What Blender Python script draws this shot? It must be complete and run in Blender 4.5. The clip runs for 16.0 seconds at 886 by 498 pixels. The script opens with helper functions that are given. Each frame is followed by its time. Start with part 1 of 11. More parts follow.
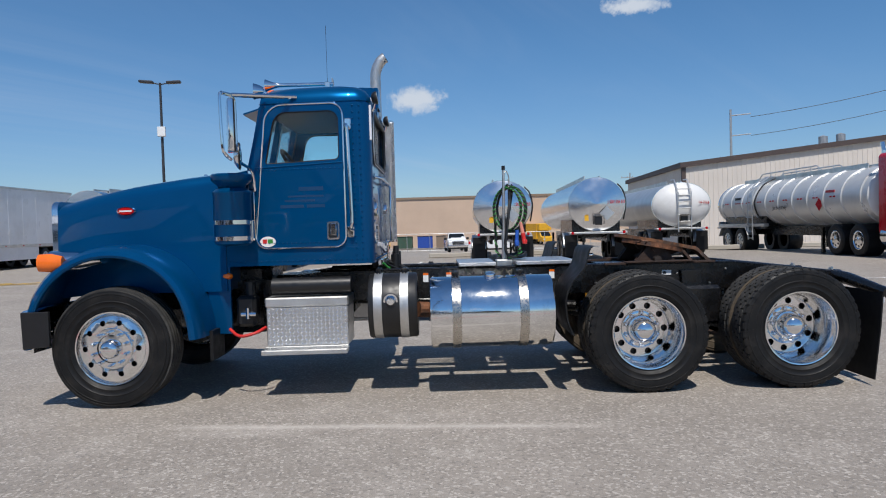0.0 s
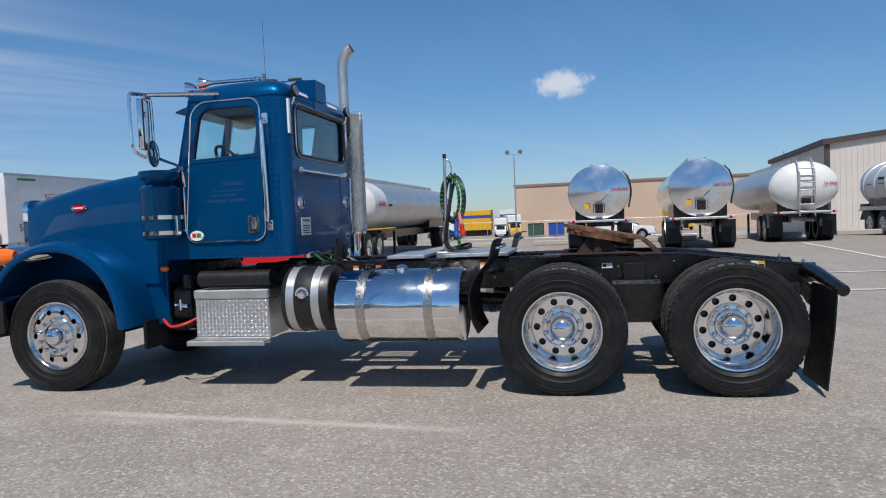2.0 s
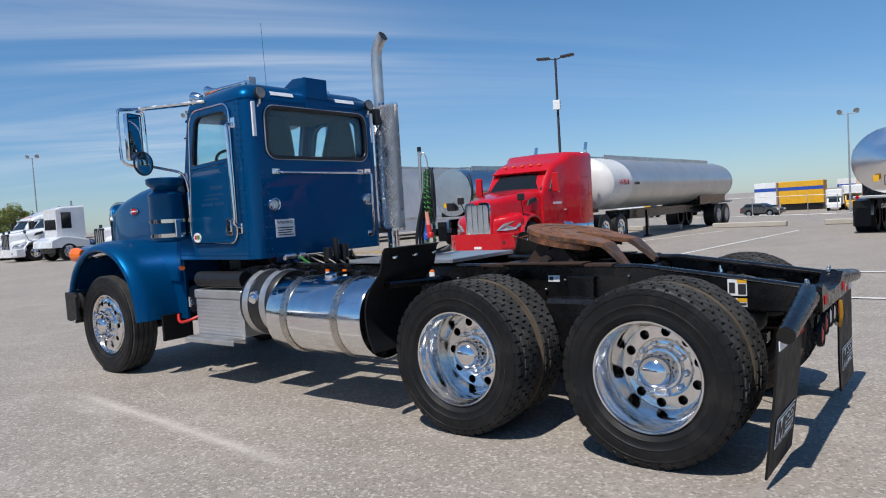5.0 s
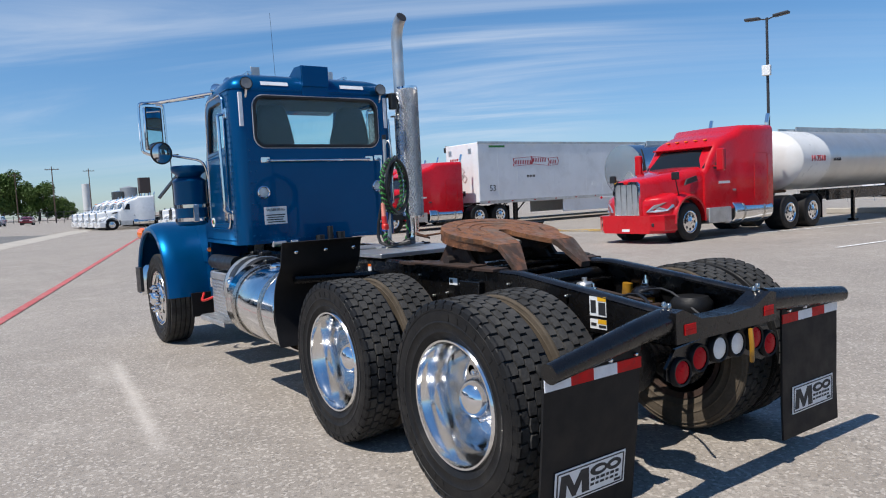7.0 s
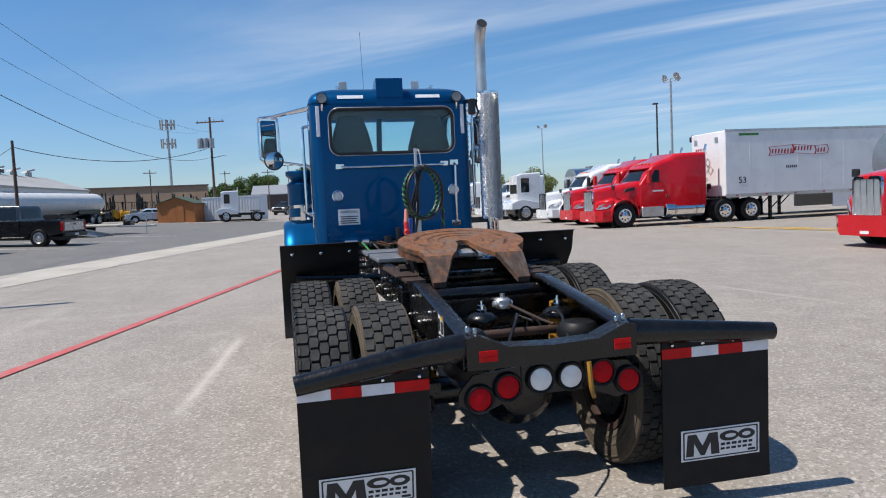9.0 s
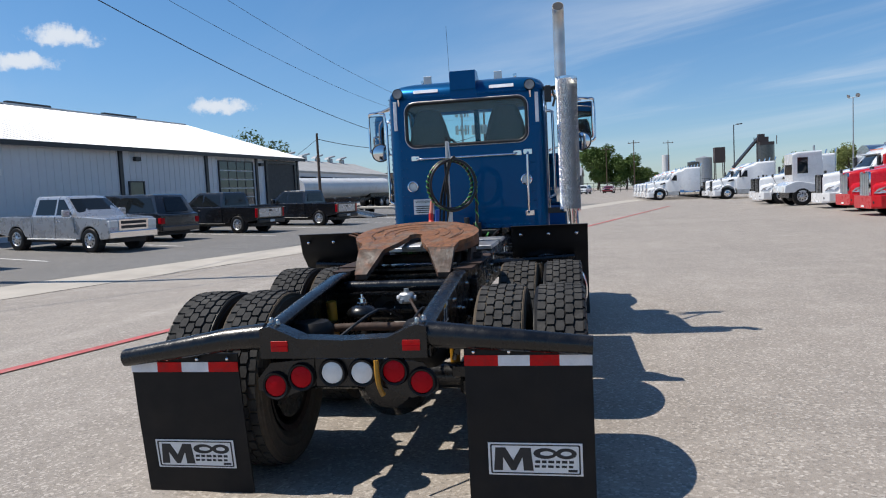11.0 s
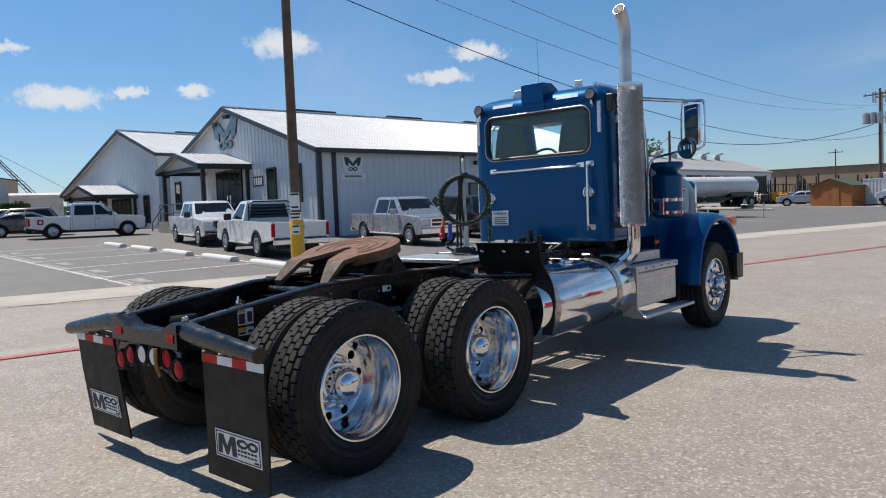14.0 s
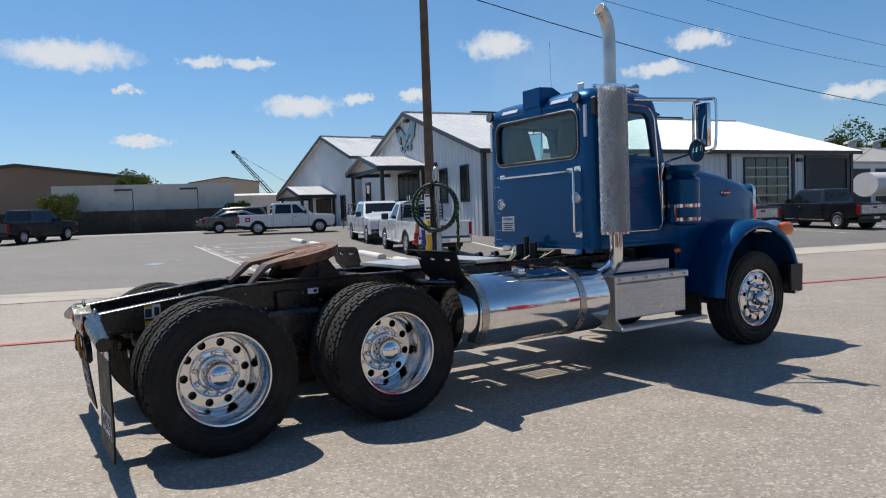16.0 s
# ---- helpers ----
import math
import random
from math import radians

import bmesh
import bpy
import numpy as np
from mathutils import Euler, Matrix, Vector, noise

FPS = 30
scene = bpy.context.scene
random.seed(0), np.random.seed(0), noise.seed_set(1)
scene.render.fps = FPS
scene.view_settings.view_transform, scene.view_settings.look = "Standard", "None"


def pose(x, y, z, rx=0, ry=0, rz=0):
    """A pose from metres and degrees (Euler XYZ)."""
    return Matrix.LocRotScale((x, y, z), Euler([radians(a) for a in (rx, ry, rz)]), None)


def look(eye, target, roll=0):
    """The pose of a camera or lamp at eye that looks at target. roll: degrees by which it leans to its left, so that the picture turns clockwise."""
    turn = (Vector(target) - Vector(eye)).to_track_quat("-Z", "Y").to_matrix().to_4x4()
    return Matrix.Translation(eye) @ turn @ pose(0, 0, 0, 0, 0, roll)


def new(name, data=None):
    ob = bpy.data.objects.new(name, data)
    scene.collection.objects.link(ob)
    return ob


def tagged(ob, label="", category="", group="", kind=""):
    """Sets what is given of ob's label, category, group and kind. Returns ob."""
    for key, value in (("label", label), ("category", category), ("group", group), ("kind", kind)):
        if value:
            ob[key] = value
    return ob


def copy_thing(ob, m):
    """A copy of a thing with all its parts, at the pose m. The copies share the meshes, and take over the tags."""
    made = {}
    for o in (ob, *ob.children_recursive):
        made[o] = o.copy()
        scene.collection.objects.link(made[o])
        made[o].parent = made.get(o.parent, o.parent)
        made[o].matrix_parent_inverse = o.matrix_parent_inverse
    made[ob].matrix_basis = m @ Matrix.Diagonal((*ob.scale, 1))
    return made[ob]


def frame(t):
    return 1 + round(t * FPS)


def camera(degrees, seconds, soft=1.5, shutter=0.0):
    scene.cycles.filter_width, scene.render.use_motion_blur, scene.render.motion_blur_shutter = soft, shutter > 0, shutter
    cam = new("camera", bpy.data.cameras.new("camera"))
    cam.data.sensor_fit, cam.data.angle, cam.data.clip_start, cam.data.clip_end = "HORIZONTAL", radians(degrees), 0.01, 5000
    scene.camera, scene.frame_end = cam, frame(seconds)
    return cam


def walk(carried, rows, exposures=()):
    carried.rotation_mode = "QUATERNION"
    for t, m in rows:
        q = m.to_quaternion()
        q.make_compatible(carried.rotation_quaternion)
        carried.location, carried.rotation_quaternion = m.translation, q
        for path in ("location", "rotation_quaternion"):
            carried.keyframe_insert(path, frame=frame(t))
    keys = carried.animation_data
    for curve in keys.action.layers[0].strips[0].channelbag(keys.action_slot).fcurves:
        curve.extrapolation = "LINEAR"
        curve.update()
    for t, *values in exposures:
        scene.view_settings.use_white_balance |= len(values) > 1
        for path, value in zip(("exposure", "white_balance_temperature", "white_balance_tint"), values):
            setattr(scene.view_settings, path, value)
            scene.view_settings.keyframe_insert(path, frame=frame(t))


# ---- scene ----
cam = camera(64.1, 16.0, 1.1)
METRES, EYE, TILT, LEAN, TURN = 17.647, 1.47, 0.0, 0.0, 0.2
ROWS = [
    (0.0, 0.0, 0.0, 0.0, -0.05, -1.76, 1.68),
    (0.5, 0.0277, -0.0015, 0.0001, 1.99, -2.46, 2.22),
    (1.0, 0.0543, 0.0052, -0.0003, 4.83, -2.66, 1.85),
    (1.5, 0.0852, 0.011, -0.0005, 8.45, -2.36, 1.93),
    (2.0, 0.1127, 0.0227, -0.0015, 11.7, -2.42, 2.43),
    (2.5, 0.1414, 0.0335, -0.0016, 16.02, -2.54, 2.47),
    (3.0, 0.1691, 0.0474, -0.0021, 20.09, -2.91, 2.45),
    (3.5, 0.1941, 0.0649, -0.0006, 24.38, -2.68, 2.67),
    (6.0, 0.295, 0.1826, 0.0021, 46.05, -3.97, 3.63),
    (6.5, 0.312, 0.2083, 0.0019, 50.3, -4.26, 3.37),
    (7.0, 0.3303, 0.2335, 0.003, 55.29, -4.2, 2.97),
    (7.5, 0.3494, 0.2586, 0.0035, 60.71, -3.96, 2.91),
    (8.0, 0.3627, 0.2864, 0.0046, 66.17, -4.02, 3.39),
    (8.5, 0.3785, 0.313, 0.0051, 71.58, -3.93, 3.03),
    (9.0, 0.3866, 0.3414, 0.0054, 77.65, -3.97, 2.64),
    (9.5, 0.3966, 0.3723, 0.006, 83.52, -4.26, 2.55),
    (12.0, 0.3855, 0.5357, 0.0032, 111.32, -3.83, 3.56),
    (12.5, 0.3765, 0.5676, 0.0037, 116.5, -3.62, 3.93),
    (13.0, 0.3634, 0.595, 0.0031, 122.28, -3.77, 3.32),
    (13.5, 0.3475, 0.6207, 0.0043, 127.07, -3.57, 2.6),
    (14.0, 0.3297, 0.6469, 0.0044, 131.17, -3.14, 2.22),
    (14.5, 0.3083, 0.67, 0.0048, 135.25, -3.35, 2.23),
    (15.0, 0.2861, 0.6959, 0.0046, 139.77, -3.2, 2.4),
    (15.5, 0.2628, 0.7154, 0.0045, 143.94, -2.84, 2.16),
    (16.0, 0.2408, 0.7389, 0.0045, 147.99, -2.68, 2.05),
]
walk(cam, [(t, pose(0, 0, EYE, TILT, LEAN, TURN) @ pose(METRES * x, METRES * y, METRES * z, 90 + pitch, roll, yaw)) for t, x, y, z, yaw, pitch, roll in ROWS],
     [(0.0, -0.12, 6500, 10), (3.5, -0.05, 6500, 10), (6.0, 0.08, 6500, 10), (8.0, 0.2, 6540, 10), (9.5, 0.2, 6600, 10), (12.0, 0.12, 6800, 10), (14.0, 0.1, 7000, 10), (16.0, 0.05, 7000, 10)])

# ---- light: high midday sun from the south side, clear sky with thin cloud ----
SUN = Vector((0.05, -0.557, 1.0)).normalized()
world = bpy.data.worlds.new("sky")
scene.world = world
world.use_nodes = True
wn, wl = world.node_tree.nodes, world.node_tree.links
sky = wn.new("ShaderNodeTexSky")
sky.sky_type = "NISHITA"
sky.sun_disc = False
sky.sun_elevation = math.asin(SUN.z)
sky.sun_rotation = math.atan2(SUN.x, SUN.y)
sky.air_density, sky.dust_density, sky.ozone_density = 1.0, 0.2, 2.2


def wnode(kind, *links, **values):
    """A world node with linked or set inputs, in order."""
    n = wn.new(kind)
    for k, v in values.items():
        if k == "op":
            n.operation = v
        else:
            n.inputs[k].default_value = v
    for i, v in enumerate(links):
        if v is None:
            continue
        if isinstance(v, (int, float, tuple)):
            n.inputs[i].default_value = v
        else:
            wl.new(v, n.inputs[i])
    return n.outputs[0]


def wmath(op, *a):
    return wnode("ShaderNodeMath", *a, op=op)


def wstep(x, lo, hi):
    n = wn.new("ShaderNodeMapRange")
    n.interpolation_type = "SMOOTHSTEP"
    wl.new(x, n.inputs["Value"])
    n.inputs["From Min"].default_value, n.inputs["From Max"].default_value = lo, hi
    return n.outputs[0]


tint = wn.new("ShaderNodeMix")
tint.data_type, tint.blend_type = "RGBA", "MULTIPLY"
tint.inputs[0].default_value = 1.0
wl.new(sky.outputs[0], tint.inputs[6])
# thin streaky cloud, and small fair-weather clouds at their bearings and heights
gen = wn.new("ShaderNodeTexCoord").outputs["Generated"]
sep = wn.new("ShaderNodeSeparateXYZ")
wl.new(gen, sep.inputs[0])
dx, dy, dz = sep.outputs
hue = wn.new("ShaderNodeMix")
hue.data_type = "RGBA"
hue.inputs[6].default_value, hue.inputs[7].default_value = (0.73, 0.93, 1.22, 1), (0.63, 1.0, 1.28, 1)
wl.new(wstep(dz, 0.0, 0.3), hue.inputs[0])
wl.new(hue.outputs[2], tint.inputs[7])
down = wmath("ADD", wmath("MAXIMUM", dz, 0.0), 0.12)
flat = wn.new("ShaderNodeCombineXYZ")
wl.new(wmath("DIVIDE", dx, down), flat.inputs[0])
wl.new(wmath("DIVIDE", dy, down), flat.inputs[1])
turned = wnode("ShaderNodeMapping", wnode("ShaderNodeMapping", flat.outputs[0], Rotation=(0, 0, radians(-52))), Scale=(0.2, 0.8, 1))
streak = wnode("ShaderNodeTexNoise", turned, Scale=1.1, Detail=9.0, Roughness=0.6, Distortion=0.9)
broad = wnode("ShaderNodeTexNoise", flat.outputs[0], Scale=0.33, Detail=3.0)
veil = wmath("MULTIPLY", wstep(streak, 0.40, 0.80), wstep(wmath("SUBTRACT", wmath("ADD", broad, wmath("MULTIPLY", wmath("MULTIPLY", dx, dy), -0.12)), wmath("MULTIPLY", dx, 0.06)), 0.40, 0.66))
veil = wmath("MULTIPLY", veil, wstep(dz, 0.0, 0.12))
veil = wmath("MULTIPLY", veil, wmath("ADD", 0.25, wmath("MULTIPLY", wstep(wmath("MULTIPLY", dx, -1.0), 0.5, 0.85), 0.9)))
veil = wmath("MULTIPLY", veil, wmath("ADD", 1.0, wmath("MULTIPLY", wstep(dy, 0.3, 0.9), 1.2)))
CLOUDS = [(-1.258, 0.182, 0.040, 0.018), (1.769, 0.218, 0.08, 0.018), (1.21, 0.234, 0.047, 0.018), (1.488, 0.160, 0.055, 0.014), (0.995, 0.187, 0.041, 0.010),
          (0.765, 0.135, 0.042, 0.010), (1.692, 0.112, 0.039, 0.007), (1.609, 0.214, 0.03, 0.008), (1.552, 0.213, 0.028, 0.008), (1.329, 0.171, 0.026, 0.008), (1.704, 0.176, 0.012, 0.006),
          (0.946, 0.218, 0.040, 0.012), (1.41, 0.166, 0.024, 0.007), (-1.561, 0.287, 0.042, 0.011)]
yw = radians(74)
ahead = wmath("ADD", wmath("MULTIPLY", dx, -math.sin(yw)), wmath("MULTIPLY", dy, math.cos(yw)))
aside = wmath("ADD", wmath("MULTIPLY", dx, -math.cos(yw)), wmath("MULTIPLY", dy, -math.sin(yw)))
bearing, height = wmath("ARCTAN2", aside, ahead), wmath("ARCSINE", dz)
puff = wnode("ShaderNodeTexNoise", gen, Scale=55.0, Detail=8.0, Roughness=0.66)
puff_b = wnode("ShaderNodeTexNoise", wnode("ShaderNodeMapping", gen, Location=(5, 3, 1)), Scale=55.0, Detail=8.0, Roughness=0.66)
bearing = wmath("ADD", bearing, wmath("MULTIPLY", wmath("SUBTRACT", puff, 0.5), 0.075))
height = wmath("ADD", height, wmath("MULTIPLY", wmath("SUBTRACT", puff_b, 0.5), 0.03))
heap = None
for c0, c1, cw, ch in CLOUDS:
    u = wmath("DIVIDE", wmath("SUBTRACT", bearing, c0), cw * 1.15)
    v = wmath("DIVIDE", wmath("SUBTRACT", height, c1 - ch * 0.25), ch * 1.25)
    d = wmath("ADD", wmath("MULTIPLY", u, u), wmath("MULTIPLY", v, v))
    m_ = wmath("SUBTRACT", 1.0, wstep(d, 0.05, 1.0))
    heap = m_ if heap is None else wmath("MAXIMUM", heap, m_)
cloud = wmath("MINIMUM", wmath("ADD", wmath("MULTIPLY", veil, 0.58), wmath("MULTIPLY", heap, 0.92)), 1.0)
over = wn.new("ShaderNodeMix")
over.data_type = "RGBA"
wl.new(cloud, over.inputs[0])
wl.new(tint.outputs[2], over.inputs[6])
over.inputs[7].default_value = (7.9, 8.6, 9.6, 1)
wl.new(over.outputs[2], wn["Background"].inputs["Color"])
wn["Background"].inputs["Strength"].default_value = 0.085
sun = new("sun", bpy.data.lights.new("sun", "SUN"))
sun.data.energy, sun.data.angle, sun.data.color = 4.8, radians(0.53), (1.0, 0.955, 0.89)
sun.matrix_world = look(SUN * 50, (0, 0, 0))
scene.view_settings.exposure = 0.0

# ---- mesh helpers ----
def part(name, bm, material, parent=None, label="", smooth=False, loc=None):
    """Link a bmesh as one mesh object, under parent."""
    me = bpy.data.meshes.new(name)
    bm.normal_update()
    bm.to_mesh(me)
    bm.free()
    return piece(name, me, material, parent, label, smooth, loc)


def piece(name, me, material=None, parent=None, label="", smooth=False, loc=None):
    if material is not None:
        me.materials.clear()
        me.materials.append(material)
    if smooth:
        me.polygons.foreach_set("use_smooth", [True] * len(me.polygons))
        me.set_sharp_from_angle(angle=radians(40))
    ob = new(name, me)
    if parent is not None:
        ob.parent = parent
    if loc is not None:
        ob.matrix_basis = loc
    if label:
        ob["label"] = label
    return ob


def thing(name, m, label, category, group="", kind=""):
    """An empty at a thing's base that carries its parts."""
    e = new(name)
    e.empty_display_size = 0.2
    e.matrix_basis = m
    return tagged(e, label, category, group, kind)


def faces(verts, polys):
    bm = bmesh.new()
    vs = [bm.verts.new(v) for v in verts]
    for p in polys:
        try:
            bm.faces.new([vs[i] for i in p])
        except ValueError:
            pass
    return bm


def merge(*bms):
    """Several bmeshes as one."""
    out = bmesh.new()
    for b in bms:
        me = bpy.data.meshes.new("tmp")
        b.to_mesh(me)
        b.free()
        out.from_mesh(me)
        bpy.data.meshes.remove(me)
    return out


def moved(bm, m):
    bm.transform(m)
    return bm


def box(x0, x1, y0, y1, z0, z1, bevel=0.0, seg=1):
    v = [(x, y, z) for x in (x0, x1) for y in (y0, y1) for z in (z0, z1)]
    bm = faces(v, [(0, 1, 3, 2), (4, 6, 7, 5), (0, 4, 5, 1), (2, 3, 7, 6), (0, 2, 6, 4), (1, 5, 7, 3)])
    if bevel:
        bmesh.ops.bevel(bm, geom=bm.edges[:], offset=bevel, segments=seg, profile=0.5, affect="EDGES")
    return bm


def loft(rings, close=True, caps=True):
    """Skin rings of equal length."""
    n = len(rings[0])
    verts = [p for r in rings for p in r]
    polys = []
    for i in range(len(rings) - 1):
        for j in range(n if close else n - 1):
            k = (j + 1) % n
            polys.append((i * n + j, i * n + k, (i + 1) * n + k, (i + 1) * n + j))
    if caps and close:
        polys.append(tuple(reversed(range(n))))
        polys.append(tuple(range((len(rings) - 1) * n, len(rings) * n)))
    bm = faces(verts, polys)
    bmesh.ops.recalc_face_normals(bm, faces=bm.faces[:])
    return bm


def lathe(profile, seg=32, axis="Y", a0=0.0, a1=360.0):
    """Turn (radius, height) pairs about an axis."""
    full = abs(a1 - a0) >= 360
    rings = []
    for i in range(seg if full else seg + 1):
        a = radians(a0 + (a1 - a0) * i / seg)
        c, s = math.cos(a), math.sin(a)
        if axis == "Y":
            rings.append([(r * c, h, r * s) for r, h in profile])
        elif axis == "Z":
            rings.append([(r * c, r * s, h) for r, h in profile])
        else:
            rings.append([(h, r * c, r * s) for r, h in profile])
    n, verts, polys = len(profile), [p for r in rings for p in r], []
    m = len(rings)
    for i in range(m if full else m - 1):
        k = (i + 1) % m
        for j in range(n - 1):
            polys.append((i * n + j, i * n + j + 1, k * n + j + 1, k * n + j))
    bm = faces(verts, polys)
    bmesh.ops.remove_doubles(bm, verts=bm.verts[:], dist=1e-5)
    bmesh.ops.recalc_face_normals(bm, faces=bm.faces[:])
    return bm


def curve_points(pts, n=6):
    """Smooth a polyline (Catmull-Rom)."""
    P = [Vector(p) for p in pts]
    P = [2 * P[0] - P[1], *P, 2 * P[-1] - P[-2]]
    out = []
    for i in range(1, len(P) - 2):
        a, b, c, d = P[i - 1:i + 3]
        for k in range(n):
            t = k / n
            out.append(0.5 * (2 * b + (c - a) * t + (2 * a - 5 * b + 4 * c - d) * t * t + (3 * b - a - 3 * c + d) * t ** 3))
    out.append(P[-2])
    return out


def tube(pts, r, seg=10, smooth=0):
    """A pipe along points; r may be a list."""
    P = curve_points(pts, smooth) if smooth else [Vector(p) for p in pts]
    rs = r if isinstance(r, (list, tuple)) else [r] * len(P)
    if len(rs) != len(P):
        rs = [rs[0] + (rs[-1] - rs[0]) * i / (len(P) - 1) for i in range(len(P))]
    up, rings = None, []
    for i, p in enumerate(P):
        d = (P[min(i + 1, len(P) - 1)] - P[max(i - 1, 0)]).normalized()
        if up is None:
            up = d.orthogonal().normalized()
        up = (up - d * up.dot(d)).normalized()
        side = d.cross(up)
        rings.append([p + rs[i] * (math.cos(a) * up + math.sin(a) * side) for a in [2 * math.pi * j / seg for j in range(seg)]])
    return loft(rings)


def prism(pts, axis, d0, d1, bevel=0.0):
    """A polygon (pairs) pushed along an axis: Y takes (x, z), X takes (y, z), Z takes (x, y)."""
    put = {"Y": lambda p, d: (p[0], d, p[1]), "X": lambda p, d: (d, p[0], p[1]), "Z": lambda p, d: (p[0], p[1], d)}[axis]
    bm = loft([[put(p, d0) for p in pts], [put(p, d1) for p in pts]])
    if bevel:
        bmesh.ops.bevel(bm, geom=bm.edges[:], offset=bevel, segments=2, profile=0.5, affect="EDGES")
    return bm


def rrect(x0, x1, z0, z1, r, n=5):
    """A rounded rectangle, counter-clockwise from its right side's foot; r: one or four radii (br, tr, tl, bl)."""
    rs = r if isinstance(r, (list, tuple)) else [r] * 4
    out = []
    for (cx, cz, a), q in zip(((x1 - rs[0], z0 + rs[0], -90), (x1 - rs[1], z1 - rs[1], 0), (x0 + rs[2], z1 - rs[2], 90), (x0 + rs[3], z0 + rs[3], 180)), rs):
        for i in range(n):
            t = radians(a + 90 * i / (n - 1))
            out.append((cx + q * math.cos(t), cz + q * math.sin(t)))
    return out


def framed(outer, inner, put, d0, d1):
    """A panel with a hole: two outlines of equal length, put(p, d) sets a point at depth d."""
    n = len(outer)
    verts = [put(p, d) for d in (d0, d1) for loop in (outer, inner) for p in loop]
    polys = []
    for j in range(n):
        k = (j + 1) % n
        polys += [(j, k, n + k, n + j), (2 * n + j, 3 * n + j, 3 * n + k, 2 * n + k),
                  (j, 2 * n + j, 2 * n + k, k), (n + j, n + k, 3 * n + k, 3 * n + j)]
    bm = faces(verts, polys)
    bmesh.ops.recalc_face_normals(bm, faces=bm.faces[:])
    return bm


def panel(outer, holes, put, d0, d1):
    """A flat panel of any outline with holes, of some thickness."""
    flat = bmesh.new()
    loops, edges = [], []
    for pts in (outer, *holes):
        vs = [flat.verts.new((p[0], p[1], 0)) for p in pts]
        loops.append(len(vs))
        edges += [flat.edges.new((vs[i], vs[(i + 1) % len(vs)])) for i in range(len(vs))]
    flat.verts.index_update()
    bmesh.ops.triangle_fill(flat, use_beauty=True, use_dissolve=False, edges=edges, normal=(0, 0, 1))
    tris = [[v.index for v in f.verts] for f in flat.faces]
    P = [(v.co.x, v.co.y) for v in flat.verts]
    flat.free()
    n = len(P)
    verts = [put(p, d0) for p in P] + [put(p, d1) for p in P]
    polys = [tuple(t) for t in tris] + [tuple(n + i for i in reversed(t)) for t in tris]
    k = 0
    for m_ in loops:
        polys += [(k + i, k + (i + 1) % m_, n + k + (i + 1) % m_, n + k + i) for i in range(m_)]
        k += m_
    bm = faces(verts, polys)
    bmesh.ops.recalc_face_normals(bm, faces=bm.faces[:])
    return bm




def text(body, size, material, parent, m, name="lettering", extrude=0.0008):
    """Lettering in the built-in font, as a mesh; m sets its plane (x along the line, y up)."""
    cu = bpy.data.curves.new(name, "FONT")
    cu.body, cu.size, cu.extrude, cu.align_x, cu.align_y = body, size, extrude, "CENTER", "CENTER"
    cu.resolution_u = 2
    tmp = new(name, cu)
    me = bpy.data.meshes.new_from_object(tmp.evaluated_get(bpy.context.evaluated_depsgraph_get()))
    bpy.data.objects.remove(tmp)
    return piece(name, me, material, parent, loc=m)


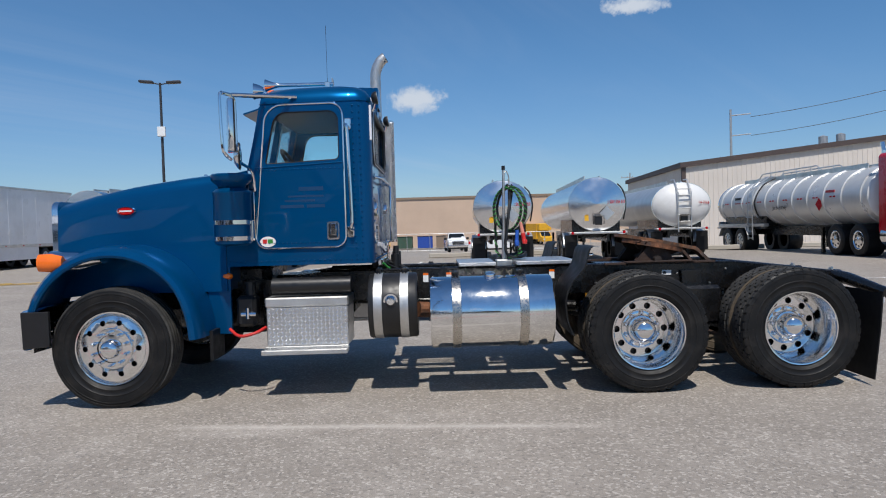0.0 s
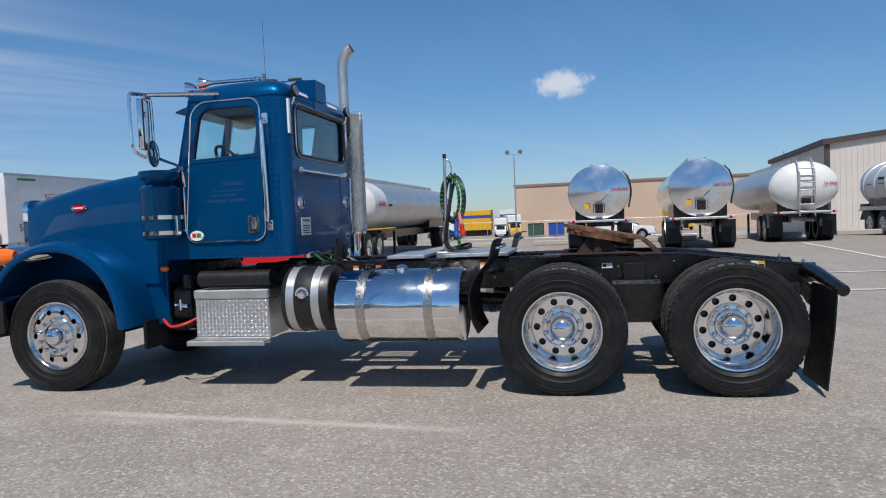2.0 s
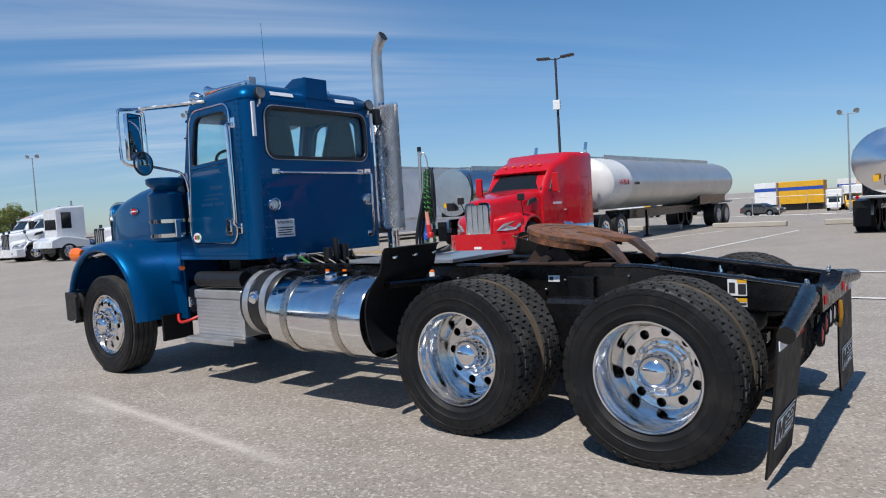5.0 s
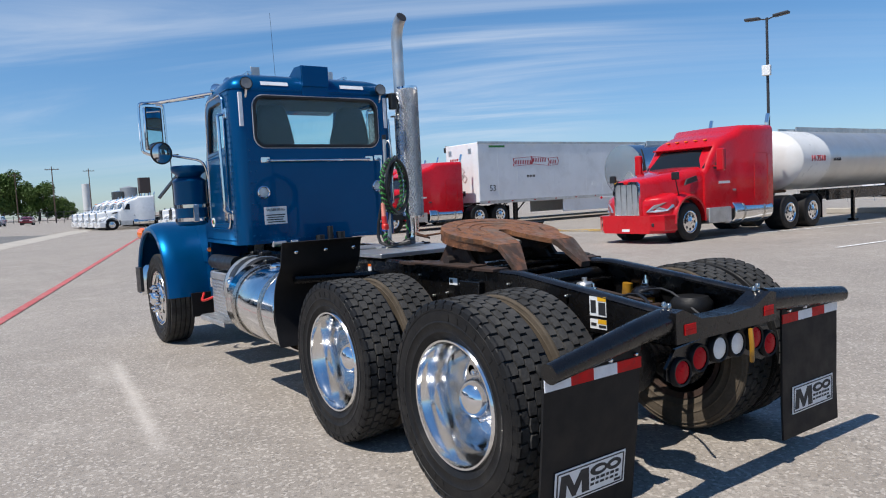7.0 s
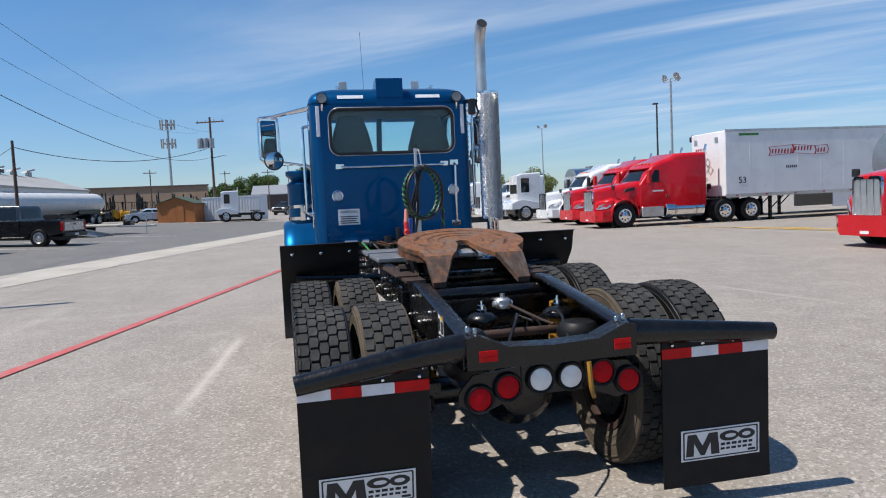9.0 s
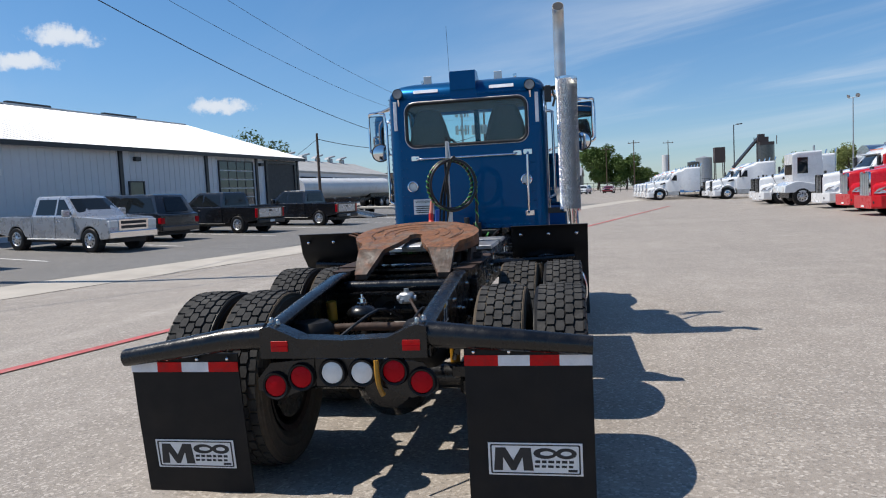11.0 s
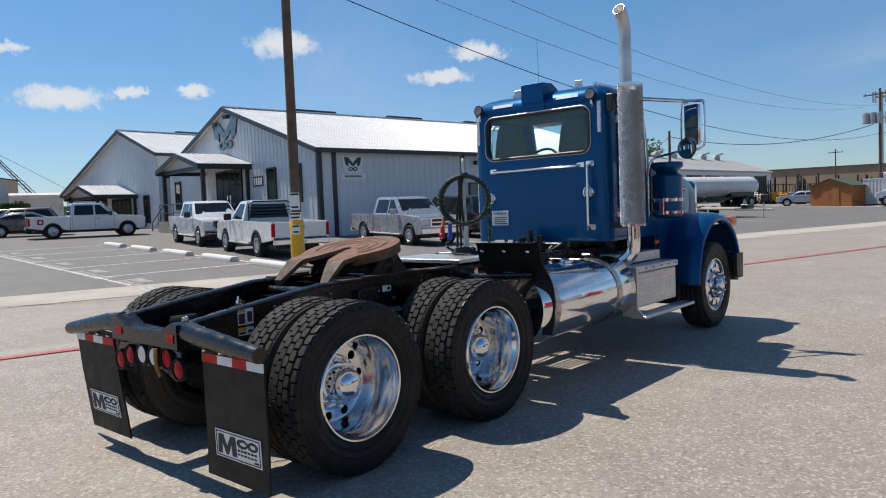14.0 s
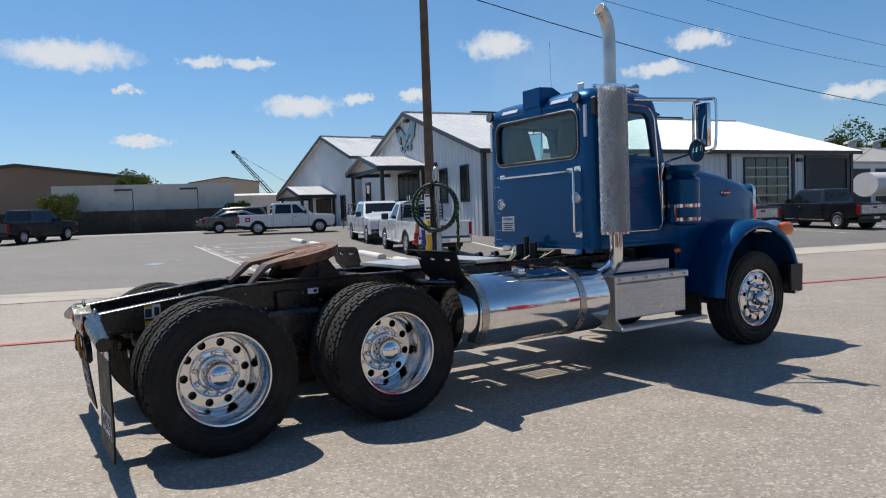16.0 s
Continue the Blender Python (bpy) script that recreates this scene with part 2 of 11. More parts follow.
# ---- materials ----
def mat(name, color, rough=0.5, metal=0.0, vary=0.12, scale=3.0, fine=40.0, bump=0.0, bump_scale=None, coat=0.0,
        dirt=None, dirt_amount=0.3, dirt_scale=1.5, rough_vary=0.1, spec=0.5, random_tint=0.0, coat_rough=0.06, coat_ior=1.5):
    """A surface with variation at two scales, dirt patches and fine relief."""
    m = bpy.data.materials.new(name)
    m.use_nodes = True
    N, L = m.node_tree.nodes, m.node_tree.links
    B = N["Principled BSDF"]
    tc = N.new("ShaderNodeTexCoord")

    def noise_at(s, detail=4.0, rough_=0.55):
        n = N.new("ShaderNodeTexNoise")
        n.inputs["Scale"].default_value, n.inputs["Detail"].default_value, n.inputs["Roughness"].default_value = s, detail, rough_
        L.new(tc.outputs["Object"], n.inputs["Vector"])
        return n.outputs["Fac"]

    def ramp(fac, a, b, lo, hi):
        r = N.new("ShaderNodeMapRange")
        L.new(fac, r.inputs["Value"])
        for k, v in zip(("From Min", "From Max", "To Min", "To Max"), (a, b, lo, hi)):
            r.inputs[k].default_value = v
        return r.outputs[0]

    def mix(fac, a, b, mode="MIX"):
        x = N.new("ShaderNodeMix")
        x.data_type, x.blend_type = "RGBA", mode
        for sock, v in ((x.inputs[0], fac), (x.inputs[6], a), (x.inputs[7], b)):
            if isinstance(v, (int, float)):
                sock.default_value = v
            elif isinstance(v, tuple):
                sock.default_value = (*v, 1)
            else:
                L.new(v, sock)
        return x.outputs[2]

    big, small = noise_at(scale), noise_at(fine, 6.0)
    lo, hi = tuple(c * (1 - vary) for c in color), tuple(min(1, c * (1 + vary)) for c in color)
    col = mix(ramp(big, 0.3, 0.7, 0, 1), lo, hi)
    col = mix(ramp(small, 0.35, 0.65, 0, vary), col, tuple(c * 0.45 for c in color))
    if dirt:
        col = mix(ramp(noise_at(dirt_scale, 8.0, 0.65), 0.5, 0.66, 0, dirt_amount), col, dirt)
    if random_tint:
        oi = N.new("ShaderNodeObjectInfo")
        hv = N.new("ShaderNodeHueSaturation")
        L.new(ramp(oi.outputs["Random"], 0, 1, 1 - random_tint, 1 + random_tint), hv.inputs["Value"])
        L.new(col, hv.inputs["Color"])
        col = hv.outputs["Color"]
    L.new(col, B.inputs["Base Color"])
    L.new(ramp(noise_at(scale * 2.3), 0.3, 0.7, max(0.0, rough - rough_vary), min(1.0, rough + rough_vary)), B.inputs["Roughness"])
    B.inputs["Metallic"].default_value = metal
    B.inputs["Specular IOR Level"].default_value = spec
    if coat:
        B.inputs["Coat Weight"].default_value, B.inputs["Coat Roughness"].default_value, B.inputs["Coat IOR"].default_value = coat, coat_rough, coat_ior
    if bump:
        b = N.new("ShaderNodeBump")
        b.inputs["Strength"].default_value, b.inputs["Distance"].default_value = bump, 0.004
        L.new(noise_at(bump_scale or fine, 5.0), b.inputs["Height"])
        L.new(b.outputs[0], B.inputs["Normal"])
    return m


def glass(name, color=(0.75, 0.85, 0.85), alpha=0.35, rough=0.02):
    """A dark-tinted pane: part clear, part glossy."""
    m = bpy.data.materials.new(name)
    m.use_nodes = True
    N, L = m.node_tree.nodes, m.node_tree.links
    N.remove(N["Principled BSDF"])
    out = N["Material Output"]
    tr, gl, ad, lw = N.new("ShaderNodeBsdfTransparent"), N.new("ShaderNodeBsdfGlossy"), N.new("ShaderNodeMixShader"), N.new("ShaderNodeLayerWeight")
    tr.inputs[0].default_value = (*[c * (1 - alpha) for c in color], 1)
    gl.inputs["Color"].default_value, gl.inputs["Roughness"].default_value = (1, 1, 1, 1), rough
    lw.inputs[0].default_value = 0.5
    pw, fr = N.new("ShaderNodeMath"), N.new("ShaderNodeMath")
    pw.operation, fr.operation = "POWER", "MULTIPLY_ADD"
    L.new(lw.outputs["Facing"], pw.inputs[0])
    pw.inputs[1].default_value, fr.inputs[1].default_value, fr.inputs[2].default_value = 4.5, 0.7, 0.035
    L.new(pw.outputs[0], fr.inputs[0])
    L.new(fr.outputs[0], ad.inputs[0])
    L.new(tr.outputs[0], ad.inputs[1])
    L.new(gl.outputs[0], ad.inputs[2])
    L.new(ad.outputs[0], out.inputs["Surface"])
    return m


M = {}
M["blue"] = mat("blue_metallic_paint", (0.0002, 0.068, 0.190), 0.34, 0.5, 0.04, 2.0, 900.0, coat=0.8, rough_vary=0.03, spec=0.03, coat_rough=0.02, coat_ior=1.26)
M["blue_dark"] = mat("faded_dark_lettering", (0.0005, 0.045, 0.13), 0.5, 0.2, 0.06, 4.0, 100.0)
M["chrome"] = mat("chrome", (0.78, 0.78, 0.79), 0.06, 1.0, 0.04, 6.0, 60.0, rough_vary=0.04)
M["alu"] = mat("polished_aluminium", (0.80, 0.80, 0.80), 0.10, 1.0, 0.05, 5.0, 60.0, rough_vary=0.05, dirt=(0.35, 0.33, 0.3), dirt_amount=0.15, dirt_scale=6)
M["alu_dull"] = mat("dull_aluminium", (0.62, 0.62, 0.61), 0.42, 0.9, 0.12, 5.0, 80.0, bump=0.15, dirt=(0.25, 0.22, 0.19), dirt_amount=0.3)
M["strap"] = mat("stainless_strap", (0.5, 0.47, 0.43), 0.3, 1.0, 0.1, 20.0, 100.0)
M["rubber"] = mat("tyre_rubber", (0.009, 0.009, 0.0095), 0.5, 0.0, 0.25, 6.0, 90.0, bump=0.3, spec=0.25, dirt=(0.035, 0.031, 0.027), dirt_amount=0.4, dirt_scale=5)
M["rubber_dusty"] = mat("dusty_tyre_rubber", (0.105, 0.084, 0.062), 0.9, 0.0, 0.3, 5.0, 60.0, bump=0.3, spec=0.15, dirt=(0.05, 0.042, 0.034), dirt_amount=0.75, dirt_scale=5)
M["tread"] = mat("worn_tread_rubber", (0.045, 0.044, 0.043), 0.85, 0.0, 0.35, 8.0, 70.0, bump=0.7, spec=0.2, dirt=(0.085, 0.08, 0.072), dirt_amount=0.5, dirt_scale=7)
M["flap"] = mat("black_rubber_flap", (0.008, 0.008, 0.009), 0.55, 0.0, 0.2, 4.0, 60.0, spec=0.25, dirt=(0.025, 0.023, 0.021), dirt_amount=0.3)
M["black"] = mat("black_chassis_paint", (0.005, 0.005, 0.0055), 0.26, 0.0, 0.3, 6.0, 70.0, bump=0.25, dirt=(0.035, 0.027, 0.021), dirt_amount=0.14, dirt_scale=5)
M["plastic"] = mat("black_plastic", (0.010, 0.010, 0.011), 0.42, 0.0, 0.2, 8.0, 80.0)
M["rust"] = mat("rusty_steel", (0.185, 0.075, 0.034), 0.62, 0.15, 0.65, 14.0, 70.0, bump=0.8, dirt=(0.05, 0.043, 0.04), dirt_amount=0.95, dirt_scale=5.5)
M["rust_dark"] = mat("dark_rusty_steel", (0.05, 0.026, 0.017), 0.75, 0.1, 0.5, 9.0, 60.0, bump=0.7, dirt=(0.02, 0.017, 0.016), dirt_amount=0.8, dirt_scale=4)
M["wheel_alu"] = mat("polished_wheel_aluminium", (0.80, 0.80, 0.80), 0.13, 1.0, 0.05, 6.0, 90.0, rough_vary=0.05, dirt=(0.4, 0.38, 0.35), dirt_amount=0.15, dirt_scale=9)
M["amber"] = mat("amber_lens", (0.85, 0.16, 0.01), 0.12, 0.0, 0.08, 10, 60, coat=0.5)
M["red_lens"] = mat("red_lens", (0.42, 0.0015, 0.008), 0.32, 0.0, 0.12, 20, 140, bump=0.2, spec=0.12)
M["white_lens"] = mat("white_lens", (0.72, 0.72, 0.7), 0.12, 0.0, 0.1, 20, 140, bump=0.2, coat=0.5)
M["white"] = mat("white_paint", (0.78, 0.78, 0.77), 0.3, 0.0, 0.05, 2.0, 60.0, coat=0.5, dirt=(0.45, 0.42, 0.38), dirt_amount=0.12)
M["tape_white"] = mat("white_reflective_tape", (0.72, 0.74, 0.78), 0.35, 0.0, 0.08, 20, 120)
M["tape_red"] = mat("red_reflective_tape", (0.56, 0.004, 0.006), 0.4, 0.0, 0.15, 20, 120, spec=0.2, dirt=(0.2, 0.03, 0.03), dirt_amount=0.4, dirt_scale=25)
M["sticker"] = mat("white_label", (0.75, 0.75, 0.74), 0.5, 0.0, 0.06, 10, 90)
M["ink"] = mat("black_ink", (0.02, 0.02, 0.022), 0.6, 0.0, 0.1, 10, 90)
M["yellow_worn"] = mat("grimy_yellow_paint", (0.42, 0.2, 0.012), 0.5, 0.0, 0.2, 6, 60, dirt=(0.06, 0.045, 0.03), dirt_amount=0.7, dirt_scale=8)
M["yellow"] = mat("yellow_paint", (0.72, 0.38, 0.015), 0.45, 0.0, 0.1, 4, 60, dirt=(0.2, 0.13, 0.05), dirt_amount=0.25)
M["glass"] = glass("tinted_glass", (0.90, 0.98, 0.975), 0.0)
M["mirror"] = mat("mirror_glass", (0.8, 0.8, 0.8), 0.01, 1.0, 0.0, 5, 50, rough_vary=0.005)
M["headliner"] = mat("grey_headliner_cloth", (0.10, 0.095, 0.09), 0.95, 0.0, 0.1, 10, 200, bump=0.2)
M["seat"] = mat("dark_grey_seat_cloth", (0.035, 0.033, 0.032), 0.9, 0.0, 0.2, 10, 200, bump=0.3)
M["red"] = mat("red_truck_paint", (0.50, 0.006, 0.014), 0.3, 0.0, 0.05, 2.0, 60.0, coat=1.0, coat_ior=1.35, coat_rough=0.03, spec=0.15, dirt=(0.3, 0.1, 0.09), dirt_amount=0.08)
M["green_hose"] = mat("green_hose", (0.035, 0.24, 0.04), 0.5, 0.0, 0.2, 10, 90)
M["red_hose"] = mat("red_plastic", (0.55, 0.02, 0.015), 0.4, 0.0, 0.1, 10, 90)
M["salmon"] = mat("salmon_rubber", (0.62, 0.22, 0.16), 0.6, 0.0, 0.1, 10, 90)
M["blue_hose"] = mat("blue_plastic", (0.02, 0.09, 0.4), 0.4, 0.0, 0.1, 10, 90)
M["silver"] = mat("silver_metallic_paint", (0.42, 0.43, 0.45), 0.3, 0.5, 0.05, 2.0, 400.0, coat=1.0)
M["grey_pole"] = mat("grey_steel_pole", (0.05, 0.05, 0.055), 0.5, 0.4, 0.1, 4, 40)
M["black_car"] = mat("black_car_paint", (0.012, 0.012, 0.014), 0.2, 0.0, 0.1, 2.0, 60.0, coat=0.7, dirt=(0.03, 0.03, 0.03), dirt_amount=0.08)
M["tank_white"] = mat("white_tank_paint", (0.66, 0.66, 0.65), 0.35, 0.0, 0.05, 1.0, 40.0, dirt=(0.4, 0.37, 0.33), dirt_amount=0.2)
M["concrete"] = mat("pale_concrete", (0.42, 0.385, 0.335), 0.9, 0.0, 0.12, 0.8, 60.0, bump=0.4, dirt=(0.26, 0.23, 0.2), dirt_amount=0.35, dirt_scale=0.6)
M["line_white"] = mat("worn_white_line_paint", (0.72, 0.71, 0.69), 0.8, 0.0, 0.12, 3, 30, dirt=(0.25, 0.23, 0.21), dirt_amount=0.4, dirt_scale=5)
M["line_red"] = mat("worn_red_line_paint", (0.46, 0.10, 0.10), 0.8, 0.0, 0.2, 2, 30, dirt=(0.28, 0.22, 0.2), dirt_amount=0.6, dirt_scale=4)
M["line_yellow"] = mat("worn_yellow_line_paint", (0.62, 0.38, 0.06), 0.8, 0.0, 0.15, 2, 30, dirt=(0.25, 0.22, 0.19), dirt_amount=0.5, dirt_scale=4)


def rusty_plate(name, rust=(0.30, 0.135, 0.058), deep=(0.20, 0.085, 0.042), worn=(0.25, 0.215, 0.18), grease=0.53):
    """Weathered turntable steel: orange rust, rubbed grey rings and dark grease."""
    m = bpy.data.materials.new(name)
    m.use_nodes = True
    N, L = m.node_tree.nodes, m.node_tree.links
    B = N["Principled BSDF"]
    co = N.new("ShaderNodeTexCoord").outputs["Object"]

    def noise_at(scale, detail=6.0, rough=0.6, stretch=None):
        n = N.new("ShaderNodeTexNoise")
        n.inputs["Scale"].default_value, n.inputs["Detail"].default_value, n.inputs["Roughness"].default_value = scale, detail, rough
        if stretch:
            mp = N.new("ShaderNodeMapping")
            mp.inputs["Scale"].default_value = stretch
            L.new(co, mp.inputs[0])
            L.new(mp.outputs[0], n.inputs["Vector"])
        else:
            L.new(co, n.inputs["Vector"])
        return n.outputs["Fac"]

    def rng(sock, a, b, lo=0.0, hi=1.0):
        r = N.new("ShaderNodeMapRange")
        L.new(sock, r.inputs["Value"])
        for k, v in zip(("From Min", "From Max", "To Min", "To Max"), (a, b, lo, hi)):
            r.inputs[k].default_value = v
        return r.outputs[0]

    def mix(fac, a, b):
        x = N.new("ShaderNodeMix")
        x.data_type = "RGBA"
        L.new(fac, x.inputs[0])
        for sock, v in ((x.inputs[6], a), (x.inputs[7], b)):
            if isinstance(v, tuple):
                sock.default_value = (*v, 1)
            else:
                L.new(v, sock)
        return x.outputs[2]

    col = mix(rng(noise_at(9.0), 0.35, 0.65), rust, deep)
    col = mix(rng(noise_at(4.0, 8.0, 0.65), 0.5, 0.62, 0, 0.8), col, worn)
    col = mix(rng(noise_at(13.0, 8.0, 0.7, (0.5, 2.2, 1)), grease, grease + 0.1, 0, 0.85), col, (0.055, 0.036, 0.026))
    col = mix(rng(noise_at(60.0), 0.5, 0.7, 0, 0.7), col, (0.075, 0.043, 0.028))
    L.new(col, B.inputs["Base Color"])
    L.new(rng(noise_at(11.0), 0.35, 0.65, 0.38, 0.8), B.inputs["Roughness"])
    B.inputs["Specular IOR Level"].default_value = 0.35
    b = N.new("ShaderNodeBump")
    b.inputs["Strength"].default_value, b.inputs["Distance"].default_value = 0.8, 0.004
    L.new(noise_at(45.0), b.inputs["Height"])
    L.new(b.outputs[0], B.inputs["Normal"])
    return m


M["turntable"] = rusty_plate("weathered_turntable_steel", (0.25, 0.105, 0.043), (0.155, 0.066, 0.033), (0.16, 0.125, 0.095), 0.52)
M["ramp"] = rusty_plate("greasy_ramp_steel", (0.17, 0.07, 0.035), (0.06, 0.05, 0.045), (0.10, 0.095, 0.09), 0.44)


def paving(name, color, light, dark, stain_scale=0.35, scrapes=()):
    """Worn paving: pale aggregate specks, broad stains, faint tracks and fine cracks."""
    m = bpy.data.materials.new(name)
    m.use_nodes = True
    N, L = m.node_tree.nodes, m.node_tree.links
    B = N["Principled BSDF"]
    tc = N.new("ShaderNodeTexCoord")
    co = tc.outputs["Object"]

    def tex(kind, s, **kw):
        n = N.new(kind)
        n.inputs["Scale"].default_value = s
        for k, v in kw.items():
            n.inputs[k].default_value = v
        L.new(co, n.inputs["Vector"])
        return n

    def rng(sock, a, b, lo=0.0, hi=1.0):
        r = N.new("ShaderNodeMapRange")
        L.new(sock, r.inputs["Value"])
        for k, v in zip(("From Min", "From Max", "To Min", "To Max"), (a, b, lo, hi)):
            r.inputs[k].default_value = v
        return r.outputs[0]

    def mix(fac, a, b):
        x = N.new("ShaderNodeMix")
        x.data_type = "RGBA"
        for sock, v in ((x.inputs[0], fac), (x.inputs[6], a), (x.inputs[7], b)):
            if isinstance(v, tuple):
                sock.default_value = (*v, 1)
            else:
                L.new(v, sock)
        return x.outputs[2]

    broad = tex("ShaderNodeTexNoise", stain_scale, Detail=7.0, Roughness=0.6)
    patch = tex("ShaderNodeTexNoise", 1.7, Detail=8.0, Roughness=0.7)
    grain = tex("ShaderNodeTexNoise", 150.0, Detail=5.0, Roughness=0.75)
    stones = tex("ShaderNodeTexVoronoi", 120.0)
    chips = tex("ShaderNodeTexVoronoi", 58.0)
    spots = tex("ShaderNodeTexVoronoi", 0.45, Randomness=1.0)
    specks = tex("ShaderNodeTexVoronoi", 2.6, Randomness=1.0)
    worn = tex("ShaderNodeTexNoise", 0.9, Detail=6.0, Roughness=0.65, Distortion=1.2)
    ragged = tex("ShaderNodeTexNoise", 9.0, Detail=6.0, Roughness=0.7)
    tone = N.new("ShaderNodeSeparateColor")
    L.new(chips.outputs["Color"], tone.inputs[0])
    col = mix(rng(broad.outputs["Fac"], 0.35, 0.65), tuple(c * 0.9 for c in color), tuple(c * 1.1 for c in color))
    col = mix(rng(patch.outputs["Fac"], 0.48, 0.72, 0, 0.3), col, light)
    col = mix(rng(worn.outputs["Fac"], 0.52, 0.72, 0, 0.28), col, tuple(c * 0.74 for c in color))
    col = mix(rng(grain.outputs["Fac"], 0.48, 0.68, 0, 0.75), col, dark)
    col = mix(rng(tone.outputs[0], 0.70, 1.0, 0, 0.6), col, light)
    col = mix(rng(tone.outputs[1], 0.74, 1.0, 0, 0.6), col, dark)
    col = mix(rng(spots.outputs["Distance"], 0.02, 0.15, 0.3, 0), col, dark)
    col = mix(rng(specks.outputs["Distance"], 0.02, 0.035, 0.6, 0), col, dark)
    place = N.new("ShaderNodeSeparateXYZ")
    L.new(co, place.inputs[0])

    def calc(op, a, b):
        n = N.new("ShaderNodeMath")
        n.operation = op
        for sock, v in zip(n.inputs, (a, b)):
            if isinstance(v, (int, float)):
                sock.default_value = v
            else:
                L.new(v, sock)
        return n.outputs[0]

    for x0, y0, x1, y1, w, k in scrapes:
        ln = math.hypot(x1 - x0, y1 - y0)
        ux, uy = (x1 - x0) / ln, (y1 - y0) / ln
        rx, ry = calc("SUBTRACT", place.outputs[0], x0), calc("SUBTRACT", place.outputs[1], y0)
        along = calc("ADD", calc("MULTIPLY", rx, ux), calc("MULTIPLY", ry, uy))
        across = calc("ABSOLUTE", calc("ADD", calc("MULTIPLY", rx, -uy), calc("MULTIPLY", ry, ux)), 0)
        across = calc("ADD", across, calc("MULTIPLY", calc("SUBTRACT", ragged.outputs["Fac"], 0.5), w * 1.6))
        m_ = calc("MULTIPLY", rng(across, 0.0, w, 1, 0), calc("MULTIPLY", rng(along, -0.25, 0.3), rng(along, ln - 0.5, ln + 0.3, 1, 0)))
        col = mix(calc("MULTIPLY", m_, abs(k)), col, light if k > 0 else dark)
    L.new(col, B.inputs["Base Color"])
    B.inputs["Roughness"].default_value = 0.7
    B.inputs["Specular IOR Level"].default_value = 0.4
    b = N.new("ShaderNodeBump")
    b.inputs["Strength"].default_value, b.inputs["Distance"].default_value = 0.5, 0.003
    L.new(stones.outputs["Distance"], b.inputs["Height"])
    L.new(b.outputs[0], B.inputs["Normal"])
    return m


# pale scrapes and dark drips on the paving: from, to, half width, strength (dark when negative)
SCRAPES = [(-2.1, 5.36, 1.05, 5.1, 0.09, 0.55), (-1.66, 5.8, -1.14, 5.63, 0.012, 0.6), (-1.9, 5.2, -1.2, 5.12, 0.16, 0.3), (-4.2, 5.63, -3.98, 5.97, 0.015, 0.5), (1.2, 5.6, 1.5, 5.72, 0.12, -0.35),
           (7.6, 14.5, 9.6, 12.5, 0.2, 0.25), (-3.2, 12.6, -1.2, 12.9, 0.1, 0.3), (4.5, 9.6, 5.4, 10.4, 0.14, -0.25), (-6.0, 2.2, 5.0, 1.6, 0.25, 0.16)]
M["ground"] = paving("worn_lot_paving", (0.286, 0.252, 0.216), (0.56, 0.51, 0.455), (0.13, 0.117, 0.105), scrapes=SCRAPES)
M["asphalt"] = paving("car_park_asphalt", (0.155, 0.148, 0.138), (0.28, 0.268, 0.25), (0.075, 0.072, 0.07))

# ---- the lot: level by the truck, rising gently beyond the gutter on the south side, falling to the rental yard on the north ----
LOT = radians(-14.4)
LC, LS = math.cos(LOT), math.sin(LOT)


def lot(a, b, up=0.0):
    """A point of the ground in the lot's own axes: a along the gutter, b across it."""
    return Vector((LC * a - LS * b, LS * a + LC * b, 0.029 * min(35, max(0.0, -3.2 - b)) - 1.4 * min(1.0, max(0.0, (b - 35) / 45)) + up))


def ground_at(x, y):
    """The ground's height at a point of the plan."""
    return lot(LC * x + LS * y, LC * y - LS * x).z


def lot_pose(a, b, turn=0.0, up=0.0):
    p = lot(a, b, up)
    lean = math.degrees(math.atan(0.029)) if -38.2 < b < -3.2 else 0.0
    return Matrix.Translation(p) @ pose(0, 0, 0, 0, 0, -14.4) @ pose(0, 0, 0, -lean, 0, 0) @ pose(0, 0, 0, 0, 0, turn)


def sheet(corners, up):
    return faces([lot(a, b, up) for a, b in corners], [tuple(range(len(corners)))])


rows_b = [-2500, -200, -38.2, -3.2, 35, 80, 2500]
cols_a = [-2500, -200, -60, -20, 20, 60, 200, 2500]
gv = [lot(a, b) for b in rows_b for a in cols_a]
gw = len(cols_a)
gp = [(j * gw + i, j * gw + i + 1, (j + 1) * gw + i + 1, (j + 1) * gw + i) for j in range(len(rows_b) - 1) for i in range(gw - 1)]
tagged(part("ground", faces(gv, gp), M["ground"]), "worn grey concrete-like lot paving with stains and stones", "ground", kind="structure")
tagged(part("car_park", sheet([(-62, -38), (20, -38), (20, -5.2), (-62, -5.2)], 0.004), M["asphalt"]), "dark asphalt of the car park in front of the offices", "asphalt", kind="structure")
tagged(part("gutter", sheet([(-75, -5.2), (60, -5.2), (60, -3.35), (-75, -3.35)], 0.008), M["concrete"]), "pale concrete drainage strip across the lot", "gutter", kind="structure")


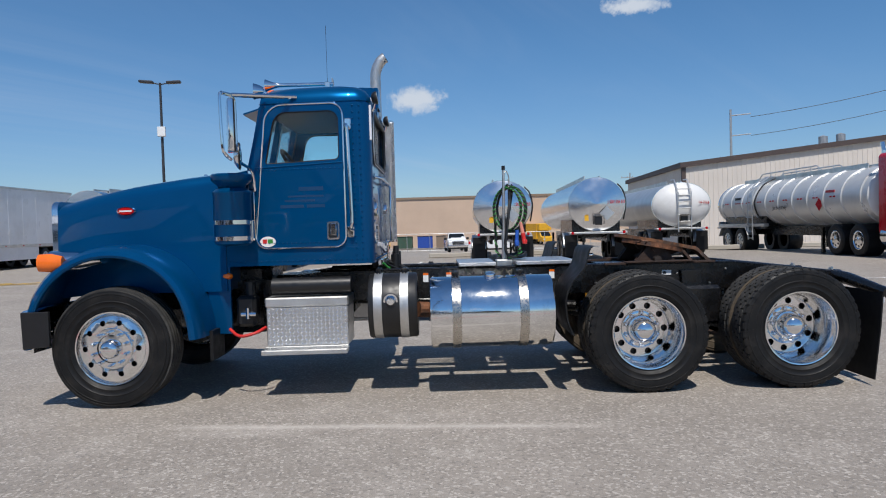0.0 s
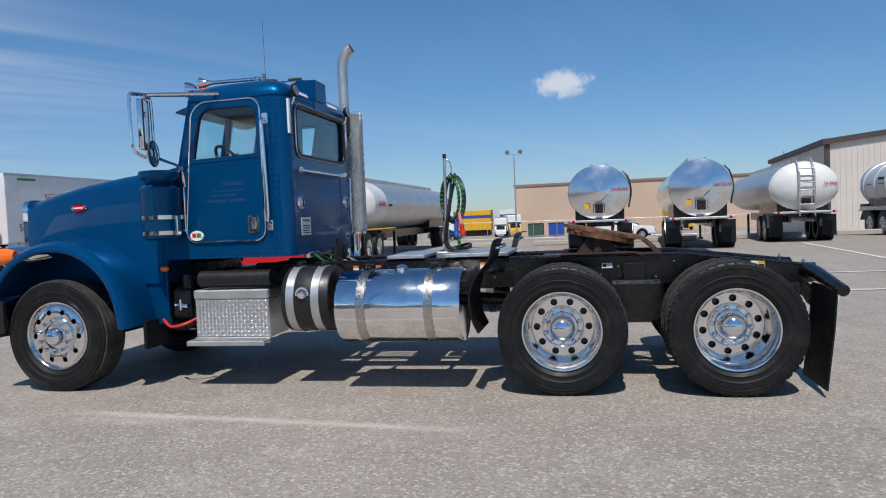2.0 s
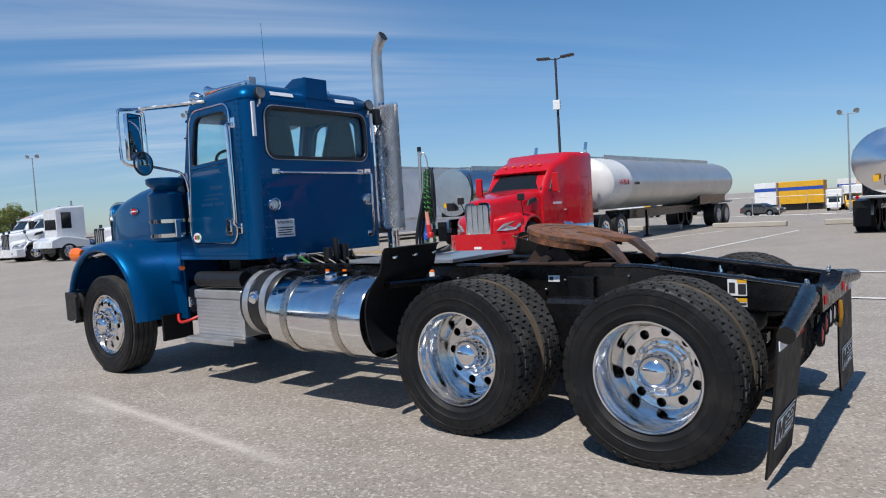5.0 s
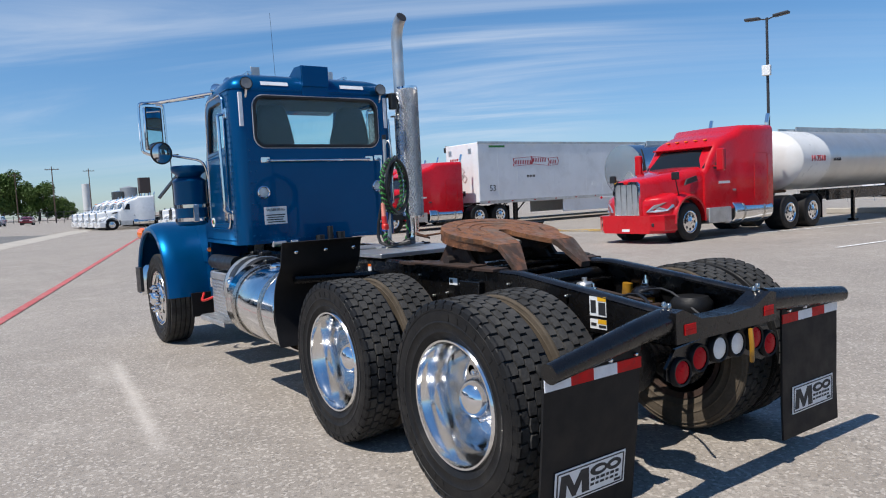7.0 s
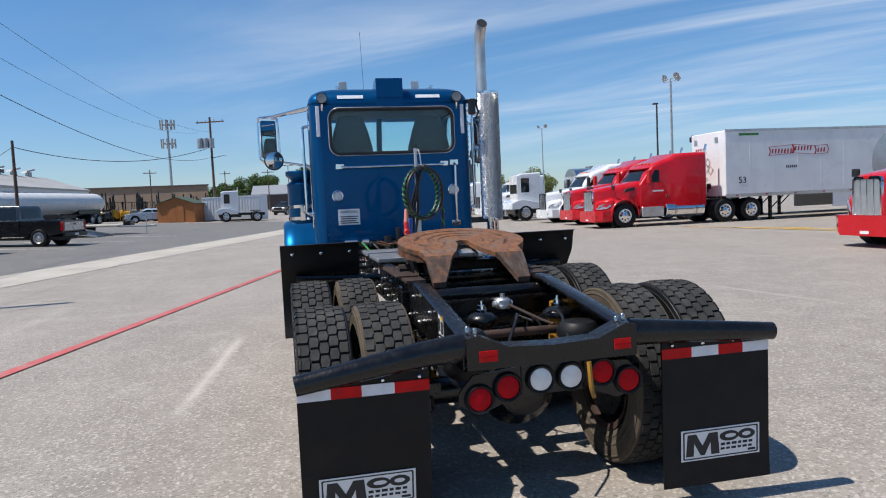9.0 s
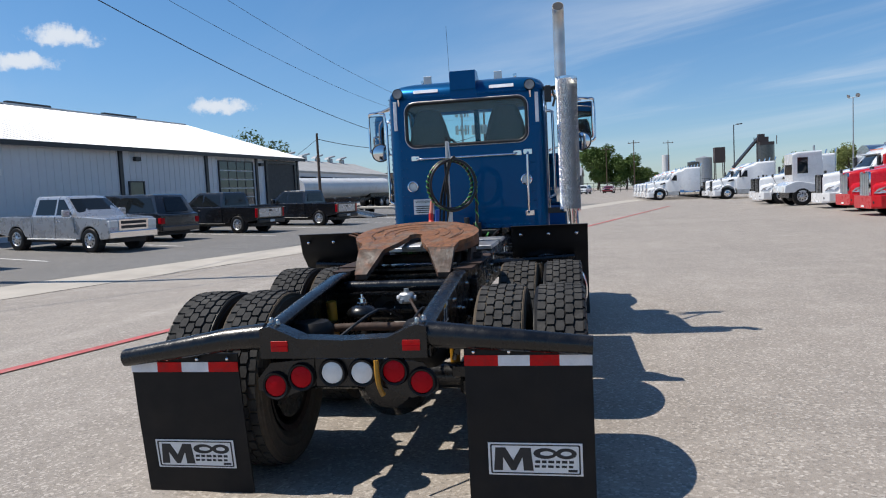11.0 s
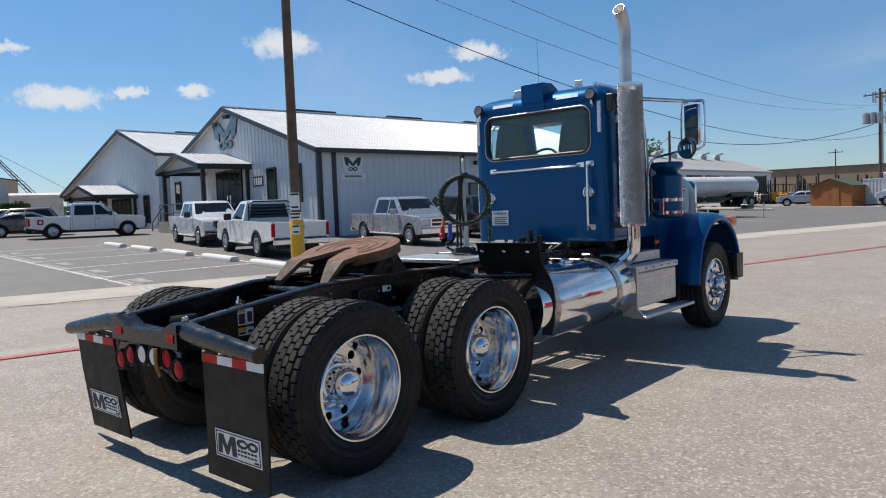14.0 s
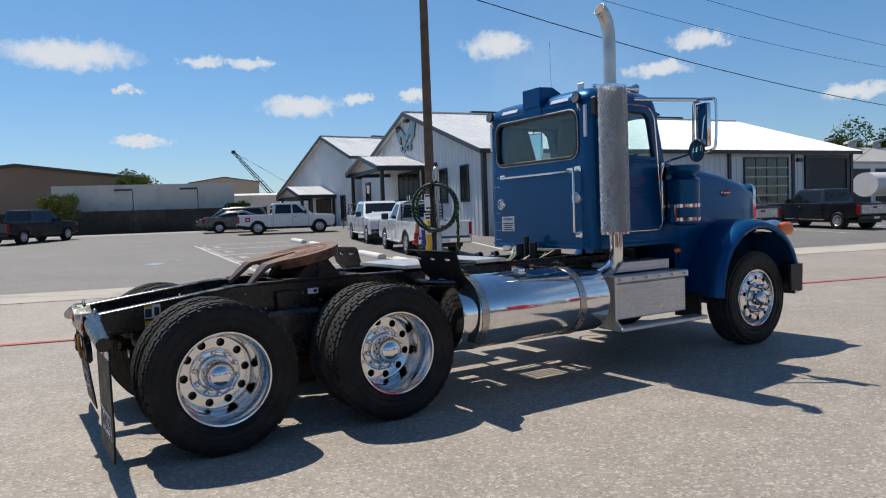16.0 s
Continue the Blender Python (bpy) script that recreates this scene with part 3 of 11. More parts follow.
def painted(name, a0, b0, a1, b1, w, material, label, up=0.012, world_xy=False):
    """A painted stripe between two ground points."""
    P, Q = (Vector((a0, b0)), Vector((a1, b1)))
    d = (Q - P).normalized()
    n = Vector((-d.y, d.x)) * (w / 2)
    c = [P + n, Q + n, Q - n, P - n]
    bm = faces([(p.x, p.y, up) for p in c], [(0, 1, 2, 3)]) if world_xy else sheet([tuple(p) for p in c], up)
    bmesh.ops.recalc_face_normals(bm, faces=bm.faces[:])
    return tagged(part(name, bm, material), label, "line", kind="structure")


painted("fire_lane_line", -48, 2.75, 30, 2.75, 0.16, M["line_red"], "long worn red painted line along the lot")
painted("painted_line", 4.19, 29.94, 3.64, 19.81, 0.12, M["line_white"], "worn white parking line", world_xy=True)
painted("painted_line", 9.6, 29.0, 9.07, 18.85, 0.12, M["line_white"], "worn white parking line", world_xy=True)
painted("painted_line", -3.9, 31.7, -6.9, 19.6, 0.12, M["line_white"], "worn white parking line", world_xy=True)
painted("painted_line", -1.0, 30.4, -1.9, 19.6, 0.12, M["line_white"], "worn white parking line", world_xy=True)

# ---- the blue day-cab tractor: front to -x, its own axes, y = 0 on the centre line ----
TRUCK = thing("semi_truck", pose(0, 7.145, 0, 0, 0, 0.6), "blue day-cab semi tractor with polished wheels parked on the lot", "truck")


def tread_blocks(R, y0, y1, cols, count, depth=0.016, gap=0.13, seed=1):
    """Tyre tread: rows of interlocking six-sided blocks round axis Y."""
    rnd = random.Random(seed)
    verts, polys = [], []
    w = (y1 - y0) / cols
    zig = w * 0.06
    for c in range(cols):
        off = 0.5 * (c % 2)
        for k in range(count):
            a0 = 2 * math.pi * (k + off + gap / 2) / count
            a1 = 2 * math.pi * (k + off + 1 - gap / 2) / count
            am = (a0 + a1) / 2 + rnd.uniform(-0.06, 0.06) * (a1 - a0)
            ya, yb = y0 + c * w + 0.003, y0 + (c + 1) * w - 0.003
            za, zb = zig if c else 0.0, zig if c < cols - 1 else 0.0
            top = R - rnd.random() * 0.003 - (0.008 if c in (0, cols - 1) else 0.0)
            n = len(verts)
            for r, q in ((R - depth - 0.006, 1.0), (top, 0.93)):
                ring = ((a0, ya + za), (am, ya - za), (a1, ya + za), (a1, yb - zb), (am, yb + zb), (a0, yb - zb))
                ym, ac = (ya + yb) / 2, (a0 + a1) / 2
                for a, y in ring:
                    a, y = ac + (a - ac) * q, ym + (y - ym) * (1.0 - (1.0 - q) * 0.5)
                    verts.append((r * math.cos(a), y, r * math.sin(a)))
            polys += [tuple(n + 6 + i for i in range(6))] + [(n + i, n + (i + 1) % 6, n + 6 + (i + 1) % 6, n + 6 + i) for i in range(6)]
    bm = faces(verts, polys)
    bmesh.ops.recalc_face_normals(bm, faces=bm.faces[:])
    return bm


def disc_with_holes(r0, r1, rh, hole, count, y, thick, cone=0.0):
    """A wheel disc with hand holes."""
    circle = lambda cx, cy, r, n: [(cx + r * math.cos(t), cy + r * math.sin(t)) for t in [2 * math.pi * i / n for i in range(n)]]
    holes = [circle(0, 0, r0, 48)] + [circle(rh * math.cos(2 * math.pi * k / count), rh * math.sin(2 * math.pi * k / count), hole, 14) for k in range(count)]
    return panel(circle(0, 0, r1, 64), holes, lambda p, d: (p[0], d - cone * (1.0 - math.hypot(*p) / r1) - cone * 0.35 * math.sin(math.pi * min(1.0, (math.hypot(*p) - r0) / (r1 - r0))), p[1]), y, y + thick)


def nut_mesh():
    bm = lathe([(0.0, -0.034), (0.010, -0.033), (0.015, -0.026), (0.0165, 0.0)], 10)
    return bm


NUT = bpy.data.meshes.new("nut")
nb = nut_mesh()
nb.to_mesh(NUT)
nb.free()
NUT.materials.append(M["chrome"])
NUT.polygons.foreach_set("use_smooth", [True] * len(NUT.polygons))


BOLT = NUT.copy()
BOLT.name = "bolt"
BOLT.materials.clear()
BOLT.materials.append(M["strap"])


def ring_of_nuts(parent, r, y, count=10, phase=18):
    for k in range(count):
        a = radians(phase + 360 * k / count)
        piece("nut", NUT, None, parent, loc=pose(r * math.cos(a), y, r * math.sin(a)) @ Matrix.Diagonal((1.2, 1.3, 1.2, 1)))


TYRE_R = 0.517


def shoulder_lugs(R, count, y0=0.001, y1=0.022):
    """Lug ends that step over a tyre's shoulder, round axis Y."""
    verts, polys = [], []
    for k in range(count):
        a0, a1 = 2 * math.pi * (k + 0.1) / count, 2 * math.pi * (k + 0.78) / count
        n = len(verts)
        for r, y in ((R - 0.052, y0 + 0.010), (R - 0.045, y0 + 0.001), (R - 0.020, y0 + 0.006), (R - 0.007, y0 + 0.014), (R - 0.006, y1)):
            verts += [(r * math.cos(a0), y, r * math.sin(a0)), (r * math.cos(a1), y, r * math.sin(a1))]
        for r, y in ((R - 0.03, y1 + 0.004),):
            verts += [(r * math.cos(a0), y, r * math.sin(a0)), (r * math.cos(a1), y, r * math.sin(a1))]
        polys += [(n + 2 * i, n + 2 * i + 1, n + 2 * i + 3, n + 2 * i + 2) for i in range(4)]
        polys += [tuple(n + 2 * i for i in (0, 1, 2, 3, 4, 5)), tuple(n + 2 * i + 1 for i in (5, 4, 3, 2, 1, 0))]
    bm = faces(verts, polys)
    bmesh.ops.recalc_face_normals(bm, faces=bm.faces[:])
    return bm


def tyre_profile(w, R, bead=0.318):
    side = [(bead, 0.035), (bead + 0.012, 0.02), (0.352, 0.0125), (0.356, 0.0085), (0.362, 0.0085), (0.366, 0.0105), (0.40, 0.003), (0.403, 0.0), (0.408, 0.0), (0.411, 0.0022), (0.44, 0.0), (0.462, 0.0018),
            (0.464, -0.001), (0.470, -0.001), (0.472, 0.0035), (0.486, 0.007), (0.488, 0.0045), (0.495, 0.0065), (0.497, 0.0105), (0.5, 0.012), (R - 0.018, 0.03)]
    return side + [(r, w - y) for r, y in reversed(side)]


def rear_dual(parent, m):
    """Outer deep-dish wheel and the inner tyre behind it."""
    rim = [(0.323, 0.024), (0.316, 0.014), (0.306, 0.016), (0.303, 0.03), (0.296, 0.05), (0.286, 0.066), (0.281, 0.1), (0.274, 0.115), (0.268, 0.2), (0.262, 0.27), (0.25, 0.292)]
    ring = [(0.175, 0.292), (0.17, 0.276), (0.16, 0.27), (0.12, 0.27), (0.112, 0.272)]
    wheel = part("wheel", merge(lathe(rim, 64), disc_with_holes(0.175, 0.251, 0.212, 0.029, 10, 0.292, 0.012), lathe(ring, 48)), M["wheel_alu"], parent, "polished aluminium dual wheel", True, m)
    part("tyre", lathe(tyre_profile(0.272, TYRE_R), 72), M["rubber"], wheel, "", True)
    tagged(part("tread", tread_blocks(TYRE_R, 0.018, 0.254, 5, 44), M["tread"], wheel), kind="stuff")
    tagged(part("tread_shoulder", shoulder_lugs(TYRE_R, 44, -0.001), M["rubber"], wheel), kind="stuff")
    for a0 in (35, 205):
        for k in range(9):
            a = radians(a0 + 9.5 * k)
            part("sidewall_mark", box(-0.011, 0.011, -0.0015, 0.0025, -0.017, 0.017), M["rubber"], wheel, loc=pose(0.432 * math.cos(a), 0.0, 0.432 * math.sin(a), 0, 90 - math.degrees(a), 0))
    inner = part("inner_tyre", lathe([(r, y + 0.315) for r, y in tyre_profile(0.272, TYRE_R)], 72), M["rubber_dusty"], wheel, "", True)
    tagged(part("inner_tread", tread_blocks(TYRE_R, 0.333, 0.569, 5, 44, seed=2), M["tread"], wheel), kind="stuff")
    part("drum", lathe([(0.0, 0.34), (0.24, 0.34), (0.24, 0.56), (0.0, 0.56)], 32), M["black"], wheel)
    part("inner_rim", lathe([(0.322, 0.36), (0.3, 0.36), (0.285, 0.44), (0.285, 0.56), (0.322, 0.57)], 40), M["rust_dark"], wheel)
    part("hub_cover", lathe([(0.0, 0.092), (0.025, 0.094), (0.055, 0.102), (0.08, 0.119), (0.097, 0.143), (0.104, 0.172), (0.106, 0.25)], 32), M["chrome"], wheel, "domed chrome hub cover", True)
    part("hub_flange", lathe([(0.10, 0.24), (0.118, 0.245), (0.122, 0.262), (0.128, 0.268)], 32), M["wheel_alu"], wheel, "", True)
    ring_of_nuts(wheel, 0.147, 0.272)
    return wheel


def front_wheel(parent, m):
    rim = [(0.323, 0.03), (0.316, 0.016), (0.306, 0.018), (0.300, 0.036), (0.292, 0.052), (0.275, 0.05)]
    ring = [(0.179, 0.022), (0.172, 0.002), (0.12, 0.0)]
    wheel = part("wheel", merge(lathe(rim, 64), disc_with_holes(0.178, 0.276, 0.228, 0.024, 10, 0.03, 0.012, 0.032), lathe([(0.276, 0.052), (0.276, 0.03)], 48), lathe(ring, 48)), M["wheel_alu"], parent, "polished aluminium steer wheel", True, m)
    part("tyre", lathe(tyre_profile(0.285, 0.519), 72), M["rubber"], wheel, "", True)
    ribs = [lathe([(0.50, y), (0.517, y + 0.003), (0.517, y + 0.044), (0.50, y + 0.047)], 72) for y in (0.022, 0.078, 0.130, 0.182, 0.236)]
    part("tread", merge(*ribs), M["tread"], wheel)
    part("drum", lathe([(0.0, 0.06), (0.27, 0.06), (0.27, 0.25), (0.0, 0.25)], 32), M["black"], wheel)
    part("hub_cover", lathe([(0.0, -0.078), (0.03, -0.076), (0.062, -0.066), (0.076, -0.045), (0.08, -0.015), (0.082, 0.01), (0.12, 0.012)], 32), M["chrome"], wheel, "domed chrome hub cover", True)
    for k in range(10):
        a = radians(18 + 36 * k)
        part("nut_cover", lathe([(0.0, -0.062), (0.012, -0.058), (0.017, -0.045), (0.019, 0.012)], 12), M["chrome"], wheel, "", True, pose(0.143 * math.cos(a), 0, 0.143 * math.sin(a)))
    return wheel


AX_F, AX_1, AX_2, AXLE_Z = -2.885, 1.71, 3.018, 0.516
w1 = rear_dual(TRUCK, pose(AX_1, -1.15, AXLE_Z))
copy_thing(w1, pose(AX_2, -1.15, AXLE_Z, 0, 24, 0))
copy_thing(w1, pose(AX_1, 1.15, AXLE_Z, 0, 11, 180))
copy_thing(w1, pose(AX_2, 1.15, AXLE_Z, 0, 31, 180))
wf = front_wheel(TRUCK, pose(AX_F, -1.12, AXLE_Z))
copy_thing(wf, pose(AX_F + 0.04, 1.12, AXLE_Z, 0, 15, 180))
for ax in (AX_1, AX_2):
    part("axle", merge(tube([(ax, -0.7, AXLE_Z), (ax, 0.7, AXLE_Z)], 0.075, 12), moved(lathe([(0, -0.2), (0.14, -0.17), (0.21, -0.06), (0.22, 0.06), (0.14, 0.17), (0, 0.2)], 24, "X"), pose(ax, 0.05, AXLE_Z))), M["black"], TRUCK, "", True)
part("front_axle", merge(box(AX_F - 0.06, AX_F + 0.06, -0.88, 0.88, 0.4, 0.5, 0.02), tube([(AX_F + 0.25, -0.8, 0.48), (AX_F + 0.25, 0.8, 0.48)], 0.025)), M["black"], TRUCK)
part("drive_shaft", merge(tube([(-0.9, 0.02, 0.78), (AX_1 - 0.2, 0.05, 0.62)], 0.055, 12), tube([(AX_1 + 0.2, 0.05, 0.58), (AX_2 - 0.2, 0.05, 0.57)], 0.045, 12)), M["black"], TRUCK)

# frame rails, closing member and cross members
for s in (-1, 1):
    top = [(-3.45, 0.98), (-1.6, 1.02), (-1.2, 1.075), (2.72, 1.055), (3.3, 0.985), (3.76, 0.925)]
    bot = [(3.76, 0.80), (3.25, 0.80), (2.72, 0.815), (-1.2, 0.80), (-1.6, 0.78), (-3.45, 0.76)]
    web = prism(top + bot, "Y", s * 0.425, s * 0.417)
    fl = [loft([[(x, s * y, z + dz) for x, z in L] for y, dz in ((0.425, 0.004), (0.34, 0.004), (0.34, -0.006), (0.425, -0.006))], close=False, caps=False) for L in (top, bot)]
    part("frame_rail", merge(web, *fl), M["black"], TRUCK, "glossy black steel frame rail")
    part("frame_cap", loft([[(x, s * (0.385 + 0.045 * math.cos(t)), z + 0.006 + 0.016 * math.sin(t)) for t in [2 * math.pi * i / 10 for i in range(10)]] for x, z in top[2:]]), M["black"], TRUCK, "", True)
    for k in range(26):
        x = -0.6 + 0.155 * k
        if x < 3.2:
            piece("bolt", BOLT, None, TRUCK, loc=pose(x, s * 0.428, 0.87 + 0.1 * (k % 3 == 0) + 0.03 * (k % 2), 0, 0, 0 if s < 0 else 180) @ Matrix.Scale(0.62, 4))
for x, z0, z1 in ((-0.4, 0.86, 1.0), (0.95, 0.86, 1.0), (1.32, 0.84, 1.04), (2.3, 0.88, 1.03), (2.62, 0.84, 0.96)):
    part("cross_member", merge(box(x, x + 0.012, -0.415, 0.415, z0, z1), box(x, x + 0.09, -0.415, 0.415, z1 - 0.012, z1), box(x, x + 0.09, -0.415, 0.415, z0, z0 + 0.012)), M["black"], TRUCK)
edge = [(-0.412, 0.945), (-0.36, 0.955), (-0.3, 0.93), (-0.22, 0.895), (0.0, 0.885), (0.22, 0.895), (0.3, 0.93), (0.36, 0.955), (0.412, 0.945)]
part("rear_cross_member", merge(prism(edge + [(0.412, 0.80), (-0.412, 0.80)], "X", 3.755, 3.785), prism([(a, b) for a, b in edge] + [(0.412, 0.885), (0.3, 0.86), (-0.3, 0.86), (-0.412, 0.885)], "X", 3.66, 3.76)), M["black"], TRUCK, "black rear closing member with a dipped top edge")
for s in (-1, 1):
    part("flap_arm", tube([(3.71, s * 0.41, 0.895), (3.73, s * 0.6, 0.885), (3.745, s * 1.165, 0.842 if s > 0 else 0.80)], [0.066, 0.058, 0.044], 16), M["black"], TRUCK, "tapered black mud flap arm", True)
    y0, y1 = s * 0.573, s * 1.16
    fx, low = (3.712, 0.0) if s > 0 else (3.700, 0.035)
    bend = [(0.0, 0.845), (-0.008, 0.7), (-0.025, 0.5), (-0.05, 0.3), (-0.08, 0.06)] if s < 0 else [(0.0, 0.845), (-0.001, 0.7), (-0.003, 0.5), (-0.006, 0.3), (0.0, 0.10)]
    flap = loft([[(fx + dx + d, y, z - low * (1 if k == 0 else 0)) for d, y in ((0, y0), (0, y1), (0.012, y1), (0.012, y0))] for k, (dx, z) in enumerate(bend)])
    f = part("mud_flap", flap, M["flap"], TRUCK, "black rubber mud flap with a dealer plate")
    for k, (c, u0, u1) in enumerate((("tape_red", 0, 0.27), ("tape_white", 0.27, 0.52), ("tape_red", 0.52, 0.75), ("tape_white", 0.75, 1.0))):
        ya, yb = y0 + (y1 - y0) * u0, y0 + (y1 - y0) * u1
        zt = 0.795 if s > 0 else 0.768
        part("reflective_tape", box(fx + 0.0085, fx + 0.0145, min(ya, yb), max(ya, yb), zt - 0.05, zt), M[c], f, c.split("_")[1] + " reflective strip")
    # dealer plate: white border, dark field, plain shapes
    pm = (pose(3.7205, 0.8845, 0.302, 0, 1.0, 0) if s > 0 else pose(3.6622, -0.867, 0.275, 0, 7.2, 0)) @ pose(0, 0, 0, 90, 0, 90) @ Matrix.Diagonal((1.04, 0.78, 1, 1))
    plate = part("dealer_plate", box(-0.21, 0.21, -0.1, 0.1, 0, 0.003, 0.001), M["sticker"], f, "white dealer plate with a dark frame line and plain mark", loc=pm)
    flat_on = lambda p, d: (p[0], p[1], d)
    oval = lambda cx, cy, rx, ry: [(cx + rx * math.cos(t), cy + ry * math.sin(t)) for t in [2 * math.pi * i / 20 for i in range(20)]]
    marks = [framed(rrect(-0.2, 0.2, -0.09, 0.09, 0.008), rrect(-0.193, 0.193, -0.083, 0.083, 0.006), flat_on, 0.003, 0.0045),
             panel([(-0.186, -0.07), (-0.146, -0.07), (-0.143, 0.012), (-0.108, -0.07), (-0.088, -0.07), (-0.056, 0.012), (-0.052, -0.07), (-0.008, -0.07), (-0.018, 0.07), (-0.064, 0.07), (-0.098, -0.008), (-0.132, 0.07), (-0.176, 0.07)], [], flat_on, 0.003, 0.0045),
             framed(oval(0.045, 0.037, 0.052, 0.033), oval(0.052, 0.037, 0.03, 0.014), flat_on, 0.003, 0.0045),
             framed(oval(0.138, 0.037, 0.046, 0.033), oval(0.138, 0.037, 0.024, 0.014), flat_on, 0.003, 0.0045)]
    x0_ = 0.0
    for w_ in (0.022, 0.02, 0.026, 0.018, 0.024, 0.02):
        marks.append(box(x0_, x0_ + w_, -0.022, -0.006, 0.003, 0.0045))
        marks.append(box(x0_ - 0.002, x0_ + w_ - 0.003, -0.05, -0.036, 0.003, 0.0045))
        x0_ += w_ + 0.008
    marks.append(box(0.145, 0.185, -0.075, -0.061, 0.003, 0.0045))
    part("plate_mark", merge(*marks), M["ink"], plate, "dark plain mark and bars")
    for k in range(4):
        piece("bolt", NUT, None, f, loc=pose(fx + 0.015, y0 + (y1 - y0) * (0.08 + 0.28 * k), 0.815 if s > 0 else 0.787, 0, 0, 90) @ Matrix.Scale(0.6, 4))

# tail lights
def lamp(name, y, z, material, label):
    part(name, lathe([(0.0, 0.0), (0.03, 0.002), (0.052, 0.008), (0.056, 0.02), (0.056, 0.03)], 24), M[material], bracket, label, True, pose(3.775, y, z, 0, 0, 90))
    part("grommet", lathe([(0.055, 0.004), (0.064, 0.0), (0.07, 0.012), (0.07, 0.03)], 24), M["flap"], bracket, "", True, pose(3.775, y, z, 0, 0, 90))


bracket = part("light_bracket", merge(prism([(-0.15, 0.79), (0.15, 0.79), (0.15, 0.655), (-0.15, 0.655)], "X", 3.735, 3.75),
                                      *[prism([(s * 0.155, 0.79), (s * 0.38, 0.77), (s * 0.45, 0.69), (s * 0.45, 0.635), (s * 0.32, 0.60), (s * 0.155, 0.66)], "X", 3.737, 3.752) for s in (-1, 1)]), M["black"], TRUCK, "black tail light bracket")
for s in (-1, 1):
    lamp("tail_light", 0.232 + 0.011 if s > 0 else -0.22, 0.73 if s > 0 else 0.704, "red_lens", "round red tail light")
    lamp("tail_light", 0.375 if s > 0 else -0.354, 0.679 if s > 0 else 0.661, "red_lens", "round red tail light")
    lamp("reverse_light", 0.086 if s > 0 else -0.062, 0.725, "white_lens", "round clear reverse light")
    rf = part("reflector", box(3.786, 3.79, s * 0.325 - 0.03, s * 0.325 + 0.055, 0.835, 0.885, 0.001), M["tape_red"], TRUCK, "red reflector")
    part("reflector_bar", box(3.7902, 3.7915, s * 0.325 - 0.028, s * 0.325 + 0.053, 0.857, 0.863), M["red_lens"], rf)
    for dz in (0.0, 0.035):
        piece("bolt", BOLT, None, TRUCK, loc=pose(3.70, s * (0.385 - dz), 0.962 - dz * 0.3, -90, 0, 0) @ Matrix.Scale(0.75, 4))

# fuel tank, left
def drum_tank(name, x0, x1, y, z, r, material, label, straps, strap_mat="strap"):
    prof = [(0.0, x0 + 0.012), (r * 0.6, x0 + 0.008), (r - 0.035, x0 + 0.004), (r - 0.01, x0), (r, x0 + 0.018), (r, x1 - 0.018), (r - 0.01, x1), (r - 0.035, x1 - 0.004), (r * 0.6, x1 - 0.008), (0.0, x1 - 0.012)]
    t = part(name, moved(lathe(prof, 64, "X"), pose(0, y, z)), M[material], TRUCK, label, True)
    for k in straps:
        st = part("strap", moved(lathe([(r + 0.002, k - 0.038), (r + 0.006, k - 0.036), (r + 0.006, k + 0.036), (r + 0.002, k + 0.038)], 64, "X"), pose(0, y, z)), M[strap_mat], t, "", True)
        sg = -1 if y < 0 else 1
        part("strap_bracket", merge(box(k - 0.03, k + 0.03, y - sg * 0.02 - 0.05, y - sg * 0.02 + 0.05, z + r - 0.01, z + r + 0.045, 0.008), box(k - 0.022, k + 0.022, min(y, sg * 0.43), max(y, sg * 0.43), z + r - 0.03, z + r - 0.005, 0.004), tube([(k - 0.012, y + sg * 0.07, z + r + 0.0), (k - 0.012, y - sg * 0.05, z + r + 0.05)], 0.008, 8), tube([(k + 0.012, y + sg * 0.07, z + r + 0.0), (k + 0.012, y - sg * 0.05, z + r + 0.05)], 0.008, 8)), M["black"], t)
    return t


tank = drum_tank("fuel_tank", -0.155, 0.905, -0.885, 0.72, 0.312, "alu", "polished aluminium fuel tank", (0.07, 0.645))
part("fuel_cap", lathe([(0.0, 0.045), (0.03, 0.045), (0.045, 0.04), (0.05, 0.03), (0.05, 0.015), (0.062, 0.01), (0.065, -0.02)], 20, "Z"), M["chrome"], tank, "", True, pose(0.375, -0.93, 1.02, 12, 0, 0))
dpf = drum_tank("exhaust_filter_drum", -0.70, -0.27, -0.745, 0.78, 0.29, "plastic", "black canister with two bright bands", (-0.615, -0.385), "alu_dull")
part("filter_cap", lathe([(0.0, -0.03), (0.03, -0.028), (0.045, -0.012), (0.048, 0.0), (0.062, 0.0), (0.068, 0.02)], 24), M["chrome"], dpf, "", True, pose(-0.5, -1.03, 0.845))
part("exhaust_pipe", tube([(-0.27, -0.8, 0.74), (-0.1, -0.72, 0.72), (0.1, -0.6, 0.72)], 0.07, 14), M["rust"], TRUCK)
tank_r = drum_tank("fuel_tank", -0.50, 1.13, 0.885, 0.725, 0.312, "alu", "long polished aluminium fuel tank", (-0.16, 0.92))
part("fuel_cap", lathe([(0.0, 0.045), (0.03, 0.045), (0.045, 0.04), (0.05, 0.03), (0.05, 0.015), (0.062, 0.01), (0.065, -0.02)], 20, "Z"), M["chrome"], tank_r, "", True, pose(0.35, 0.93, 1.03, -12, 0, 0))

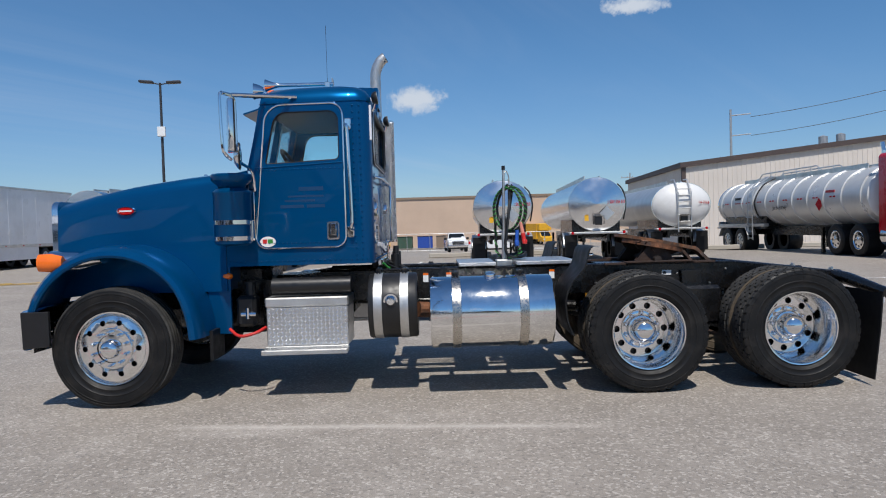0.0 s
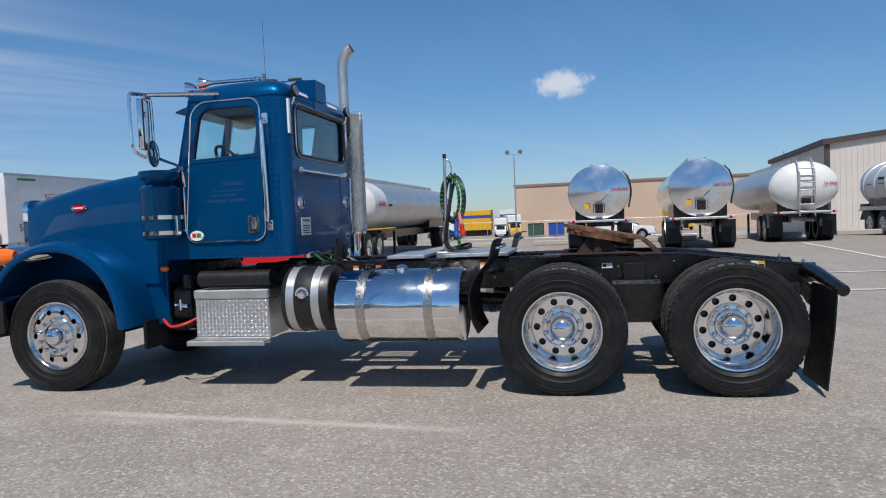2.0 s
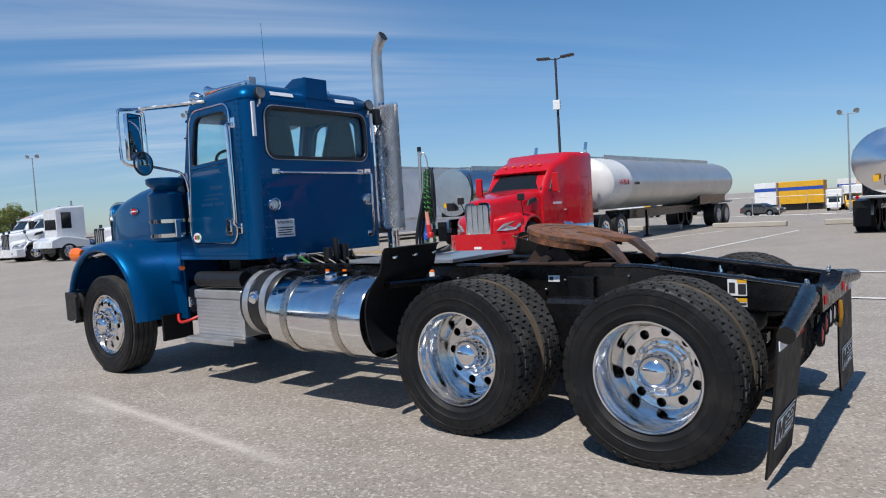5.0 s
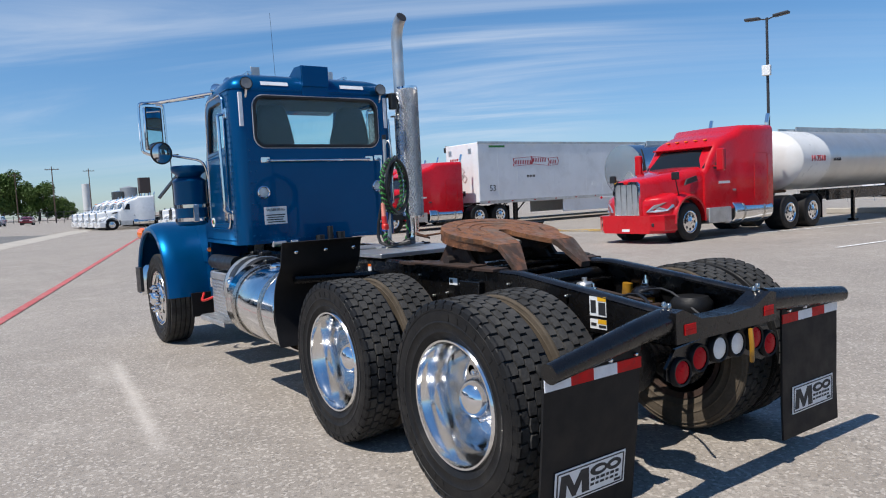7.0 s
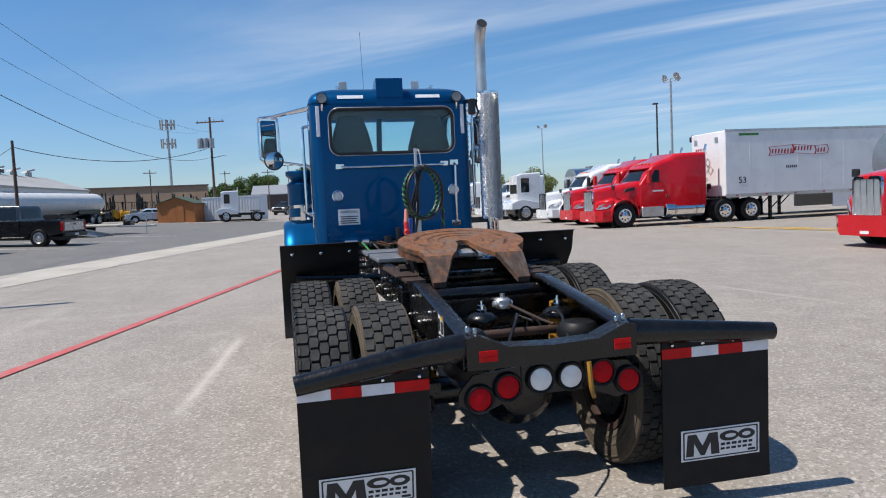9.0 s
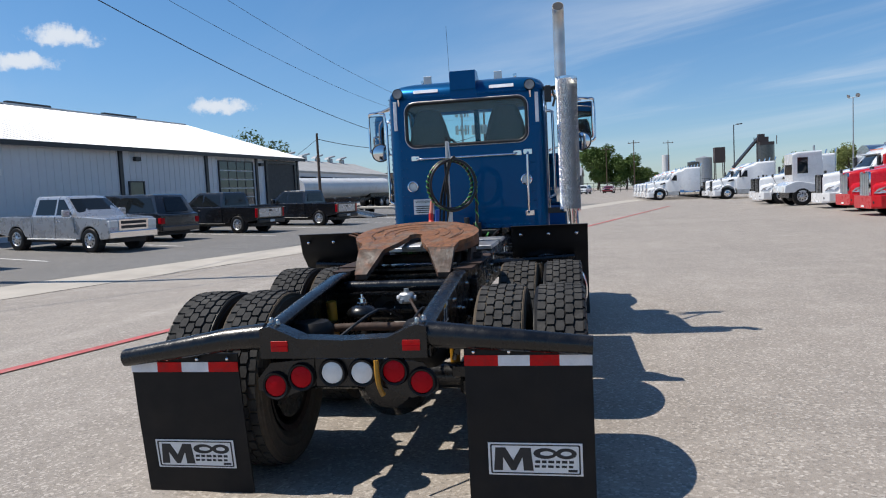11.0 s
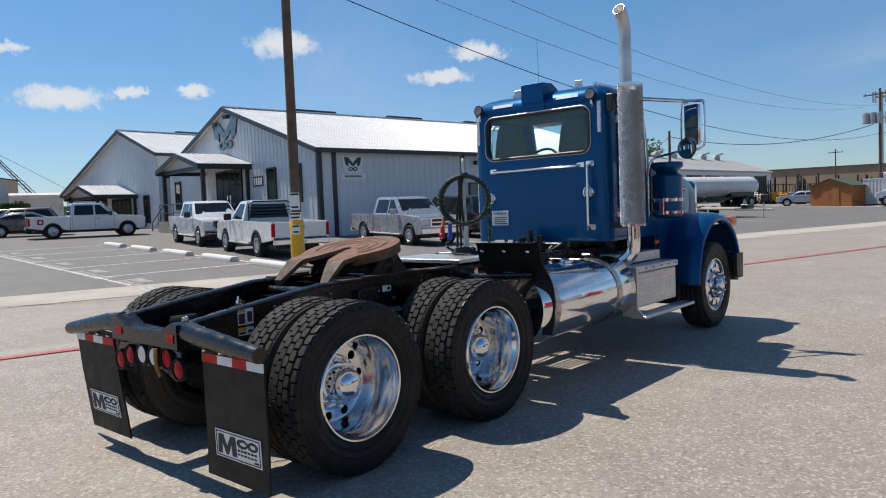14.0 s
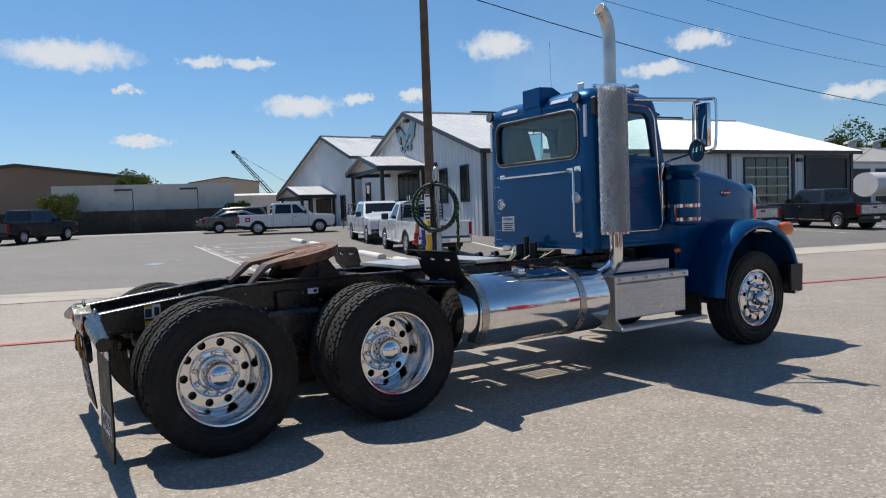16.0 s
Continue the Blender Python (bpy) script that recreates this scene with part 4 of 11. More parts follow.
# step boxes of tread plate
def lozenges(u0, u1, v0, v1, put, pitch=0.034, proud=0.0018):
    """Raised bars of a tread plate, turned either way in turn."""
    verts, polys = [], []
    nu, nv = int((u1 - u0) / pitch), int((v1 - v0) / pitch)
    for i in range(nu):
        for j in range(nv):
            cu, cv = u0 + (u1 - u0) * (i + 0.5) / nu, v0 + (v1 - v0) * (j + 0.5) / nv
            a = radians(45 if (i + j) % 2 else -45)
            ca, sa = math.cos(a) * pitch, math.sin(a) * pitch
            n = len(verts)
            verts += [put(cu + p * ca - q * sa, cv + p * sa + q * ca, d) for p, q, d in ((-0.48, 0, 0), (0, -0.15, 0), (0.48, 0, 0), (0, 0.15, 0), (-0.2, 0, proud), (0.2, 0, proud))]
            polys += [(n, n + 1, n + 4), (n + 1, n + 2, n + 5), (n + 1, n + 5, n + 4), (n + 2, n + 3, n + 5), (n + 3, n, n + 4), (n + 3, n + 4, n + 5)]
    bm = faces(verts, polys)
    bmesh.ops.recalc_face_normals(bm, faces=bm.faces[:])
    return bm


M["car_glass_grey"] = mat("grey_lamp_glass", (0.16, 0.17, 0.18), 0.2, 0.0, 0.05, 4, 40, spec=0.5)
M["diamond"] = mat("tread_plate_aluminium", (0.58, 0.58, 0.58), 0.36, 0.85, 0.08, 5.0, 60.0, bump=0.15, dirt=(0.3, 0.29, 0.28), dirt_amount=0.25, dirt_scale=8)
M["bar"] = mat("rubbed_tread_bar", (0.8, 0.8, 0.8), 0.22, 0.9, 0.06, 8.0, 60.0)
sb = part("step_box", box(-1.62, -0.89, -0.855, -0.45, 0.45, 0.80, 0.008), M["diamond"], TRUCK, "diamond plate step and battery box")
tagged(part("tread_pattern", lozenges(-1.61, -0.9, 0.455, 0.795, lambda u, v, d: (u, -0.8552 - d, v)), M["bar"], sb), kind="stuff")
part("box_lid", box(-1.63, -0.885, -0.865, -0.44, 0.80, 0.885, 0.012), M["alu_dull"], sb)
part("step_tread", merge(box(-1.645, -0.89, -0.99, -0.84, 0.425, 0.437, 0.003), box(-1.645, -0.89, -0.992, -0.98, 0.395, 0.432, 0.003), *[box(-1.62 + 0.03 * k, -1.605 + 0.03 * k, -0.975, -0.86, 0.437, 0.446) for k in range(24)]), M["alu_dull"], sb, "toothed aluminium step")
part("step_riser", box(-1.635, -0.895, -0.862, -0.84, 0.395, 0.45, 0.004), M["alu_dull"], sb)
part("reservoir", tube([(-1.56, -0.82, 0.985), (-0.86, -0.82, 0.985)], 0.075, 20), M["plastic"], TRUCK, "black cylindrical reservoir", True)
sr = part("step_box", box(-1.66, -0.63, 0.60, 1.10, 0.5, 0.845, 0.01), M["diamond"], TRUCK, "diamond plate step and tool box")
tagged(part("tread_pattern", lozenges(-1.645, -0.64, 0.51, 0.84, lambda u, v, d: (u, 1.1002 + d, v)), M["bar"], sr), kind="stuff")
lid_r = part("box_lid", box(-1.70, -0.62, 0.55, 1.115, 0.845, 0.915, 0.012), M["alu_dull"], sr)
for k in range(6):
    piece("bolt", BOLT, None, lid_r, loc=pose(-1.62 + 0.185 * k, 1.116, 0.885, 0, 0, 180) @ Matrix.Scale(0.55, 4))
part("box_side", prism([(1.15, 0.92), (0.6, 0.92), (0.6, 0.45), (1.21, 0.42), (1.21, 0.455), (1.15, 0.5)], "X", -0.632, -0.60), M["alu_dull"], sr)
part("step_tread", box(-1.83, -0.6, 1.08, 1.24, 0.41, 0.445, 0.008), M["alu_dull"], sr)
us = part("upper_step", box(-1.6, -0.78, 0.66, 0.95, 0.93, 1.03, 0.006), M["diamond"], sr)
tagged(part("tread_pattern", merge(lozenges(-1.59, -0.79, 0.936, 1.025, lambda u, v, d: (u, 0.9502 + d, v)), lozenges(-1.59, -0.79, 0.67, 0.945, lambda u, v, d: (u, v, 1.0302 + d))), M["bar"], us), kind="stuff")

# quarter fenders and deck
for s in (-1, 1):
    path = [(1.285, 1.27), (1.20, 1.255), (1.15, 1.10), (1.04, 0.97), (0.985, 0.82), (1.0, 0.64), (1.05, 0.52)]
    P = curve_points([(x, 0, z) for x, z in path], 4)
    bm = loft([[(p.x + d, y, p.z) for d, y in ((0, s * 0.60), (0, s * 1.21), (0.012, s * 1.21), (0.012, s * 0.60))] for p in P])
    q = part("quarter_fender", bm, M["flap"], TRUCK, "black rubber quarter fender", True)
    for yy in (0.68, 0.9, 1.12):
        piece("bolt", NUT, None, q, loc=pose(1.212, s * yy, 1.2, 0, 0, 90))
    part("fender_bracket", tube([(1.17, s * 0.42, 0.97), (1.12, s * 1.1, 1.0)], 0.03, 10), M["black"], q)
part("deck_plate", box(0.115, 0.47, -0.46, 0.44, 1.092, 1.125, 0.004), M["diamond"], TRUCK, "pale diamond plate deck")
part("deck_plate", box(0.66, 1.24, -0.46, 0.44, 1.092, 1.125, 0.004), M["diamond"], TRUCK, "pale diamond plate deck")

# ---- cab ----
def half(x):
    """Half the cab's width: narrower to the front."""
    return 0.755 + 0.095 * min(1.0, max(0.0, (x + 1.98) / 1.2))


CAB_B, CAB_T, BACK = 1.17, 2.60, -0.645
side_line = [(-1.98, CAB_B), (-0.76, CAB_B), (-0.76, CAB_T), (-1.625, CAB_T), (-1.765, 2.03), (-1.98, 1.99)]
win_line = rrect(-1.60, -0.925, 2.075, 2.535, [0.05, 0.09, 0.10, 0.03], 6)
win_line = [(x + (0.10 * (z - 2.075) / 0.46 if x < -1.3 else 0.0), z + (0.02 if z < 2.2 and x > -1.2 else 0.0)) for x, z in win_line]
door_line = rrect(-1.70, -0.885, 1.325, 2.60, [0.10, 0.11, 0.13, 0.10], 6)
door_line = [(x + (0.135 * max(0.0, (z - 2.04) / 0.54) if x < -1.3 else 0.0), z) for x, z in door_line]
for s in (-1, 1):
    put = lambda p, d: (p[0], s * (half(p[0]) - d), p[1])
    part("cab_side", panel(side_line, [win_line], put, 0.0, 0.045), M["blue"], TRUCK, "riveted blue cab side", True)
    door = part("door", panel(door_line, [win_line], put, -0.012, 0.0), M["blue"], TRUCK, "blue cab door with faded lettering", True)
    pts = [put(p, -0.013) for p in door_line]
    part("door_trim", tube([*pts, pts[0]], 0.0085, 8), M["chrome"], door, "bright door edging", True)
    part("belt_trim", tube([put((-1.69, 2.045), -0.013), put((-0.9, 2.075), -0.013)], 0.006, 8), M["blue"], door)
    wp = [put(p, 0.004) for p in win_line]
    part("window_seal", tube([*wp, wp[0]], 0.011, 8), M["plastic"], door)
    part("door_window", panel(win_line, [], put, 0.012, 0.016), M["glass"], door, "tinted door glass")
    lx = -1.0
    part("door_latch", merge(framed(rrect(lx - 0.055, lx + 0.055, 1.39, 1.55, 0.02), rrect(lx - 0.042, lx + 0.042, 1.405, 1.535, 0.015), put, -0.02, -0.006), moved(box(-0.03, 0.03, -0.012, 0.012, -0.05, 0.06, 0.008), pose(lx, s * (half(lx) + 0.014), 1.475))), M["chrome"], door, "chrome paddle latch", True)
    part("latch_recess", prism(rrect(lx - 0.042, lx + 0.042, 1.405, 1.535, 0.015), "Y", s * (half(lx) + 0.013), s * (half(lx) + 0.0145)), M["plastic"], door)
    gx = -0.845
    yh = half(gx)
    part("grab_handle", tube([(gx - 0.01, s * (yh + 0.002), 2.40), (gx - 0.005, s * (yh + 0.07), 2.385), (gx + 0.005, s * (yh + 0.075), 2.3), (gx + 0.02, s * (yh + 0.075), 1.6), (gx + 0.015, s * (yh + 0.07), 1.5), (gx + 0.01, s * (yh + 0.002), 1.47)], 0.016, 10, 4), M["chrome"], TRUCK, "long chrome grab handle", True)
    for zz in (2.41, 1.455):
        part("handle_foot", box(gx - 0.03, gx + 0.03, s * yh - 0.012, s * yh + 0.012, zz - 0.05, zz + 0.05, 0.008), M["chrome"], TRUCK)
    part("hinge_bar", box(-1.76, -1.70, s * half(-1.73) - 0.02, s * half(-1.73) + 0.02, 1.43, 2.03, 0.01), M["chrome"], TRUCK, "chrome hinge cover", True)
    part("corner_post", loft([[(BACK - 0.115 + 0.115 * math.sin(t) , s * (half(-0.76) - 0.115 + 0.115 * math.cos(t)), z) for t in [radians(a) for a in range(0, 91, 15)]] + [(BACK - 0.115 , s * (half(-0.76) - 0.115), z)] for z in (CAB_B, CAB_T)]), M["blue"], TRUCK, "rounded cab corner", True)
    for x0_, x1_, zl, hl in ((-1.30, -1.08, 1.83, 0.035), (-1.40, -1.08, 1.775, 0.016), (-1.43, -1.16, 1.735, 0.018), (-1.47, -1.26, 1.68, 0.028), (-1.23, -1.07, 1.68, 0.028)):
        part("lettering_bar", panel([(x0_, zl), (x1_, zl), (x1_, zl + hl), (x0_, zl + hl)], [], put, -0.0135, -0.012), M["blue_dark"], door, "faded plain lettering bar")
    for nm, x0, x1, z, n_ in (("riveting", -1.66, -0.93, 1.37, 18), ("riveting", -1.66, -0.93, 2.025, 18), ("riveting", -1.95, -0.70, 1.21, 26), ("riveting", -1.55, -0.72, 2.615, 20)):
        tagged(part(nm, merge(*[moved(lathe([(0, -0.006), (0.005, -0.005), (0.0085, 0)], 8), pose(x0 + (x1 - x0) * i / n_, s * (half(x0 + (x1 - x0) * i / n_) + (0.0125 if nm and 1.3 < z < 2.1 else 0.001)), z, 0, 0, 0 if s < 0 else 180)) for i in range(n_ + 1)]), M["blue"], TRUCK), kind="stuff")
    for x in (-0.80, -0.74):
        tagged(part("riveting", merge(*[moved(lathe([(0, -0.006), (0.005, -0.005), (0.0085, 0)], 8), pose(x, s * (half(x) + 0.001), 1.25 + 0.055 * i, 0, 0, 0 if s < 0 else 180)) for i in range(25)]), M["blue"], TRUCK), kind="stuff")

# back wall, window and fittings
hole = rrect(-0.645, 0.655, 2.085, 2.545, 0.10, 8)
putx = lambda p, d: (BACK - d, p[0], p[1])
part("cab_back", panel([(-0.735, CAB_B), (0.735, CAB_B), (0.735, CAB_T), (-0.735, CAB_T)], [hole], putx, 0.0, 0.04), M["blue"], TRUCK, "riveted blue cab back wall")
rw = [putx(p, -0.004) for p in hole]
part("rear_window_seal", tube([*rw, rw[0]], 0.02, 10), M["plastic"], TRUCK, "black rubber window seal", True)
rim_w = [putx(p, -0.012) for p in rrect(-0.66, 0.67, 2.07, 2.56, 0.11, 8)]
part("window_bead", tube([*rim_w, rim_w[0]], 0.006, 8), M["alu_dull"], TRUCK)
part("rear_window", prism(hole, "X", BACK - 0.02, BACK - 0.015), M["glass"], TRUCK, "large tinted rear window")
plan = lambda inset, z: [(x, y, z) for x, y in [(-0.645 - inset, 0.735 - inset), (-0.68 - inset, 0.815 - inset), (-0.76 - inset, 0.85 - inset), (-1.0 - 0.5 * inset, half(-1.0) - inset), (-1.35 + 0.2 * inset, half(-1.35) - inset), (-1.63 + inset, half(-1.6) - inset - 0.02), (-1.66 + inset, 0.5), (-1.67 + inset, 0.2),
                          (-1.67 + inset, -0.2), (-1.66 + inset, -0.5), (-1.63 + inset, -half(-1.6) + inset + 0.02), (-1.35 + 0.2 * inset, -half(-1.35) + inset), (-1.0 - 0.5 * inset, -half(-1.0) + inset), (-0.76 - inset, -0.85 + inset), (-0.68 - inset, -0.815 + inset), (-0.645 - inset, -0.735 + inset)]]
part("roof", loft([plan(0.0, CAB_T - 0.01), plan(0.0, 2.635), plan(0.012, 2.675), plan(0.045, 2.72), plan(0.10, 2.755), plan(0.18, 2.778), plan(0.30, 2.792)]), M["blue"], TRUCK, "rounded blue cab roof", True)
part("roof_seam", loft([[(x * 1.0 + (0.003 if x > -1 else -0.003), y * 1.003, 2.617 + z) for x, y, _ in plan(-0.004, 0)] for z in (-0.004, 0.004)]), M["blue"], TRUCK)
wt = [(-1.64, y, 2.60) for y in (-0.74, 0.74)]
for y0, y1 in ((-0.745, -0.68), (-0.03, 0.03), (0.68, 0.745)):
    part("windscreen_post", loft([[(-1.77, y0, 2.0), (-1.77, y1, 2.0), (-1.71, y1, 2.0), (-1.71, y0, 2.0)], [(-1.645, y0, 2.6), (-1.645, y1, 2.6), (-1.585, y1, 2.6), (-1.585, y0, 2.6)]]), M["blue"], TRUCK)
for y0, y1 in ((-0.69, -0.02), (0.02, 0.69)):
    part("windscreen", loft([[(-1.76, y0, 2.0), (-1.76, y1, 2.0), (-1.755, y1, 2.0), (-1.755, y0, 2.0)], [(-1.64, y0, 2.6), (-1.64, y1, 2.6), (-1.635, y1, 2.6), (-1.635, y0, 2.6)]]), M["glass"], TRUCK)
part("sun_visor", loft([[(-1.62, -0.72, 2.60), (-1.62, 0.72, 2.60), (-1.62, 0.72, 2.585), (-1.62, -0.72, 2.585)], [(-1.80, -0.7, 2.55), (-1.80, 0.7, 2.55), (-1.80, 0.7, 2.535), (-1.80, -0.7, 2.535)]]), M["blue"], TRUCK, "blue visor over the windscreen")
part("cab_floor", box(-2.0, -0.68, -0.75, 0.75, CAB_B + 0.02, CAB_B + 0.09), M["plastic"], TRUCK)
part("dashboard", prism([(-1.97, 1.5), (-1.55, 1.55), (-1.5, 1.95), (-1.6, 2.05), (-1.76, 2.03), (-1.97, 1.97)], "Y", -0.70, 0.70, 0.02), M["plastic"], TRUCK)
part("firewall", box(-1.975, -1.95, -0.73, 0.73, CAB_B, 1.99), M["blue"], TRUCK)
part("headliner", box(-1.60, -0.69, -0.76, 0.76, 2.55, 2.585, 0.01), M["headliner"], TRUCK)
for y in (-0.42, 0.42):
    st = part("seat", merge(box(-1.25, -0.82, y - 0.24, y + 0.24, 1.5, 1.64, 0.05, 3), box(-1.2, -0.86, y - 0.2, y + 0.2, 1.26, 1.5, 0.02)), M["seat"], TRUCK, "dark cloth cab seat", True)
    ring = lambda w, z, x: [(x + 0.075 * math.sin(t) * (1.1), y + w * math.cos(t) * (1 if abs(math.cos(t)) < 0.9 else 0.97), z) for t in [2 * math.pi * i / 16 for i in range(16)]]
    part("backrest", loft([ring(0.235, 1.6, -0.86), ring(0.245, 1.9, -0.83), ring(0.235, 2.15, -0.80), ring(0.19, 2.32, -0.78), ring(0.15, 2.43, -0.77), ring(0.12, 2.48, -0.77)]), M["seat"], st, "", True)
    part("armrest", box(-1.15, -0.85, y + 0.25, y + 0.32, 1.85, 2.12, 0.03, 2), M["seat"], st, "", True)
sw = part("steering_wheel", moved(tube([(0.22 * math.cos(t), 0.22 * math.sin(t), 0) for t in [2 * math.pi * i / 28 for i in range(29)]], 0.016, 8), pose(-1.4, -0.42, 2.05, 0, 58, 0)), M["plastic"], TRUCK, "", True)
part("steering_column", merge(tube([(-1.4, -0.42, 2.05), (-1.65, -0.42, 1.88)], 0.03, 8), tube([(-1.4, -0.62, 2.05), (-1.4, -0.22, 2.05)], 0.012, 6), tube([(-1.4, -0.42, 2.05), (-1.34, -0.42, 2.16)], 0.012, 6)), M["plastic"], sw)

# reflective strips, work lamps, rails, round lamps, warning plate
for y0, y1, z0, z1 in ((-0.555, -0.285, 2.655, 2.69), (0.27, 0.53, 2.655, 2.69)):
    part("reflective_strip", loft([[(-0.655 + d, y, z) for y, z in ((y0, z0), (y1, z0))] + [(-0.672 + d, y, z) for y, z in ((y1, z1), (y0, z1))] for d in (0.0, 0.012)]), M["tape_white"], TRUCK, "white reflective strip")
for y in (-0.765, 0.765):
    part("reflective_strip", box(-0.68, -0.638, y - 0.018, y + 0.018, 2.27, 2.58, 0.003), M["tape_white"], TRUCK, "white reflective strip")
for y in (-0.695, 0.68):
    wl_ = part("work_lamp", lathe([(0.0, 0.055), (0.03, 0.05), (0.05, 0.035), (0.058, 0.015), (0.058, 0.0)], 24), M["plastic"], TRUCK, "round black work lamp", True, pose(-0.585, y * 1.03, 2.655, -8, 0, 90))
    part("lens", lathe([(0.0, 0.0), (0.05, -0.004), (0.052, 0.004)], 24), M["car_glass_grey"], wl_, "grey glass lens")
    part("lamp_foot", tube([(0, 0.03, -0.04), (0, 0.05, -0.09), (0, 0.07, -0.11)], 0.012, 8), M["chrome"], wl_)
part("roof_box", loft([[(x, y, z) for x, z in ((-0.62, 2.66), (-0.62, 2.855), (-0.80, 2.865), (-0.95, 2.79), (-0.95, 2.74))] for y in (-0.145, 0.13)]), M["blue"], TRUCK, "blue box on the cab's rear roof edge")
part("roof_box_plate", box(-0.648, -0.636, -0.15, 0.13, 2.56, 2.86, 0.002), M["blue"], TRUCK)
for y in (-0.46, 0.335):
    part("roof_plate", merge(box(-1.02, -1.01, y - 0.045, y + 0.045, 2.80, 2.89, 0.004), box(-1.04, -0.98, y - 0.06, y + 0.06, 2.775, 2.80, 0.004)), M["alu_dull"], TRUCK, "small upright metal plate")
part("antenna", tube([(-1.1, -0.22, 2.78), (-1.1, -0.235, 3.45)], 0.0018, 6), M["plastic"], TRUCK)
part("grab_rail", merge(tube([(-0.64, -0.545, 1.955), (-0.59, -0.53, 1.945), (-0.585, -0.45, 1.945), (-0.585, 0.45, 1.945), (-0.59, 0.52, 1.945), (-0.64, 0.535, 1.955)], 0.014, 10), *[box(-0.647, -0.632, y - 0.045, y + 0.045, 1.93, 1.985, 0.005) for y in (-0.565, 0.545)]), M["chrome"], TRUCK, "chrome rail across the cab back", True)
part("grab_rail", merge(tube([(-0.64, 0.655, 1.955), (-0.585, 0.65, 1.93), (-0.585, 0.645, 1.34), (-0.64, 0.64, 1.32)], 0.014, 10), *[box(-0.647, -0.632, 0.605, 0.70, z - 0.03, z + 0.03, 0.005) for z in (1.965, 1.315)]), M["chrome"], TRUCK, "upright chrome rail on the cab back", True)
for y, z in ((-0.605, 1.655), (0.63, 1.675)):
    rl = part("round_lamp", lathe([(0.045, -0.018), (0.05, -0.022), (0.06, -0.018), (0.066, 0.0)], 28), M["chrome"], TRUCK, "round lamp in a chrome ring", True, pose(BACK, y, z, 0, 0, 90))
    part("lens", lathe([(0.0, -0.016), (0.03, -0.014), (0.047, -0.006)], 24), M["white_lens"], rl, "", True)
wpz = part("warning_plate", box(BACK, BACK + 0.003, -0.61, -0.385, 1.35, 1.515, 0.001), M["sticker"], TRUCK, "white warning plate with black lettering")
text("WARNING", 0.038, M["ink"], wpz, pose(BACK + 0.004, -0.4975, 1.485, 90, 0, 90))
for k in range(4):
    part("lettering_bar", box(BACK + 0.0035, BACK + 0.0042, -0.59 + 0.008 * (k % 2), -0.405 - 0.012 * (k % 3), 1.432 - 0.022 * k, 1.442 - 0.022 * k), M["ink"], wpz)
for y0, y1, zz in ((-0.70, 0.70, 1.20), (-0.70, 0.70, 2.62)):
    tagged(part("riveting", merge(*[moved(lathe([(0, -0.006), (0.005, -0.005), (0.0085, 0)], 8), pose(BACK + 0.0005, y0 + (y1 - y0) * i / 26, zz, 0, 0, 90)) for i in range(27)]), M["blue"], TRUCK), kind="stuff")
for y in (-0.715, 0.715, -0.66, 0.69):
    tagged(part("riveting", merge(*[moved(lathe([(0, -0.006), (0.005, -0.005), (0.0085, 0)], 8), pose(BACK + 0.0005, y, 1.25 + 0.1 * i, 0, 0, 90)) for i in range(14 if abs(y) > 0.7 else 8)]), M["blue"], TRUCK), kind="stuff")

# roof lights, horn, spot lamp
for y in (-0.6, -0.3, 0, 0.3, 0.6):
    part("marker_light", lathe([(0.0, 0.035), (0.03, 0.03), (0.05, 0.012), (0.055, 0.0)], 16, "Z"), M["amber"], TRUCK, "amber roof marker light", True, pose(-1.56, y, 2.735 + 0.02 * (abs(y) < 0.5), 0, -14, 0))
for s in (-1, 1):
    part("air_horn", moved(lathe([(0.0, 0.0), (0.018, 0.0), (0.018, 0.5), (0.03, 0.56), (0.055, 0.62), (0.06, 0.63), (0.05, 0.62)], 16, "X"), pose(-1.0, s * 0.52, 2.83, 0, 0, 180)), M["chrome"], TRUCK, "chrome air horn", True)
    part("horn_stand", box(-1.08, -1.03, s * 0.52 - 0.02, s * 0.52 + 0.02, 2.78, 2.85, 0.006), M["chrome"], TRUCK)
part("spot_lamp", lathe([(0.0, 0.1), (0.04, 0.09), (0.065, 0.04), (0.075, 0.0), (0.0, 0.005)], 24), M["chrome"], TRUCK, "chrome spot lamp on the cab roof", True, pose(-1.72, -0.62, 2.76, 0, 0, -80))
part("spot_stand", tube([(-1.66, -0.62, 2.76), (-1.6, -0.63, 2.7)], 0.018, 8), M["chrome"], TRUCK)

